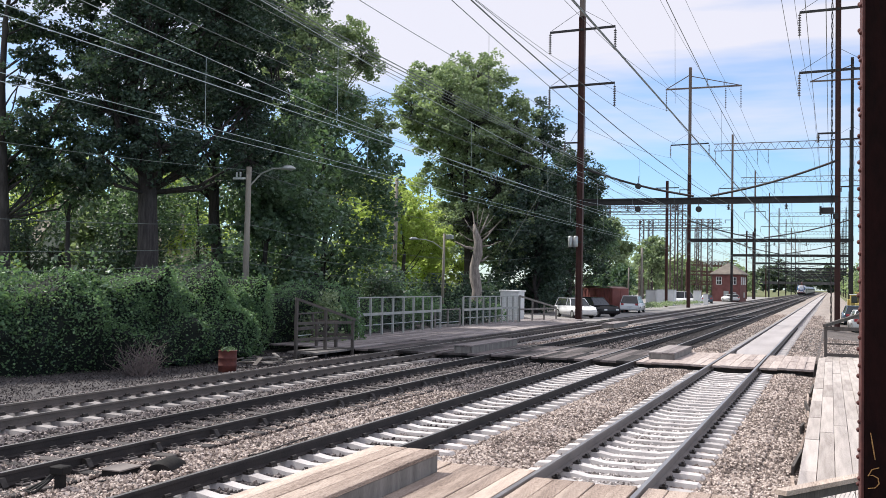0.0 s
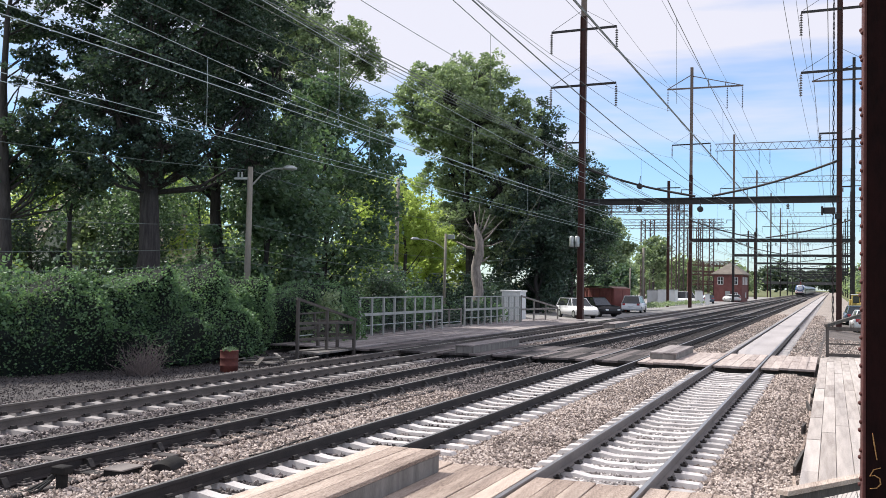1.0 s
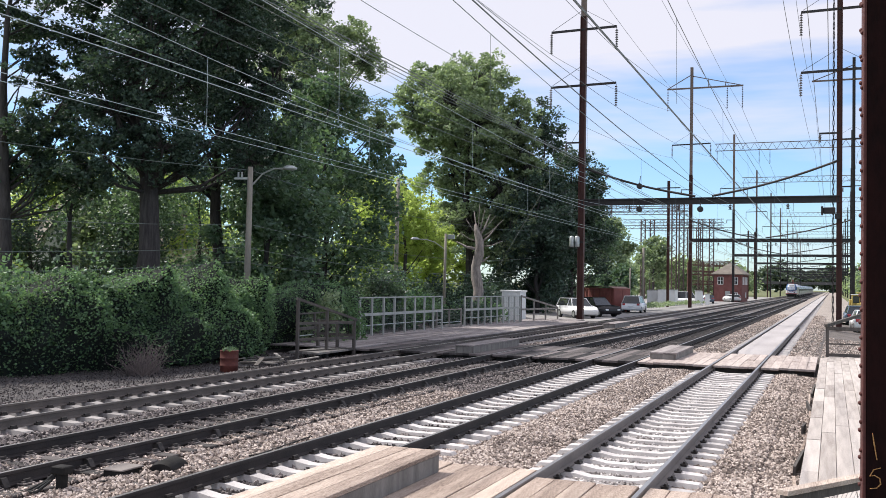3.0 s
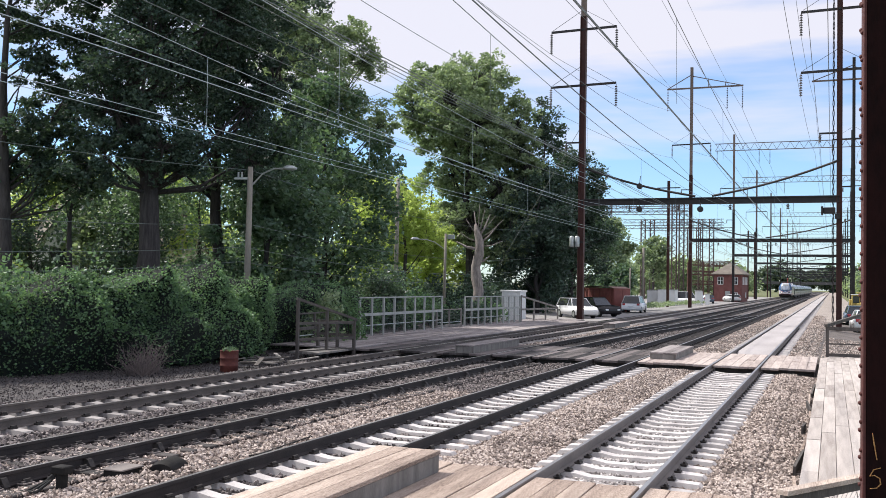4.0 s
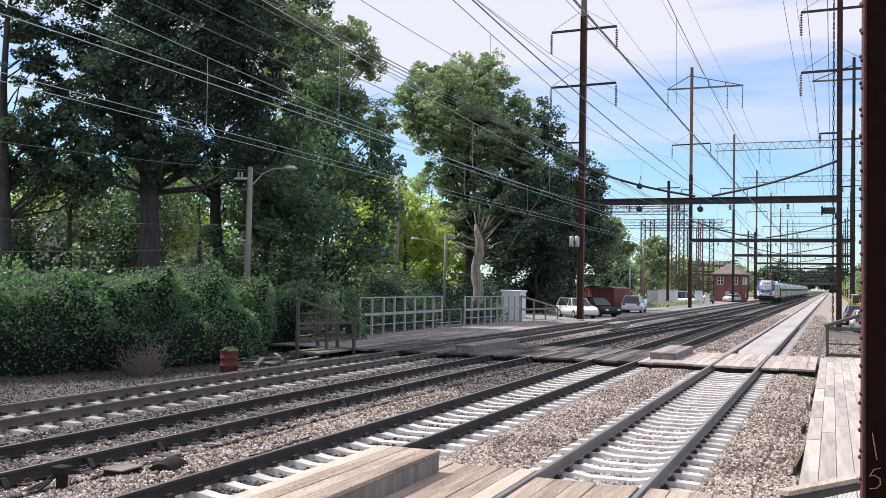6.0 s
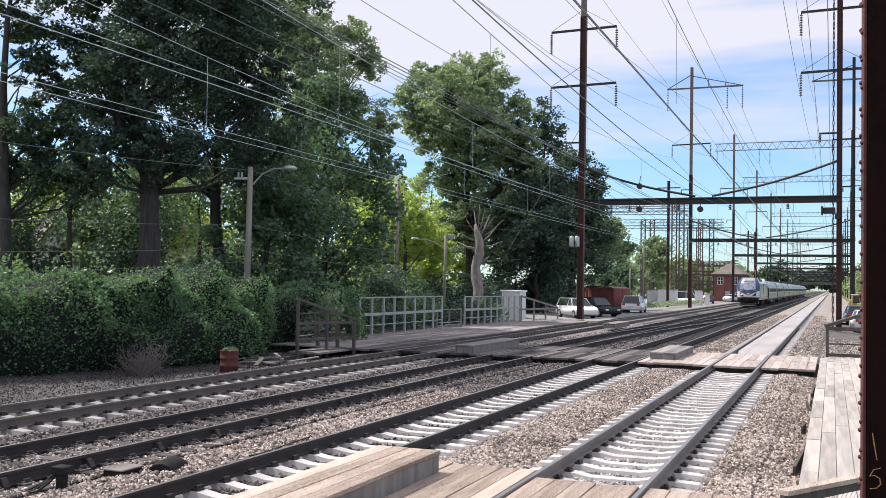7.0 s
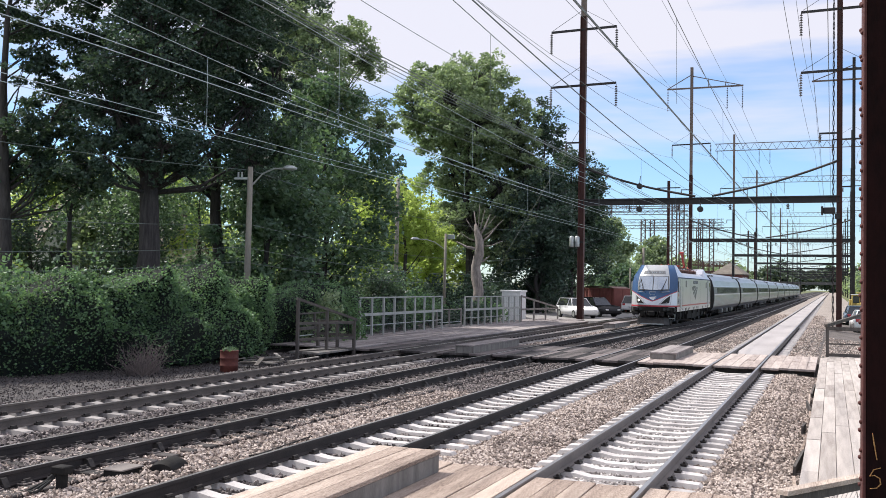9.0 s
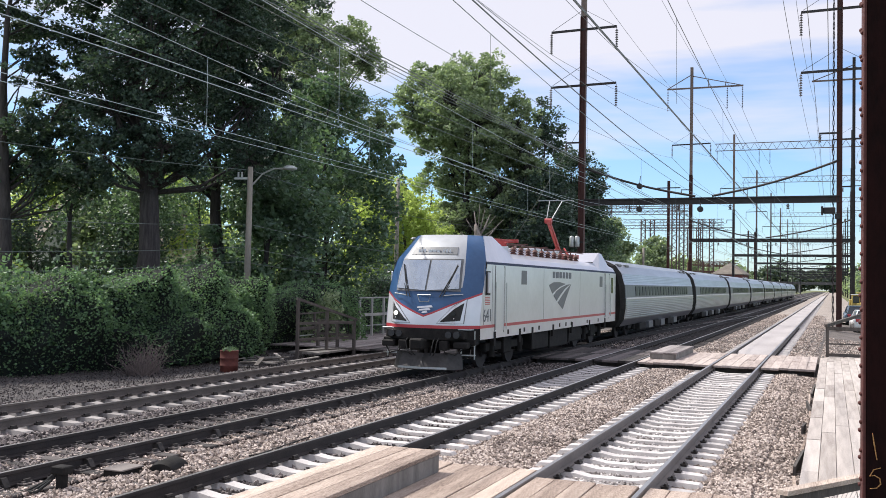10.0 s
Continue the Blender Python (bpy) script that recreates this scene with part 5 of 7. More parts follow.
# sides: doors, windows, vents, stripe of lettering and emblem
M_SEAM = mat("panel_seam", ((0.13, 0.135, 0.14), (0.2, 0.2, 0.21)), 4, 0.6)
for s in (-1, 1):
    X = s * SIDE

    def plate(name, y0, y1, z0, z1, material, label="", thick=0.012, parent=loco):
        b = bmesh.new()
        box(b, min(X, X + s * thick), max(X, X + s * thick), y0, y1, z0, z1)
        return part(name, b, material, parent, label)
    for y0 in (2.0, 17.0):
        plate("cab_door", y0, y0 + 0.8, 1.15, 3.05, M_SILVER, "silver cab door")
        plate("door_seam", y0 - 0.03, y0 - 0.005, 1.1, 3.1, M_SEAM)
        plate("door_seam", y0 + 0.805, y0 + 0.83, 1.1, 3.1, M_SEAM)
        b = bmesh.new()
        bar(b, (X + s * 0.06, y0 - 0.1, 1.2), (X + s * 0.06, y0 - 0.1, 2.6), 0.016, n=5)
        bar(b, (X + s * 0.06, y0 + 0.9, 1.2), (X + s * 0.06, y0 + 0.9, 2.6), 0.016, n=5)
        part("handrail", b, M_GALV, loco)
    plate("side_window", 1.12, 1.52, 2.22, 2.92, M_BLACK, "dark cab side window")
    b = bmesh.new()
    box(b, min(X + s * 0.02, X + s * 0.1), max(X + s * 0.02, X + s * 0.1), 1.2, 1.28, 2.28, 2.88, 0.015)
    part("mirror", b, M_LOCO_WHITE, loco, "silver cab mirror")
    for yy, zz, w2 in ((0.98, 1.3, 0.02), (1.72, 1.3, 0.015), (2.9, 1.3, 0.015), (16.8, 1.3, 0.015), (7.2, 1.3, 0.012), (12.4, 1.3, 0.012)):
        plate("panel_seam", yy, yy + w2, zz + 0.07, 3.1, M_SEAM, "", 0.004)
    for yy in (3.2, 4.9, 6.6, 9.3, 10.2, 11.0, 13.6, 15.6):
        plate("skirt_hatch", yy, yy + 0.16, 1.02, 1.16, M_BLACK, "", 0.006)
    plate("side_window", 18.2, 18.6, 2.22, 2.92, M_GLASS_DARK, "dark cab side window")
    plate("air_vent", 4.6, 5.15, 2.55, 3.0, M_BAND, "dark louvred vent")
    plate("air_vent", 15.9, 16.4, 2.5, 2.95, M_BAND, "dark louvred vent")
    # lettering becomes plain bars, the emblem three swept blades
    for k in range(6):
        plate("lettering", 8.35 + 0.46 * k, 8.66 + 0.46 * k, 2.80, 3.03, M_SIGN_GREY, "dark lettering bar")
    if s > 0:
        words = bpy.data.curves.new("number", "FONT")
        words.body, words.size, words.extrude = "641", 0.52, 0.004
        tmp = new("number", words)
        bpy.context.view_layer.update()
        me = bpy.data.meshes.new_from_object(tmp)
        bpy.data.objects.remove(tmp)
        me.materials.clear()
        me.materials.append(M_SIGN_GREY)
        num = new("number", me)
        num.parent = loco
        num.matrix_basis = pose(X + 0.006, 0.92, 1.46, 90, 0, 90)
    blades = (([(0.0, 0.87), (0.2, 0.97), (0.47, 0.98), (0.74, 0.92)], [(0.15, 0.57), (0.28, 0.68), (0.48, 0.81), (0.74, 0.915)]),
              ([(0.20, 0.50), (0.33, 0.66), (0.54, 0.79), (0.80, 0.89)], [(0.34, 0.31), (0.48, 0.50), (0.68, 0.72), (0.95, 0.91)]),
              ([(0.39, 0.25), (0.55, 0.45), (0.75, 0.68), (1.0, 0.92)], [(0.62, 0.0), (0.70, 0.2), (0.82, 0.5), (1.0, 0.91)]))
    for upper, lower in blades:
        b = bmesh.new()
        for u, v in zip(range(3), range(1, 4)):
            quad = [upper[u], upper[v], lower[v], lower[u]]
            fr = [b.verts.new((X + s * 0.008, 7.85 + 3.1 * p, 1.66 + 1.02 * q)) for p, q in quad]
            bk = [b.verts.new((X - s * 0.004, 7.85 + 3.1 * p, 1.66 + 1.02 * q)) for p, q in quad]
            b.faces.new(fr)
            for i in range(4):
                b.faces.new((fr[i], fr[(i + 1) % 4], bk[(i + 1) % 4], bk[i]))
        part("side_emblem", b, M_BAND, loco, "dark grey swept emblem blade")
    if s > 0:
        for k in range(5):
            plate("flag_stripe", 1.1, 1.5, 1.95 + k * 0.05, 1.975 + k * 0.05, M_RED)
    # underframe boxes
    for y0, y1, z0 in ((6.3, 8.3, 0.35), (8.5, 11.0, 0.30), (11.2, 13.2, 0.38)):
        b = bmesh.new()
        box(b, s * 0.9 - 0.45, s * 0.9 + 0.45, y0, y1, z0, 0.93, 0.03)
        part("equipment_box", b, M_UNDER, loco)
    for y0 in (1.9, 4.4, 5.8, 8.4, 11.1, 14.0, 16.9):
        b = bmesh.new()
        box(b, X - 0.06, X + 0.015, y0, y0 + 0.18, 0.72, 1.14)
        part("jacking_pad", b, M_UNDER, loco)


def bogie(parent, y, wb=2.8, r=0.52):
    b = bmesh.new()
    for s in (-1, 1):
        box(b, s * 1.05 - 0.1, s * 1.05 + 0.1, y - wb / 2 - 0.5, y + wb / 2 + 0.5, 0.52, 0.78, 0.03)
        box(b, s * 1.13 - 0.1, s * 1.13 + 0.1, y - 0.4, y + 0.4, 0.40, 0.90, 0.03)
        for e in (-1, 1):
            bar(b, (s * 1.15, y + e * wb / 2, 0.35), (s * 1.15, y + e * wb / 2, 0.85), 0.12, n=8)
    box(b, -1.0, 1.0, y - 0.35, y + 0.35, 0.45, 0.85, 0.03)
    frame_ob = part("bogie", b, M_UNDER, parent, "grimy dark bogie frame")
    for e in (-1, 1):
        for s in (-1, 1):
            b = bmesh.new()
            bar(b, (s * 0.70, y + e * wb / 2, r), (s * 0.82, y + e * wb / 2, r), r, n=24)
            bar(b, (s * 0.82, y + e * wb / 2, r), (s * 0.9, y + e * wb / 2, r), r * 0.35, n=12)
            bar(b, (s * 0.9, y + e * wb / 2, r), (s * 1.02, y + e * wb / 2, r), r * 0.2, n=10)
            part("wheel", b, M_RAIL, frame_ob)


bogie(loco, 4.0)
bogie(loco, 15.7)
# roof gear
bm = bmesh.new()
for y0, y1, w, h in ((5.0, 6.2, 0.5, 0.25), (8.6, 9.9, 0.7, 0.28), (11.4, 12.6, 0.6, 0.3)):
    box(bm, -w, w, y0, y1, 3.56, 3.6 + h, 0.03)
part("roof_box", bm, M_SILVER, loco)
M_ROOF_GEAR = mat("rusty_roof_gear", ((0.05, 0.022, 0.02), (0.16, 0.07, 0.06)), 5, 0.7, fine=20)
for k in range(11):
    bm = bmesh.new()
    y = 5.6 + 0.85 * k
    for x in (-0.75, 0.85):
        insulator(bm, (x, y, 3.86), 0.3, 3)
    bar(bm, (-0.75, y, 3.86), (0.85, y, 3.86 + 0.05 * (k % 3)), 0.018, n=4)
    if k % 3 == 1:
        beam(bm, (-0.3, y, 3.62), (-0.3, y + 0.5, 3.95), 0.08, 0.08)
    part("roof_insulator", bm, M_ROOF_GEAR, loco)
bm = bmesh.new()
for x, z in ((-0.75, 3.87), (0.85, 3.88), (0.2, 3.95)):
    bar(bm, (x, 4.9, z), (x, 15.4, z + 0.02), 0.02, n=5)
part("roof_conductor", bm, M_ROOF_GEAR, loco, "rusty roof conductor")
bm = bmesh.new()
beam(bm, (0, 14.9, 3.78), (0, 12.9, 5.15), 0.15, 0.11)
bar(bm, (0, 14.5, 3.72), (0.05, 13.0, 5.0), 0.025, n=5)
bar(bm, (-0.14, 12.9, 5.15), (0.14, 12.9, 5.15), 0.11, n=10)
for x in (-0.5, 0.5):
    beam(bm, (x, 13.9, 3.72), (x, 15.6, 3.72), 0.09, 0.14)
    bar(bm, (x, 14.2, 3.8), (x * 0.3, 14.9, 4.1), 0.04, n=5)
for y in (13.9, 14.7, 15.6):
    beam(bm, (-0.6, y, 3.76), (0.6, y, 3.76), 0.1, 0.18)
panto = part("pantograph", bm, M_PANTO, loco, "raised red pantograph")
bm = bmesh.new()
for x in (-0.3, 0.3):
    beam(bm, (x * 0.3, 12.9, 5.15), (x * 0.9, 14.0, 6.05), 0.028, 0.028)
beam(bm, (-0.75, 14.0, 6.08), (0.75, 14.0, 6.08), 0.05, 0.03)
part("upper_arm", bm, M_GALV, panto, "pale upper arm and contact strip")
bm = bmesh.new()
for x in (-0.45, 0.45):
    beam(bm, (x, 4.1, 3.72), (x, 6.2, 3.96), 0.07, 0.07)
    bar(bm, (x * 0.3, 4.3, 4.05), (x * 1.5, 6.2, 4.02), 0.025, n=5)
    bar(bm, (x * 1.5, 4.2, 3.62), (x * 0.5, 5.0, 4.1), 0.03, n=5)
for y, z in ((4.1, 3.78), (5.0, 3.86), (6.3, 4.02)):
    beam(bm, (-0.8, y, z), (0.8, y, z), 0.08, 0.12)
part("pantograph", bm, M_PANTO, loco, "folded red pantograph")

# coaches
COACH = 25.9
M_COACH_GLASS = mat("coach_window_glass", ((0.012, 0.014, 0.017), (0.03, 0.034, 0.04)), 1.5, 0.3, spec=0.12)
coach = thing("coach", "fluted stainless steel passenger coach with dark window band", "rail coach", "coaches of the train")
CS = [(1.28, 0.62), (1.50, 0.95), (1.585, 1.5), (1.59, 1.95), (1.57, 2.0), (1.52, 2.62), (1.49, 2.68), (1.36, 3.15), (1.05, 3.55), (0.55, 3.78), (0.0, 3.85)]


def coach_ring(y, k=1.0, dz=0.0):
    half = [(x * k, y, z + dz) for x, z in CS]
    return half + [(-x, yy, z) for x, yy, z in half[-2::-1]]


NS = len(CS)
bm = bmesh.new()
# Tapers and ends coloured near-black: paints the shade between coaches.
loft(bm, [coach_ring(0.5, 0.86, -0.05), coach_ring(0.86, 0.985), coach_ring(0.94), coach_ring(COACH - 1.04), coach_ring(COACH - 0.96, 0.985), coach_ring(COACH - 0.6, 0.86, -0.05)], lambda j, i: 2 if j in (0, 4) else (1 if i in (4, 2 * NS - 2 - 5) else 0))
for y in (0.5, COACH - 0.6):
    bm.faces.new([bm.verts.new(p) for p in coach_ring(y, 0.86, -0.05)]).material_index = 2
M_COACH_BAND = mat("grey_window_band", ((0.09, 0.095, 0.105), (0.14, 0.145, 0.155)), 2.0, 0.4, 0.3)
part("body", bm, [M_STAINLESS, M_COACH_BAND, M_UNDER], coach, smooth=False)
for s in (-1, 1):
    for k in range(9):
        bm = bmesh.new()
        z = 1.02 + 0.10 * k
        x = s * (1.51 + 0.09 * min(1, (z - 0.95) / 0.55))
        bar(bm, (x, 0.95, z), (x, COACH - 1.05, z), 0.024, n=5)
        part("flute", bm, M_STAINLESS, coach)
    for k in range(5):
        bm = bmesh.new()
        z = 2.76 + 0.09 * k
        x = s * (1.49 - 0.13 * (z - 2.68) / 0.47)
        bar(bm, (x, 0.95, z), (x, COACH - 1.05, z), 0.02, n=5)
        part("flute", bm, M_STAINLESS, coach)
    bm = bmesh.new()
    box(bm, s * 1.595 - 0.012, s * 1.595 + 0.012, 0.95, COACH - 1.05, 1.93, 2.0)
    part("white_line", bm, M_WHITE, coach, "thin white line below the windows")
    for k in range(20):
        y = 3.4 + 0.96 * k
        b = bmesh.new()
        vs4 = [(1.570, 2.08), (1.537, 2.55)]
        q = [b.verts.new((s * (a + 0.012), y + e, z)) for (a, z), e in ((vs4[0], 0), (vs4[0], 0.62), (vs4[1], 0.62), (vs4[1], 0))]
        q2 = [b.verts.new((s * (a - 0.02), y + e, z)) for (a, z), e in ((vs4[0], 0), (vs4[0], 0.62), (vs4[1], 0.62), (vs4[1], 0))]
        b.faces.new(q)
        for i in range(4):
            b.faces.new((q[i], q[(i + 1) % 4], q2[(i + 1) % 4], q2[i]))
        part("window", b, M_COACH_GLASS, coach)
    for k, y0 in enumerate((5.2, 8.0, 10.0, 12.1, 14.6, 17.0)):
        b = bmesh.new()
        box(b, s * 1.1 - 0.35, s * 1.1 + 0.35, y0, y0 + (1.3 if k % 2 else 1.7), 0.30, 0.66, 0.02)
        part("underfloor_box", b, M_BAND if k % 2 else M_UNDER, coach)
bogie(coach, 3.6, 2.6, 0.46)
bogie(coach, COACH - 3.9, 2.6, 0.46)
bm = bmesh.new()
box(bm, -1.0, 1.0, 0.0, 0.48, 0.9, 3.3, 0.05)
box(bm, -1.0, 1.0, COACH - 0.58, COACH - 0.0, 0.9, 3.35, 0.05)
part("gangway", bm, M_BLACK, coach, "black rubber gangway")
for y0 in (1.2, 3.0, COACH - 4.2, COACH - 2.4):
    for x0 in (0.9, -1.12):
        bm = bmesh.new()
        box(bm, x0, x0 + 0.22, y0, y0 + 0.8, 3.5, 3.62, 0.02)
        part("roof_vent", bm, M_BAND, coach)
coaches = [coach] + [copy_thing(coach, pose(0, 0, 0)) for _ in range(8)]


# ---- line-side things ----
def railing(name, pts, height, spacing, label, rails=(1.0, 0.56), mid_bar=True, material=M_FENCE, mesh=False):
    """A post and rail fence along points on the deck."""
    f = thing(name, label, "fence", "deck fences")
    for a, b in zip(pts, pts[1:]):
        a, b = Vector(a), Vector(b)
        n = max(1, round((b - a).length / spacing))
        for k in range(n + 1):
            p = a.lerp(b, k / n)
            bm = bmesh.new()
            beam(bm, p, p + Vector((0, 0, height)), 0.09, 0.09, (0, 1, 0))
            part("post", bm, material, f)
        for r in rails:
            bm = bmesh.new()
            z = Vector((0, 0, height * r))
            beam(bm, a + z, b + z, 0.06, 0.06 if r > 0.9 else 0.13)
            part("rail", bm, material, f)
        bm = bmesh.new()
        span = (b - a).length
        wy = (b - a) / span
        for k in range(int(span / 0.3)):
            p = a + wy * (0.3 * k + 0.1)
            bar(bm, p + Vector((0, 0, 0.06)), p + Vector((0, 0, height * 0.98)), 0.004, n=4, caps=False)
        for k in range(5):
            z = Vector((0, 0, 0.15 + height * 0.17 * k))
            bar(bm, a + z, b + z, 0.004, n=4, caps=False)
        tagged(part("wire_mesh", bm, M_WIRE, f, "dark wire mesh infill"), kind="stuff")
        if mid_bar:
            bm = bmesh.new()
            z = Vector((0, 0, height * 0.28))
            bar(bm, a + z, b + z, 0.02, n=5)
            part("bar", bm, M_GALV, f)
    return f


railing("low_fence", [(-19.6, 33.5, 0.0), (-20.05, 39.7, 0.0)], 1.25, 1.6, "low dark timber fence behind the stair", rails=(0.98, 0.5), material=M_WOOD_DARK)
railing("platform_fence", [(-20.08, 39.9, 0.0), (-20.16, 50.2, 0.0)], 1.80, 1.29, "grey weathered timber fence at the back of the deck")
railing("low_fence", [(-20.6, 50.5, 0.0), (-20.3, 53.6, 0.0)], 1.05, 1.5, "low grey timber fence across the gap", rails=(0.98, 0.1), material=M_WOOD_GREY)
railing("platform_fence", [(-20.16, 53.8, 0.0), (-19.62, 63.0, 0.0)], 1.75, 1.02, "pale timber fence beside the white shed")
f3 = thing("ramp_fence", "timber ramp fence with a sloping top rail", "fence", "deck fences")
for a, h in (((-19.6, 63.2, 0.0), 1.75), ((-19.4, 65.6, 0.0), 1.47), ((-19.2, 67.9, 0.0), 1.18), ((-18.98, 70.4, 0.0), 0.88)):
    bm = bmesh.new()
    beam(bm, a, (a[0], a[1], h), 0.1, 0.1, (0, 1, 0))
    part("post", bm, M_WOOD_GREY, f3)
for za, zb in ((1.75, 0.88), (0.84, 0.80)):
    bm = bmesh.new()
    beam(bm, (-19.6, 63.2, za), (-18.98, 70.4, zb), 0.06, 0.12)
    part("rail", bm, M_WOOD_GREY, f3)
# stair landing beside the hedge, with sloping handrail
gate = thing("stair_railing", "dark weathered timber stair railing beside the hedge", "railing")
for x, y, h in ((-17.82, 30.5, 1.87), (-17.4, 31.9, 1.45), (-16.98, 33.3, 1.05), (-18.6, 33.4, 1.05), (-17.75, 33.4, 1.05)):
    bm = bmesh.new()
    beam(bm, (x, y, -0.4), (x, y, h), 0.10, 0.10, (0, 1, 0))
    part("post", bm, M_WOOD_DARK, gate)
for p, q in (((-17.82, 30.4, 1.9), (-16.92, 33.4, 1.08)), ((-17.82, 30.5, 1.0), (-16.98, 33.3, 0.98)), ((-17.82, 30.5, 0.42), (-16.98, 33.3, 0.40)), ((-17.82, 30.5, -0.02), (-16.98, 33.3, -0.02)), ((-18.6, 33.4, 0.5), (-16.98, 33.4, 0.48)),
             ((-18.5, 33.4, 1.0), (-16.98, 33.4, 0.95))):
    bm = bmesh.new()
    beam(bm, p, q, 0.05, 0.095)
    part("rail", bm, M_WOOD_DARK, gate)
bm = bmesh.new()
box(bm, -18.3, -17.05, 30.7, 33.3, -0.10, -0.02, 0.01)
part("landing", bm, M_WOOD_GREY, gate)

# railing at the end of the sunlit deck
rl = thing("end_railing", "dark timber railing across the end of the deck", "railing")
for x in (-0.16, 1.15):
    bm = bmesh.new()
    beam(bm, (x, 39.9, 0.0), (x, 39.9, 1.12), 0.11, 0.11, (0, 1, 0))
    part("post", bm, M_WOOD_DARK, rl)
for z, w in ((1.08, 0.14), (0.5, 0.05), (0.08, 0.12)):
    bm = bmesh.new()
    beam(bm, (-0.16, 39.9, z), (1.15, 39.9, z), 0.06, w)
    part("rail", bm, M_WOOD_DARK, rl)
bm = bmesh.new()
beam(bm, (-0.22, 39.8, 1.18), (1.3, 44.0, 1.6), 0.1, 0.12)
part("handrail", bm, M_WOOD_DARK, rl)

# barrier of plank and chain link in front of the deck
br = thing("plank_barrier", "weathered plank rail with chain-link mesh below", "barrier")
A, B = Vector((-0.37, 8.45, 0.90)), Vector((0.42, 9.75, 0.90))
bm = bmesh.new()
beam(bm, A, B, 0.11, 0.04)
part("top_plank", bm, M_DECK_TAN, br, "weathered tan top plank")
# Dark strip added for the shadow line under the top plank.
bm = bmesh.new()
beam(bm, A - Vector((0, 0, 0.062)), B - Vector((0, 0, 0.062)), 0.05, 0.08)
part("under_plank_shade", bm, M_WOOD_DARK, br)
for k in (0.0, 0.98):
    bm = bmesh.new()
    p = A.lerp(B, k)
    beam(bm, (p.x + 0.02, p.y + 0.04, 0.0), (p.x + 0.02, p.y + 0.04, 0.84), 0.09, 0.09, (0, 1, 0))
    part("post", bm, M_WOOD_GREY, br)
bm = bmesh.new()
dirn = (B - A).normalized()
for k in range(-16, 30):
    for s in (-1, 1):
        pts = []
        u0 = k * 0.075
        ua, ub = u0, u0 + s * 0.76
        za, zb = 0.04, 0.80
        if min(ua, ub) < 0.0 or max(ua, ub) > (B - A).length:
            continue
        bar(bm, (A.x + dirn.x * ua, A.y + dirn.y * ua, za), (A.x + dirn.x * ub, A.y + dirn.y * ub, zb), 0.0028, n=4, caps=False)
tagged(part("chain_link", bm, M_GALV, br, "galvanised chain-link wire"), kind="stuff")

# riveted pillar
pil = thing("riveted_pillar", "dark red riveted steel pillar with chalked number", "pillar")
PX, PY = 0.108, 4.0
bm = bmesh.new()
box(bm, PX, PX + 0.012, PY, PY + 0.30, -0.62, 6.5, 0.003)
part("flange", bm, M_PILLAR_LIT, pil, "red riveted flange coloured as the lit edge")
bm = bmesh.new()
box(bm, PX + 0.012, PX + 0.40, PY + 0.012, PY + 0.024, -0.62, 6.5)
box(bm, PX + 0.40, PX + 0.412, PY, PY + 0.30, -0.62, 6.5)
part("web", bm, M_PILLAR_SHADE, pil)
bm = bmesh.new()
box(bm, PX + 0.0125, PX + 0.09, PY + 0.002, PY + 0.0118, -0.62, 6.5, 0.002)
part("angle", bm, M_PILLAR_SHADE, pil)
bm = bmesh.new()
bmesh.ops.create_uvsphere(bm, u_segments=10, v_segments=6, radius=0.0095)
first = part("rivet", bm, M_PILLAR_LIT, pil, smooth=True)
k = 0
for col, yy, off in ((0, PY + 0.05, 0.0), (1, PY + 0.23, 0.053)):
    for i in range(36):
        ob = first if k == 0 else first.copy()
        if k:
            scene.collection.objects.link(ob)
        ob.matrix_basis = pose(PX - 0.002, yy, 0.35 + off + 0.107 * i)
        k += 1
CH = PY + 0.0
bm = bmesh.new()


def chalk(px, pz):
    return (px, CH - 0.0005, pz)


tube(bm, [chalk(0.142, 2.03), chalk(0.149, 1.985), chalk(0.158, 1.93)], [0.0014, 0.0028, 0.0018], 5)
part("chalk_digit", bm, M_CHALK, pil, "chalked digit one")
bm = bmesh.new()
tube(bm, [chalk(0.172, 1.902), chalk(0.147, 1.893), chalk(0.134, 1.868), chalk(0.15, 1.872), chalk(0.168, 1.862), chalk(0.171, 1.842), chalk(0.158, 1.826), chalk(0.134, 1.822)], [0.0014, 0.0018, 0.0026, 0.0018, 0.0026, 0.0026, 0.0018, 0.0018], 5)
part("chalk_digit", bm, M_CHALK, pil, "chalked digit five")

# drum with weeds, scrap timber
drum = thing("drum", "rusty red steel drum standing beside the track", "drum", at=(-17.1, 25.2, -0.31))
bm = bmesh.new()
R = 0.275
loft(bm, [[(r * math.cos(a * math.pi / 12), r * math.sin(a * math.pi / 12), z) for a in range(24)] for r, z in ((0, 0), (R, 0), (R, 0.27), (R + 0.012, 0.29), (R, 0.31), (R, 0.55), (R + 0.012, 0.57), (R, 0.59), (R, 0.84), (R + 0.012, 0.86), (R - 0.02, 0.86), (R - 0.02, 0.6), (0, 0.6))], close=True)
for v in bm.verts:
    v.co.z *= 0.8
part("barrel", bm, M_DRUM, drum, smooth=True)
g = np.random.default_rng(3)
leaves("weeds", g.normal(size=(110, 3)) * (0.12, 0.12, 0.05) + (0, 0, 0.71), 0.06, M_LEAF, drum, "dry weeds sprouting from the drum")
rs2 = random.Random(9)
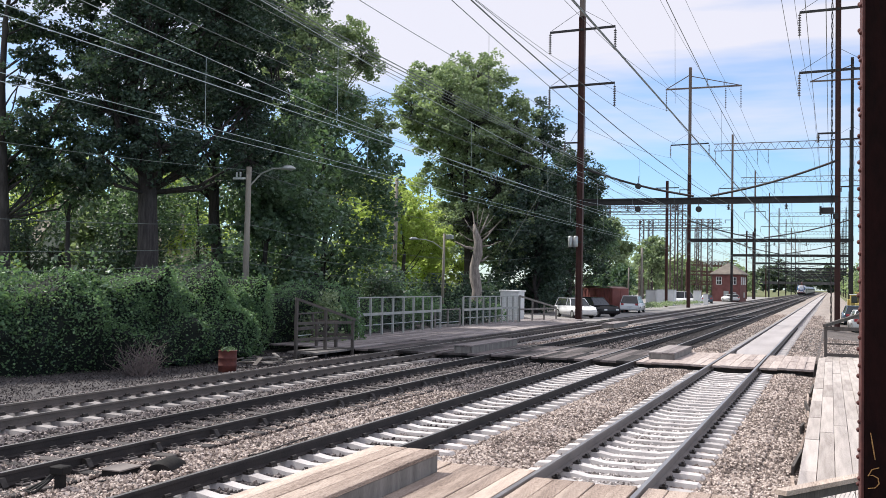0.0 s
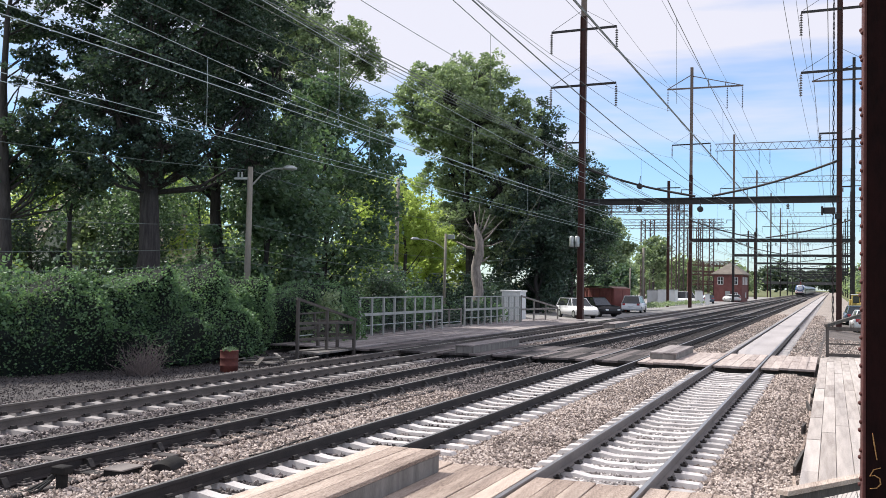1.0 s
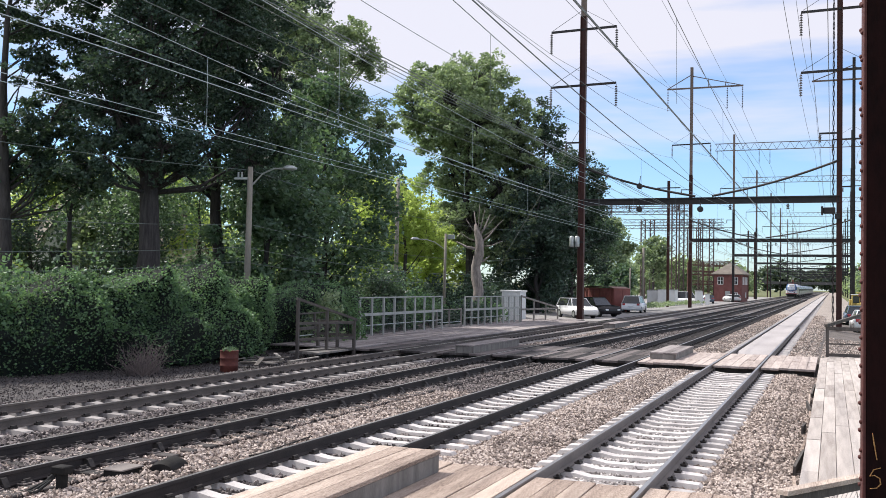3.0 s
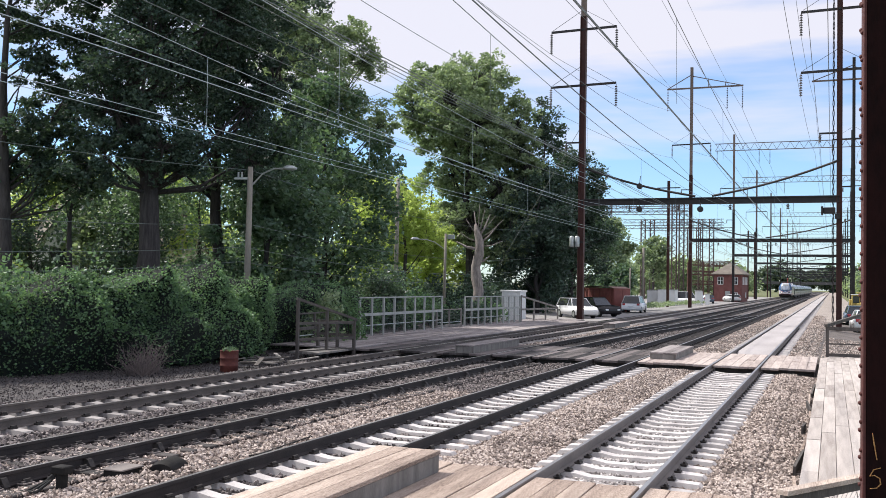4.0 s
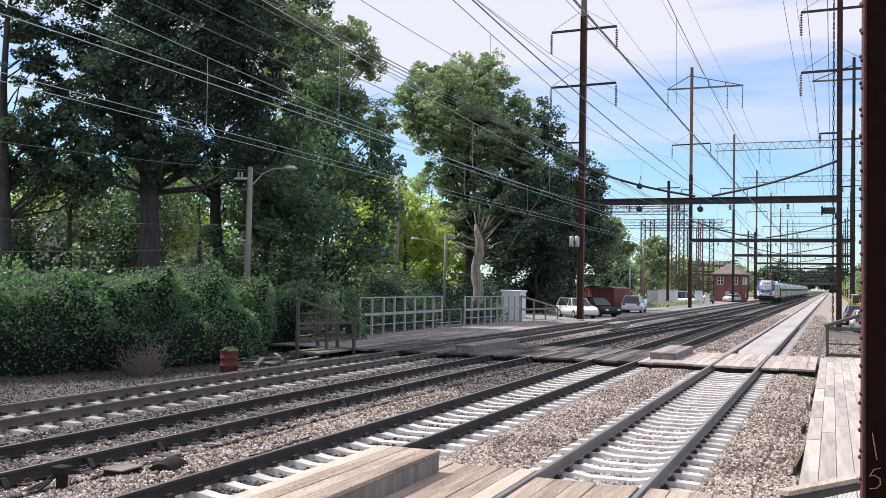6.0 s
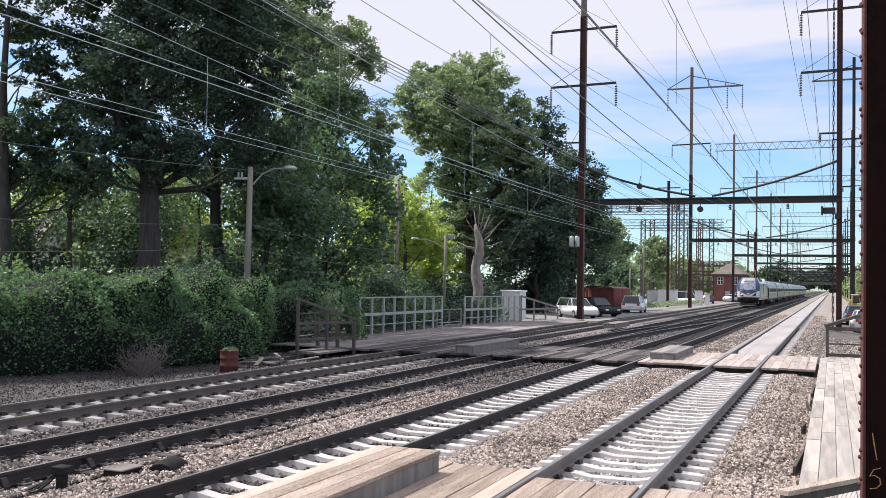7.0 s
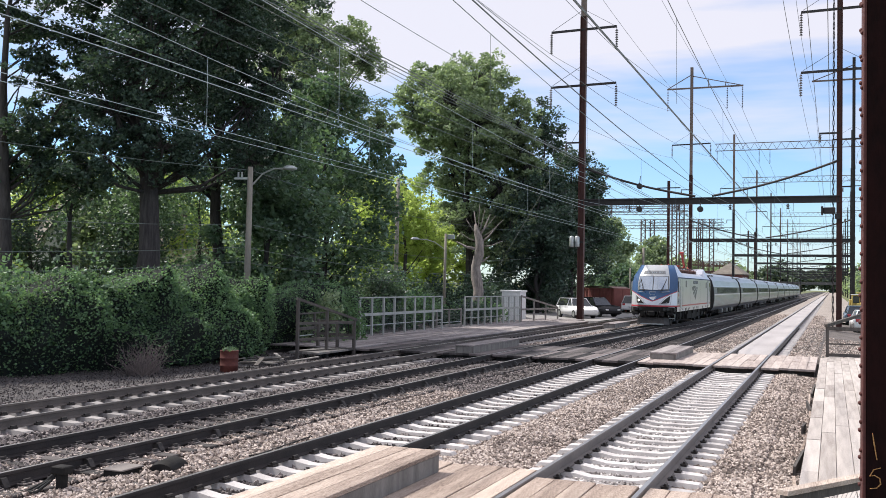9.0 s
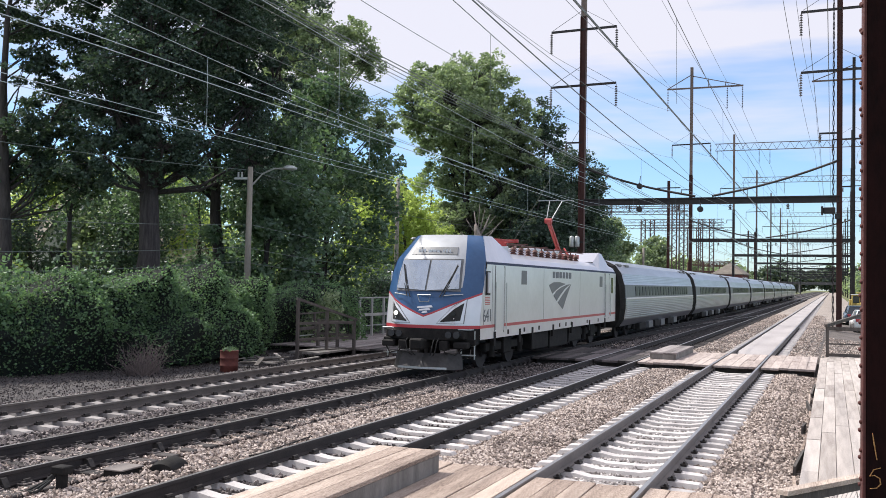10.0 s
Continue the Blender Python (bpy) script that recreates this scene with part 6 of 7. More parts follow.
for k in range(13):
    sc = thing("scrap_board", "broken grey board lying on the ground", "board", "scrap boards", (-17.6 + rs2.uniform(-0.5, 0.6), 26.6 + rs2.uniform(0, 3.6), -0.22 + rs2.uniform(0, 0.14)), rs2.uniform(0, 180))
    bm = bmesh.new()
    ln = rs2.uniform(0.35, 0.95)
    beam(bm, (-ln, 0, rs2.uniform(-0.04, 0.02)), (ln, 0, rs2.uniform(0.0, 0.16)), 0.14, 0.035)
    part("board", bm, M_WOOD_GREY if k % 3 else M_WOOD_DARK, sc)

for k in range(9):
    sc = thing("broken_edge_board", "splintered tan board end at the edge of the deck", "board", "broken edge boards", (-0.47 + rs2.uniform(-0.05, 0.04), 12.5 + 1.9 * k + rs2.uniform(-0.4, 0.4), -0.2), 90 + rs2.uniform(-7, 7))
    bm = bmesh.new()
    ln = rs2.uniform(0.3, 0.9)
    beam(bm, (-ln, 0, rs2.uniform(-0.03, 0.05)), (ln, 0, rs2.uniform(0.02, 0.12)), 0.04, 0.15)
    part("board", bm, M_DECK_TAN if k % 2 else M_WOOD_DARK, sc)
# junction post, boxes and cables beside the wooden-tie track
jp = thing("junction_post", "dark steel cable post beside the rail", "post", at=(-9.22, 9.9, -0.24))
bm = bmesh.new()
box(bm, -0.05, 0.05, -0.06, 0.06, 0, 0.33, 0.008)
box(bm, -0.11, 0.11, -0.09, 0.09, 0.25, 0.35, 0.012)
part("housing", bm, M_UNDER, jp)
for k in range(3):
    bm = bmesh.new()
    pts = [(-0.06, -0.02 * k, 0.28), (-0.11 - 0.03 * k, -0.08, 0.16), (-0.2 - 0.08 * k, -0.22, 0.04), (-0.38 - 0.09 * k, -0.5, 0.02), (-0.62, -0.75 - 0.07 * k, 0.03), (-0.8, -0.55, 0.02), (-0.6 + 0.05 * k, -0.3, 0.03)]
    tube(bm, pts, 0.019, 6)
    part("cable", bm, M_BLACK, jp)
jb = thing("track_box", "flat grey steel box between the tracks", "box", at=(-9.25, 11.1, -0.24))
bm = bmesh.new()
box(bm, -0.16, 0.16, -0.22, 0.22, 0, 0.11, 0.01)
part("case", bm, M_UNDER, jb)
bm = bmesh.new()
box(bm, -0.18, 0.18, -0.24, 0.24, 0.112, 0.135, 0.006)
part("lid", bm, M_RAIL_LIGHT, jb, "pale grey lid")
mo = thing("switch_motor", "rounded dark grey track motor cover", "motor", at=(-8.85, 11.6, -0.24), turn=12)
bm = bmesh.new()
loft(bm, [[(0.19 * math.cos(a * math.pi / 10), y, 0.04 + 0.17 * sc * math.sin(a * math.pi / 10)) for a in range(11)] for y, sc in ((-0.26, 0.75), (-0.2, 1), (0.18, 1), (0.26, 0.8))])
bm.faces.new([bm.verts.new((0.19 * math.cos(a * math.pi / 10), -0.262, 0.04 + 0.128 * math.sin(a * math.pi / 10))) for a in range(11)])
part("cover", bm, M_UNDER, mo, smooth=True)
bm = bmesh.new()
tube(bm, [(0.1, 0.3, 0.03), (0.3, 0.9, 0.02), (0.2, 1.8, 0.03), (0.5, 3.0, 0.02), (0.4, 4.5, 0.03)], 0.014, 6)
part("cable", bm, M_BLACK, mo)
cb = thing("ground_cable", "black cable snaking over the ballast", "cable", at=(-9.2, 9.9, -0.2))
bm = bmesh.new()
tube(bm, [(0.06, 0, 0.0), (0.1, 0.6, 0.01), (0.35, 1.3, 0.0), (0.5, 2.2, 0.01), (0.8, 3.4, 0.0), (0.7, 5.2, 0.02)], 0.014, 6)
part("cable", bm, M_BLACK, cb)
# tie plates under the rails of the wooden-tie track
tp = thing("tie_plates", "worn grey steel tie plates on the wooden ties", "tie plate", kind="structure")
bm = bmesh.new()
box(bm, -0.19, 0.19, -0.10, 0.10, -0.187, -0.166, 0.004)
for px, py in ((-0.14, -0.06), (-0.14, 0.06), (0.14, -0.06), (0.14, 0.06)):
    box(bm, px - 0.018, px + 0.018, py - 0.018, py + 0.018, -0.166, -0.145)
plate_one = part("tie_plate", bm, M_RAIL_LIGHT, tp)
for k in range(44):
    for sx in (-0.7525, 0.7525):
        ob = plate_one if k == 0 and sx < 0 else plate_one.copy()
        if ob is not plate_one:
            scene.collection.objects.link(ob)
        ob.matrix_basis = pose(TRACKS[2] + sx, 5.26 + 0.52 * (k + 4), 0.0)
# rail braces along the wooden-tie track
rb = thing("rail_braces", "dark steel rail braces on the wooden-tie track", "rail brace", kind="structure")
for k in range(16):
    bm = bmesh.new()
    y = 9.6 + 1.56 * k
    x = TRACKS[2] + 0.7525
    loft(bm, [[(x + 0.03, y + e, -0.05), (x + 0.09, y + e, -0.06), (x + 0.16, y + e, -0.17), (x + 0.02, y + e, -0.17)] for e in (-0.05, 0.05)], close=True)
    part("brace", bm, M_CLIP, rb)
# crossover between the two middle tracks
xo = thing("crossover_track", "diverging rails linking the two middle tracks", "track", kind="structure")
for s in (-0.7525, 0.7525):
    bm = bmesh.new()
    path = []
    for k in range(25):
        u = k / 24
        w = u * u * (3 - 2 * u)
        path.append((TRACKS[2] + (TRACKS[1] - TRACKS[2]) * w + s, 42 + 66 * u))
    rail_mesh(bm, path)
    ob = part("rail", bm, [M_RAIL, M_RAIL_TOP], xo)
    ob.location.z = -0.004


# ---- poles, lamps, dead trunk ----
def wood_pole(x, y, h, r, label):
    p = thing("utility_pole", label, "pole", "utility poles", (x, y, ground_z(x, y) - 0.05))
    bm = bmesh.new()
    tube(bm, [(0, 0, 0), (0.03, 0, h * 0.5), (0.06, 0, h)], [r, r * 0.88, r * 0.75], 12)
    part("pole", bm, M_POLE_WOOD, p, smooth=True)
    return p


def lamp_arm(p, base, tip, label="cobra-head street lamp arm"):
    bm = bmesh.new()
    b, t = Vector(base), Vector(tip)
    tube(bm, [b, b.lerp(t, 0.35) + Vector((0, 0, (t.z - b.z) * 0.35)), b.lerp(t, 0.7) + Vector((0, 0, (t.z - b.z) * 0.28)), t], 0.04, 6)
    arm = part("lamp_arm", bm, M_GALV, p, label)
    d = (t - b)
    d.z = 0
    d.normalize()
    bm = bmesh.new()
    tube(bm, [t - d * 0.05, t + d * 0.12 + Vector((0, 0, 0.05)), t + d * 0.4 + Vector((0, 0, 0.03)), t + d * 0.62], [0.06, 0.12, 0.13, 0.05], 8)
    part("lamp_head", bm, M_GALV, arm, "pale grey lamp head", smooth=True)


p1 = wood_pole(-26.0, 39.6, 8.3, 0.17, "tall weathered wooden utility pole with street lamp")
lamp_arm(p1, (0.1, 0, 7.35), (1.55, 0.6, 8.25))
bm = bmesh.new()
beam(bm, (-0.75, -0.1, 7.75), (-0.1, 0, 7.75), 0.08, 0.1)
bar(bm, (-0.55, -0.1, 7.8), (-0.55, -0.1, 8.05), 0.05, n=8)
bar(bm, (-0.35, -0.1, 7.8), (-0.35, -0.1, 8.05), 0.05, n=8)
part("bracket", bm, M_GALV, p1)
p2 = wood_pole(-30.0, 75.1, 6.6, 0.13, "slim wooden pole with lamp arm and floodlight")
lamp_arm(p2, (-0.05, 0, 5.3), (-2.0, -1.0, 6.1))
bm = bmesh.new()
box(bm, 0.25, 0.85, -0.1, 0.15, 6.15, 6.5, 0.02)
part("floodlight", bm, M_GALV, p2, "square floodlight")
wood_pole(-34.0, 74.1, 11.2, 0.2, "old dark wooden pole among trees")
wood_pole(-20.9, 84.0, 8.0, 0.08, "thin grey steel pole by the cars")
wood_pole(-20.6, 114.2, 7.4, 0.17, "leaning bare wooden pole at the lot")
wood_pole(-21.6, 111.5, 5.0, 0.10, "short grey post at the lot")
dead = thing("dead_trunk", "broken bare dead tree trunk, pale and split", "tree trunk", at=(-26.0, 72.1, ground_z(-26.0, 72.1) - 0.05))
bm = bmesh.new()
tube(bm, [(0, 0, 0), (0.08, 0, 1.2), (0.12, 0, 2.4), (-0.12, 0.1, 3.4), (-0.2, 0.1, 4.2), (0.12, 0, 5.2), (0.14, 0, 6.2), (-0.1, 0, 7.0), (-0.22, 0, 7.6)], [0.56, 0.45, 0.40, 0.44, 0.36, 0.40, 0.33, 0.24, 0.08], 11)
part("trunk", bm, M_BARK_PALE, dead, smooth=True)
for a, b, r in (((0, 0, 5.6), (-1.6, -0.7, 6.2), 0.14), ((0, 0, 6.4), (0.9, 0.3, 8.4), 0.1), ((0, 0, 6.8), (-0.4, 0.1, 8.6), 0.1), ((0.1, 0, 6.0), (1.5, 0.6, 7.6), 0.08), ((0.1, 0, 7.0), (0.5, 0.2, 8.9), 0.06), ((0, 0, 4.6), (0.9, 0.35, 5.1), 0.12), ((0.1, 0, 6.6), (-0.9, -0.4, 8.0), 0.05), ((0.1, 0, 6.9), (1.3, 0.5, 8.3), 0.05), ((0, 0, 7.1), (0.1, 0, 9.2), 0.05), ((0.1, 0, 5.8), (1.9, 0.7, 6.3), 0.06), ((0, 0, 6.2), (-1.3, -0.5, 6.9), 0.05), ((0.1, 0, 6.4), (1.9, 0.7, 8.0), 0.04)):
    m = Vector(a).lerp(Vector(b), 0.5) + Vector((0, 0, -0.15))
    bm = bmesh.new()
    tube(bm, [a, m, b], [r, r * 0.7, r * 0.25], 6)
    part("limb", bm, M_BARK_PALE, dead, smooth=True)

# street wires behind the hedge
for x, z, y0, y1 in ((-26.0, 5.2, -10, 90), (-26.2, 4.1, -10, 90), (-26.0, 7.8, -10, 90), (-26.3, 3.4, -10, 90)):
    w = thing("street_wire", "thin black wire along the street poles", "wire", "street wires")
    for a, b in ((y0, 39.6), (39.6, y1)):
        bm = bmesh.new()
        strand(bm, x, a, b, z, 0.9, 0.014)
        part("span", bm, M_WIRE, w)


# ---- vehicles ----
def car(name, x, y, turn, paint, label, length=4.7, width=1.9, height=1.75, hood=0.95, z=None):
    """A car: shaped body, cabin with glass, wheels, lamps. It faces local +y."""
    c = thing(name, label, "car", "parked cars", (x, y, ground_z(x, y) if z is None else z), turn)
    L, Wd, H = length / 2, width / 2, height
    bm = bmesh.new()
    prof = [(-L, 0.42), (-L, 0.95), (-L + 0.08, 1.02), (L - hood - 0.3, 1.05), (L - 0.25, 0.92), (L, 0.72), (L, 0.36)]
    loft(bm, [[(xx, yy, zz) for yy, zz in prof + [(L - 0.3, 0.26), (-L + 0.25, 0.28)]] for xx in (-Wd, Wd)], close=True)
    for xx in (-Wd, Wd):
        bm.faces.new([bm.verts.new((xx, yy, zz)) for yy, zz in prof + [(L - 0.3, 0.26), (-L + 0.25, 0.28)]])
    bmesh.ops.remove_doubles(bm, verts=bm.verts, dist=0.0005)
    bmesh.ops.bevel(bm, geom=list(bm.edges), offset=0.05, segments=2, affect="EDGES")
    part("body", bm, paint, c, smooth=True)
    bm = bmesh.new()
    low = [(-L + 0.06, 1.0), (L - hood - 0.25, 1.03)]
    top = [(-L + 0.35, H - 0.04), (L - hood - 0.95, H - 0.04)]
    w0, w1 = Wd - 0.06, Wd - 0.26
    loft(bm, [[(-w0, low[0][0], 1.0), (w0, low[0][0], 1.0), (w0, low[1][0], 1.03), (-w0, low[1][0], 1.03)], [(-w1, top[0][0], H - 0.05), (w1, top[0][0], H - 0.05), (w1, top[1][0], H - 0.05), (-w1, top[1][0], H - 0.05)]], close=True)
    part("glasshouse", bm, M_GLASS_DARK, c, "dark tinted glass")
    bm = bmesh.new()
    box(bm, -w1 - 0.02, w1 + 0.02, top[0][0] - 0.03, top[1][0] + 0.03, H - 0.055, H, 0.015)
    part("roof", bm, paint, c)
    for sx in (-1, 1):
        for yy in (low[0][0] + 0.05, 0.1, low[1][0] - 0.05):
            bm = bmesh.new()
            ty = top[0][0] if yy < -1 else (top[1][0] if yy > 1 else yy)
            beam(bm, (sx * w0, yy, 1.0), (sx * w1, ty, H - 0.05), 0.07, 0.05)
            part("pillar", bm, paint, c)
    for sx in (-1, 1):
        for yy in (-L + 0.85, L - 0.85):
            bm = bmesh.new()
            bar(bm, (sx * (Wd - 0.2), yy, 0.35), (sx * (Wd + 0.01), yy, 0.35), 0.35, n=20)
            wheel = part("wheel", bm, M_BLACK, c)
            bm = bmesh.new()
            bar(bm, (sx * (Wd + 0.008), yy, 0.35), (sx * (Wd + 0.025), yy, 0.35), 0.22, n=14)
            part("rim", bm, M_GALV, wheel)
        bm = bmesh.new()
        box(bm, sx * (Wd - 0.25) - 0.14, sx * (Wd - 0.25) + 0.14, -L - 0.02, -L + 0.05, 0.8, 1.0, 0.01)
        part("tail_lamp", bm, M_RED, c)
        bm = bmesh.new()
        box(bm, sx * (Wd - 0.3) - 0.17, sx * (Wd - 0.3) + 0.17, L - 0.06, L + 0.015, 0.6, 0.74, 0.01)
        part("headlamp", bm, M_WHITE, c)
    bm = bmesh.new()
    box(bm, -0.3, 0.3, -L - 0.018, -L + 0.01, 0.62, 0.76)
    part("plate", bm, M_WHITE, c)
    return c


car("suv", -19.7, 104.5, 2, M_CAR_WHITE, "white sport utility car parked on the pale lot", 4.8, 2.0, 1.8)
car("suv", -20.2, 88.0, -125, M_CAR_BLACK, "black sport utility car in the shade", 4.8, 2.0, 1.75)
car("car", -20.7, 83.0, -142, M_CAR_WHITE, "white car with dark windows beside the pole", 4.8, 1.9, 1.7)
car("car", -23.0, 170.0, -95, M_CAR_WHITE, "white pickup parked by the substation", 5.2, 2.0, 1.8)
car("van", -22.0, 160.0, -80, M_CAR_WHITE, "white van parked by the substation", 5.4, 2.0, 2.1, 0.7)
car("car", -18.9, 205.0, 30, M_CAR_WHITE, "white car parked beside the brick building", 4.6, 1.9, 1.5)
car("car", -20.5, 178.0, 10, M_CAR_BLUE, "dark blue car parked beyond the boxes", 4.6, 1.9, 1.5)
car("suv", 1.95, 92.0, 3, M_CAR_BLUE, "blue-grey car parked beyond the deck railing", 4.7, 1.9, 1.7, z=-0.5)
car("pickup", 2.3, 78.0, 3, M_CAR_WHITE, "white pickup truck beyond the deck railing", 5.0, 1.9, 1.6, z=-0.5)

# yellow track machine
M_MACHINE = mat("worn_machine_yellow", ((0.30, 0.22, 0.05), (0.62, 0.50, 0.16)), 1.6, 0.55, bump=0.2, fine=9)
mc = thing("track_machine", "yellow track maintenance machine parked beyond the deck", "machine", at=(3.0, 122.0, -0.45))
for nm, b, m in (("chassis", (-1.3, 1.3, -3, 3, 0.5, 1.0), M_UNDER), ("cab", (-0.9, 0.75, -1.6, 0.6, 1.0, 2.45), M_MACHINE), ("hood", (-1.15, 1.15, 0.6, 3, 1.0, 1.9), M_MACHINE), ("roof", (-1.0, 0.85, -1.75, 0.7, 2.45, 2.53), M_LOCO_WHITE),
                 ("front_window", (-0.78, -0.12, -1.66, -1.58, 1.55, 2.32), M_GLASS_DARK), ("front_window", (-0.04, 0.62, -1.66, -1.58, 1.55, 2.32), M_GLASS_DARK), ("tool_box", (0.8, 1.25, -1.4, 0.3, 1.0, 1.6), M_UNDER), ("platform", (-1.3, 1.3, -3.1, -1.7, 0.86, 1.0), M_MACHINE), ("guard_rail", (-1.28, -1.22, -3.05, -1.7, 1.0, 1.75), M_GALV), ("guard_rail", (1.22, 1.28, -3.05, -1.7, 1.0, 1.75), M_GALV), ("boom_base", (-0.4, 0.3, -2.9, -2.0, 1.0, 1.5), M_MACHINE)):
    bm = bmesh.new()
    box(bm, *b, 0.04)
    part(nm, bm, m, mc)
for sx in (-1, 1):
    for yy in (-2, 2):
        bm = bmesh.new()
        bar(bm, (sx * 0.9, yy, 0.5), (sx * 1.25, yy, 0.5), 0.5, n=16)
        part("wheel", bm, M_BLACK, mc)
bm = bmesh.new()
tube(bm, [(0, -2.2, 1.45), (0.6, -2.4, 2.5), (-0.4, -3.2, 2.75)], 0.1, 6)
part("boom", bm, M_MACHINE, mc)

# ---- container, shed, boxes ----
ct = thing("shipping_container", "oxide-red corrugated steel container on the lot", "container", at=(-23.4, 107.0, -0.27), turn=-33)
bm = bmesh.new()
prof = []
n = 44
for k in range(n + 1):
    prof.append((-2.5 + 5.0 * k / n, 0.0 if (k // 2) % 2 else 0.05))
loft(bm, [[(x, -1.25 + d, z) for x, d in prof] for z in (0.12, 2.45)])
loft(bm, [[(x, 1.25 - d, z) for x, d in prof] for z in (0.12, 2.45)])
box(bm, -2.52, -2.48, -1.25, 1.25, 0.1, 2.5)
box(bm, 2.48, 2.52, -1.25, 1.25, 0.1, 2.5)
box(bm, -2.55, 2.55, -1.28, 1.28, 0.0, 0.12)
box(bm, -2.55, 2.55, -1.28, 1.28, 2.45, 2.55)
part("shell", bm, M_CONT, ct)
for x in (-2.53, 2.53):
    for y in (-0.62, 0.62):
        bm = bmesh.new()
        box(bm, x - 0.03, x + 0.03, y - 0.58, y + 0.58, 0.16, 2.4, 0.01)
        part("door", bm, M_CONT, ct)
bm = bmesh.new()
loft(bm, [[(x, y, z) for x, z in ((-2.55, 2.56), (-1.6, 2.75), (1.6, 2.75), (2.55, 2.56))] for y in (-1.25, 1.25)])
part("roof_tarp", bm, mat("pale_tarp", ((0.28, 0.17, 0.15), (0.40, 0.27, 0.24)), 1, 0.9), ct, "faded pinkish roof cover")
sh = thing("white_shed", "small white panelled shed behind the fence", "shed", at=(-21.9, 68.8, -0.32))
bm = bmesh.new()
box(bm, -0.72, 0.72, -0.7, 0.7, 0, 2.3, 0.02)
part("shell", bm, M_WHITE, sh)
bm = bmesh.new()
box(bm, -0.8, 0.8, -0.78, 0.78, 2.3, 2.42, 0.02)
part("roof", bm, M_WHITE, sh)
for k in range(6):
    bm = bmesh.new()
    box(bm, -0.7 + k * 0.27, -0.66 + k * 0.27, -0.725, -0.695, 0.05, 2.25)
    part("batten", bm, M_WHITE, sh)
for x, y, w, h, lab in ((-23.2, 150.0, 2.6, 2.3, "pale cabin by the substation"), (-25.4, 152.0, 2.2, 2.2, "pale cabin by the substation"), (-19.6, 158.0, 1.1, 2.2, "white cabinet by the substation"), (-18.9, 163.0, 0.7, 1.7, "white cabinet by the substation")):
    u = thing("equipment_cabin", "pale grey metal " + lab, "cabin", "cabins at the substation", (x, y, -0.27))
    bm = bmesh.new()
    box(bm, -w / 2, w / 2, -w / 2, w / 2, 0, h, 0.02)
    part("shell", bm, M_WHITE, u)
    bm = bmesh.new()
    box(bm, -w / 2 - 0.06, w / 2 + 0.06, -w / 2 - 0.06, w / 2 + 0.06, h, h + 0.1, 0.02)
    part("roof", bm, M_GALV, u)
    bm = bmesh.new()
    box(bm, -0.3, 0.3, -w / 2 - 0.03, -w / 2 - 0.003, 0.1, h * 0.85, 0.01)
    part("door", bm, M_WHITE, u)


# ---- brick signal building ----
bd = thing("brick_building", "two-storey red brick signal building with hipped roof", "building", at=(-19.6, 210.5, -0.3), turn=-4)
bw, bdp, bh = 2.75, 4.0, 5.6
for a, b in (((-bw, -bdp, -bw + 0.3, bdp), 0), ((bw - 0.3, -bdp, bw, bdp), 0), ((-bw + 0.3, -bdp, bw - 0.3, -bdp + 0.3), 1), ((-bw + 0.3, bdp - 0.3, bw - 0.3, bdp), 1)):
    bm = bmesh.new()
    box(bm, a[0], a[2], a[1], a[3], 0, bh)
    part("wall", bm, M_BRICK, bd)
bm = bmesh.new()
e = 0.55
loft(bm, [[(-bw - e, -bdp - e, bh - 0.05), (bw + e, -bdp - e, bh - 0.05), (bw + e, bdp + e, bh - 0.05), (-bw - e, bdp + e, bh - 0.05)],
          [(-bw - e, -bdp - e, bh + 0.12), (bw + e, -bdp - e, bh + 0.12), (bw + e, bdp + e, bh + 0.12), (-bw - e, bdp + e, bh + 0.12)],
          [(-0.1, -1.2, bh + 2.4), (0.1, -1.2, bh + 2.4), (0.1, 1.2, bh + 2.4), (-0.1, 1.2, bh + 2.4)]], close=True)
bm.faces.new([bm.verts.new(p) for p in ((-bw - e, -bdp - e, bh - 0.05), (bw + e, -bdp - e, bh - 0.05), (bw + e, bdp + e, bh - 0.05), (-bw - e, bdp + e, bh - 0.05))])
bm.faces.new([bm.verts.new(p) for p in ((-0.1, -1.2, bh + 2.4), (0.1, -1.2, bh + 2.4), (0.1, 1.2, bh + 2.4), (-0.1, 1.2, bh + 2.4))])
part("roof", bm, M_ROOF, bd, "brown shingled hipped roof")
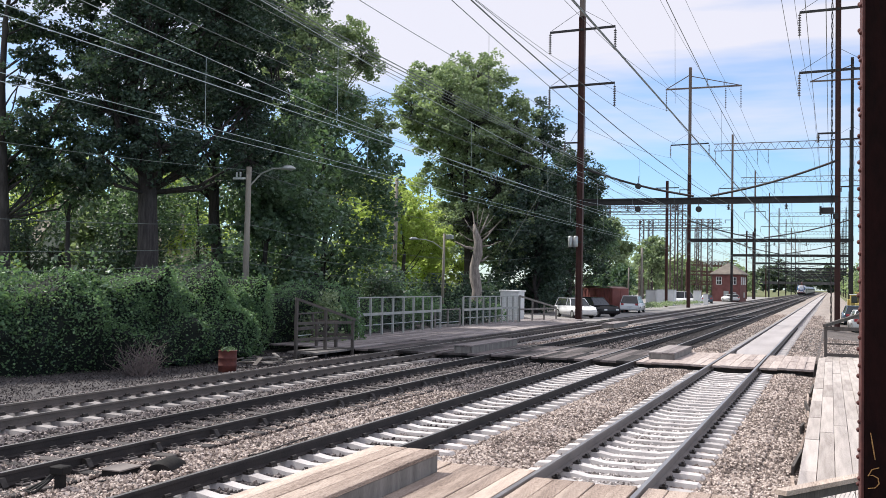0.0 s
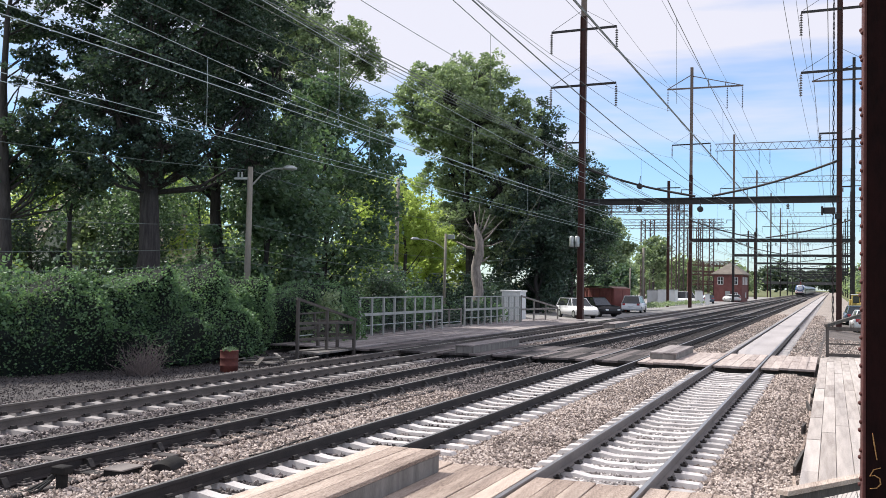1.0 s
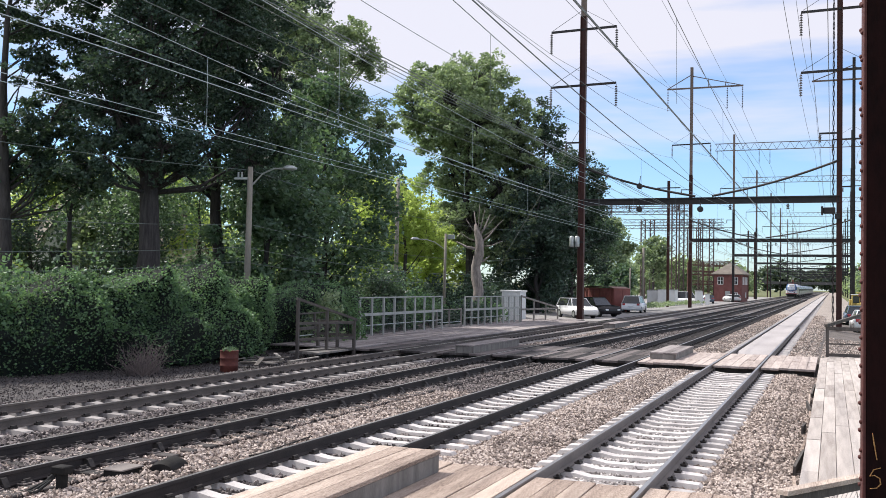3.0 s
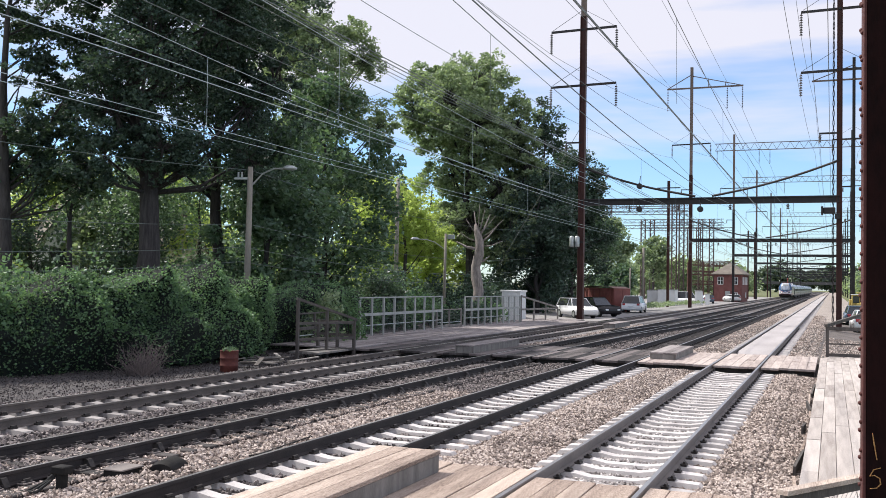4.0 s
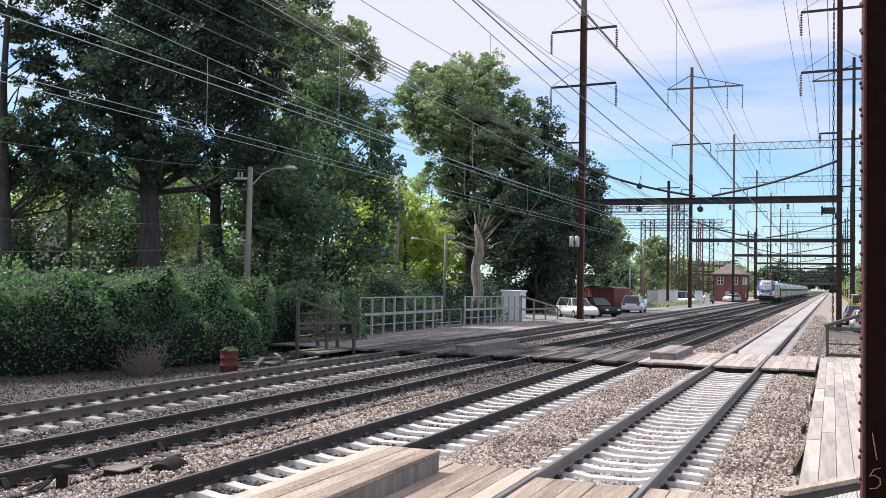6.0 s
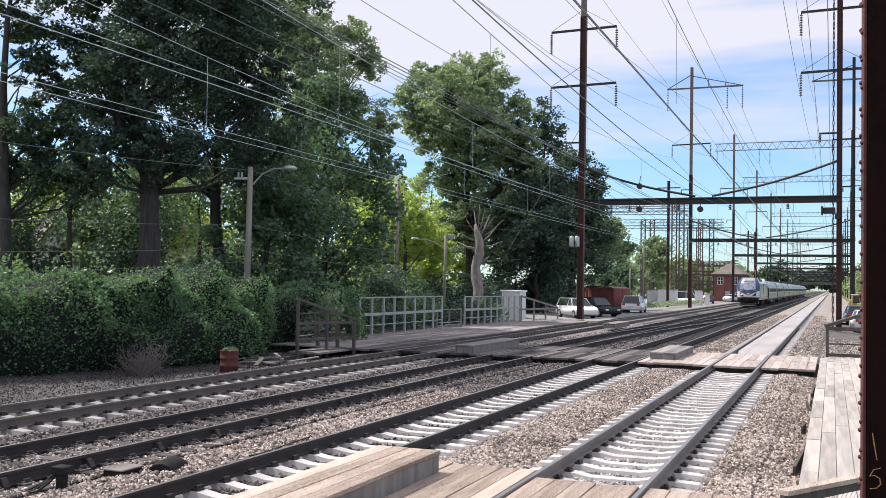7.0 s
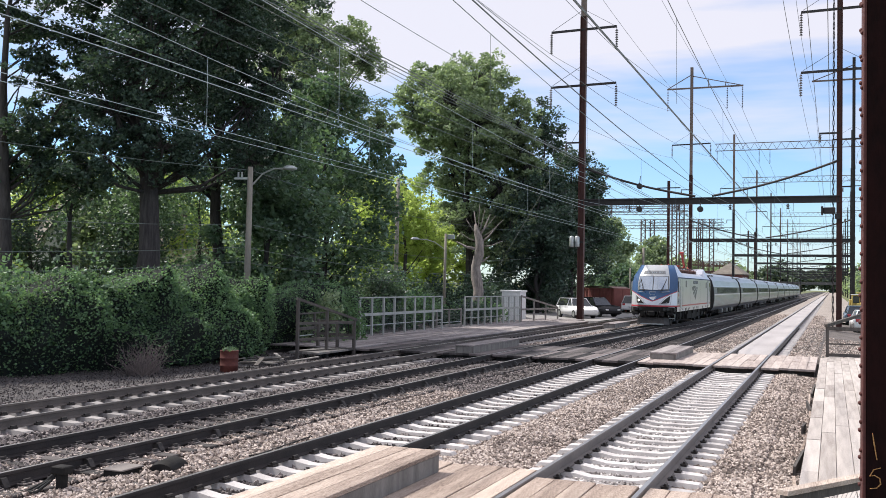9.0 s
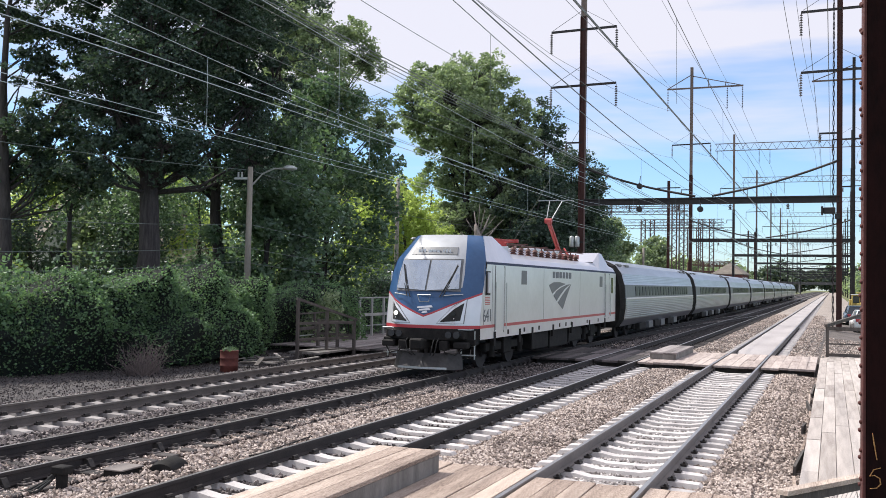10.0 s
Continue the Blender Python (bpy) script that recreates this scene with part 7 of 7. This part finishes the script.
for side, cx, cz, w, h in (("f", -1.45, 4.3, 1.05, 1.5), ("f", 1.45, 4.3, 1.05, 1.5), ("f", 1.6, 1.4, 0.7, 1.0), ("s", -2.2, 4.3, 1.0, 1.5), ("s", 0.3, 4.3, 1.0, 1.5), ("s", 2.5, 4.3, 1.0, 1.5), ("s", 1.2, 1.4, 0.8, 1.0)):
    def wp(u, v, d):
        return (cx + u, -bdp - d, cz + v) if side == "f" else (bw + d, cx + u, cz + v)
    bm = bmesh.new()
    vs8 = [bm.verts.new(wp(u, v, d)) for u in (-w / 2, w / 2) for v in (-h / 2, h / 2) for d in (-0.02, 0.02)]
    for q in ((0, 1, 3, 2), (4, 6, 7, 5), (0, 4, 5, 1), (2, 3, 7, 6), (0, 2, 6, 4), (1, 5, 7, 3)):
        bm.faces.new([vs8[i] for i in q])
    win = part("window", bm, M_GLASS_DARK, bd)
    bm = bmesh.new()
    for p, q in (((-w / 2, -h / 2), (w / 2, -h / 2)), ((-w / 2, h / 2), (w / 2, h / 2)), ((-w / 2, -h / 2), (-w / 2, h / 2)), ((w / 2, -h / 2), (w / 2, h / 2)), ((-w / 2, 0), (w / 2, 0)), ((0, -h / 2), (0, h / 2))):
        beam(bm, wp(*p, 0.03), wp(*q, 0.03), 0.09, 0.09)
    part("window_frame", bm, M_WHITE, win, "white window frame")
bm = bmesh.new()
box(bm, -0.5, 0.5, -bdp - 0.05, -bdp + 0.02, 0.05, 2.2, 0.01)
part("door", bm, M_GALV, bd, "pale grey door")


# ---- substation ----
def lattice(bm, x, y, z0, z1, w, n, r=0.07):
    for dx in (-w, w):
        for dy in (-w, w):
            beam(bm, (x + dx, y + dy, z0), (x + dx, y + dy, z1), r, r)
    for k in range(n):
        a, b = z0 + (z1 - z0) * k / n, z0 + (z1 - z0) * (k + 1) / n
        s = 1 if k % 2 else -1
        for d in (-w, w):
            beam(bm, (x - s * w, y + d, a), (x + s * w, y + d, b), r * 0.6, r * 0.6)
            beam(bm, (x + d, y - s * w, a), (x + d, y + s * w, b), r * 0.6, r * 0.6)


M_SUB = mat("weathered_lattice", ((0.05, 0.03, 0.028), (0.13, 0.085, 0.08)), 1, 0.7)
M_SUB_RED = mat("rusty_busbar", ((0.07, 0.03, 0.026), (0.15, 0.065, 0.055)), 1, 0.8)
sub = thing("substation_frame", "tall lattice steel busbar frame of the substation", "substation")
for x, y, top in ((-43.2, 192, 18.6), (-41.4, 192, 18.6), (-38.6, 214, 17.2), (-36.6, 214, 17.2), (-28.6, 192, 18.8), (-27.2, 192, 18.8), (-26.3, 214, 17.2), (-24.0, 214, 17.2), (-33, 240, 17), (-30, 240, 17)):
    bm = bmesh.new()
    lattice(bm, x, y, -0.3, top, 0.45, 26, 0.10)
    part("tower", bm, M_SUB, sub)
for x0, x1, y, z in ((-45, -26, 192, 19.0), (-45, -26, 192, 17.4), (-43, -21.5, 214, 17.2), (-43, -21.5, 214, 15.9), (-43, -21.5, 240, 17.0), (-45, -26, 196, 18.2)):
    bm = bmesh.new()
    truss(bm, (x0, y, z), (x1, y, z), 0.7, 22, 0.06)
    part("truss", bm, M_SUB, sub)
rs3 = random.Random(4)
for k in range(34):
    bm = bmesh.new()
    row = k % 2
    y, z = ((192, 18.3), (214, 16.4))[row]
    x = rs3.uniform(-44, -27) if row == 0 else rs3.uniform(-40, -22)
    insulator(bm, (x, y, z + 1.0), 1.5, 6)
    beam(bm, (x - 0.7, y, z - 0.5 + rs3.uniform(0, 0.6)), (x + 0.9, y, z - 0.2), 0.08, 0.08)
    part("insulator", bm, M_SUB, sub)
for k in range(9):
    z = 3.0 + (k % 3) * 2.2
    y = 222 + (k // 3) * 9
    bm = bmesh.new()
    truss(bm, (-30, y, z + 1.0), (-20.8, y, z + 1.0), 0.8, 10, 0.07)
    part("busbar", bm, M_SUB_RED, sub)
for k in range(8):
    bm = bmesh.new()
    x, y = -30 + 1.15 * k, 222 + (k % 3) * 9
    beam(bm, (x, y, -0.3), (x, y, 8.2), 0.16, 0.16)
    part("column", bm, M_SUB_RED, sub)

# ---- fittings on the near portal ----
for x, z in ((-13.6, 10.15), (-13.6, 8.4), (-9.1, 8.35), (-0.15, 8.15)):
    hn = thing("pulley_weight", "dark cable fitting on the portal, at the right a loudspeaker box", "fitting", "portal fittings", (x, 73.7, z))
    bm = bmesh.new()
    # The right-hand one is the boxy loudspeaker, the others round pulleys.
    if x > -1:
        box(bm, -0.45, 0.35, -0.25, 0.25, -0.22, 0.22, 0.05)
        box(bm, -0.6, -0.45, -0.3, 0.3, -0.3, 0.3, 0.02)
        box(bm, 0.3, 0.65, -0.05, 0.05, -0.6, -0.2, 0.02)
    else:
        bar(bm, (0, -0.12, 0), (0, 0.12, 0), 0.22, n=18)
        bar(bm, (0, 0, 0.2), (0, 0.3, 0.8), 0.03, n=5)
    part("casing", bm, M_STEEL_DARK, hn)
tw = thing("twisted_cable", "thick twisted cable running down beside the pole", "cable")
bm = bmesh.new()
for ph in (0, math.pi):
    tube(bm, [(POLE_R - 0.40 + 0.05 * math.cos(k * 0.9 + ph), 74.0 + 0.05 * math.sin(k * 0.9 + ph), 0.0 - 0.25 + k * 0.2) for k in range(130)], 0.032, 5)
part("cable", bm, M_STEEL_DARK, tw)
gw = thing("guy_wire", "thin steel guy wire slanting down from the portal pole", "wire")
bm = bmesh.new()
bar(bm, (POLE_L - 0.2, 74.0, 14.8), (-26.6, 71.6, -0.3), 0.02, n=5)
part("wire", bm, M_WIRE, gw)
tf = thing("transformer", "pale grey transformer cans fixed to the portal pole", "transformer")
for k, dx in enumerate((-0.62, -0.2)):
    bm = bmesh.new()
    loft(bm, [[(POLE_L + dx + r * math.cos(a * math.pi / 7), 73.55 + r * math.sin(a * math.pi / 7), z) for a in range(14)] for r, z in ((0.0, 5.5), (0.17, 5.5), (0.19, 5.6), (0.19, 6.25), (0.14, 6.35), (0.0, 6.38))], close=True)
    part("can", bm, M_GALV, tf, smooth=True)
bm = bmesh.new()
beam(bm, (POLE_L - 0.85, 73.72, 5.9), (POLE_L + 0.2, 73.72, 5.9), 0.06, 0.1)
part("bracket", bm, M_STEEL_DARK, tf)
# small house glimpsed between the trees
for x, y, w, lab, m in ((-59, 77, 3.0, "cream gabled house behind the trees", M_CREAM), (-52.0, 56.0, 3.0, "white house with shuttered windows behind trees", M_WHITE)):
    dp = 2.4
    hs = thing("house", lab, "house", "houses behind the trees", (x, y, ground_z(x, y)), -35)
    bm = bmesh.new()
    box(bm, -w, w, -dp, dp, 0, 5.2)
    loft(bm, [[(xx, -dp, 5.2), (xx, 0, 8.6), (xx, dp, 5.2)] for xx in (-w, w)], close=True)
    for xx in (-w, w):
        bm.faces.new([bm.verts.new(p) for p in ((xx, -dp, 5.2), (xx, 0, 8.6), (xx, dp, 5.2))])
    part("wall", bm, m, hs)
    bm = bmesh.new()
    loft(bm, [[(xx, -dp - 0.5, 4.6), (xx, 0, 8.75), (xx, dp + 0.5, 4.6), (xx, dp + 0.5, 4.8), (xx, 0, 8.95), (xx, -dp - 0.5, 4.8)] for xx in (-w - 0.4, w + 0.4)], close=True)
    part("roof", bm, M_ROOF, hs)
    for k in (-1, 1):
        bm = bmesh.new()
        box(bm, w, w + 0.05, k * 1.3 - 0.4, k * 1.3 + 0.4, 2.8, 4.4)
        wn1 = part("window", bm, M_GLASS_DARK, hs)
        bm = bmesh.new()
        box(bm, w + 0.01, w + 0.08, k * 1.3 - 0.78, k * 1.3 - 0.42, 2.7, 4.5)
        part("shutter", bm, M_BLACK, wn1)
# road bridge far down the line
bg = thing("far_bridge", "distant grey road bridge over the tracks", "bridge", at=(0, 760, -0.5))
bm = bmesh.new()
box(bm, -60, 40, -4, 4, 6.4, 8.4)
part("deck", bm, M_ASPHALT, bg)
for x in (-22, 6):
    bm = bmesh.new()
    box(bm, x - 0.8, x + 0.8, -4, 4, -0.2, 6.4)
    part("pier", bm, M_PAVE, bg)


# ---- what moves ----
def motions():
    early = {7.5: 0.6, 8.0: 1.2, 8.5: 1.3, 9.0: 0.3}
    rows = [(0.5 * k, 25.3 + 38.0 * (10.0 - 0.5 * k) - early.get(0.5 * k, 0.0)) for k in range(21)]
    walk(loco, [(t, pose(TRACKS[2], y, 0.0)) for t, y in rows])
    for k, c in enumerate(coaches):
        walk(c, [(t, pose(TRACKS[2], y + 20.3 + 26.0 * k, 0.0)) for t, y in rows])


motions()
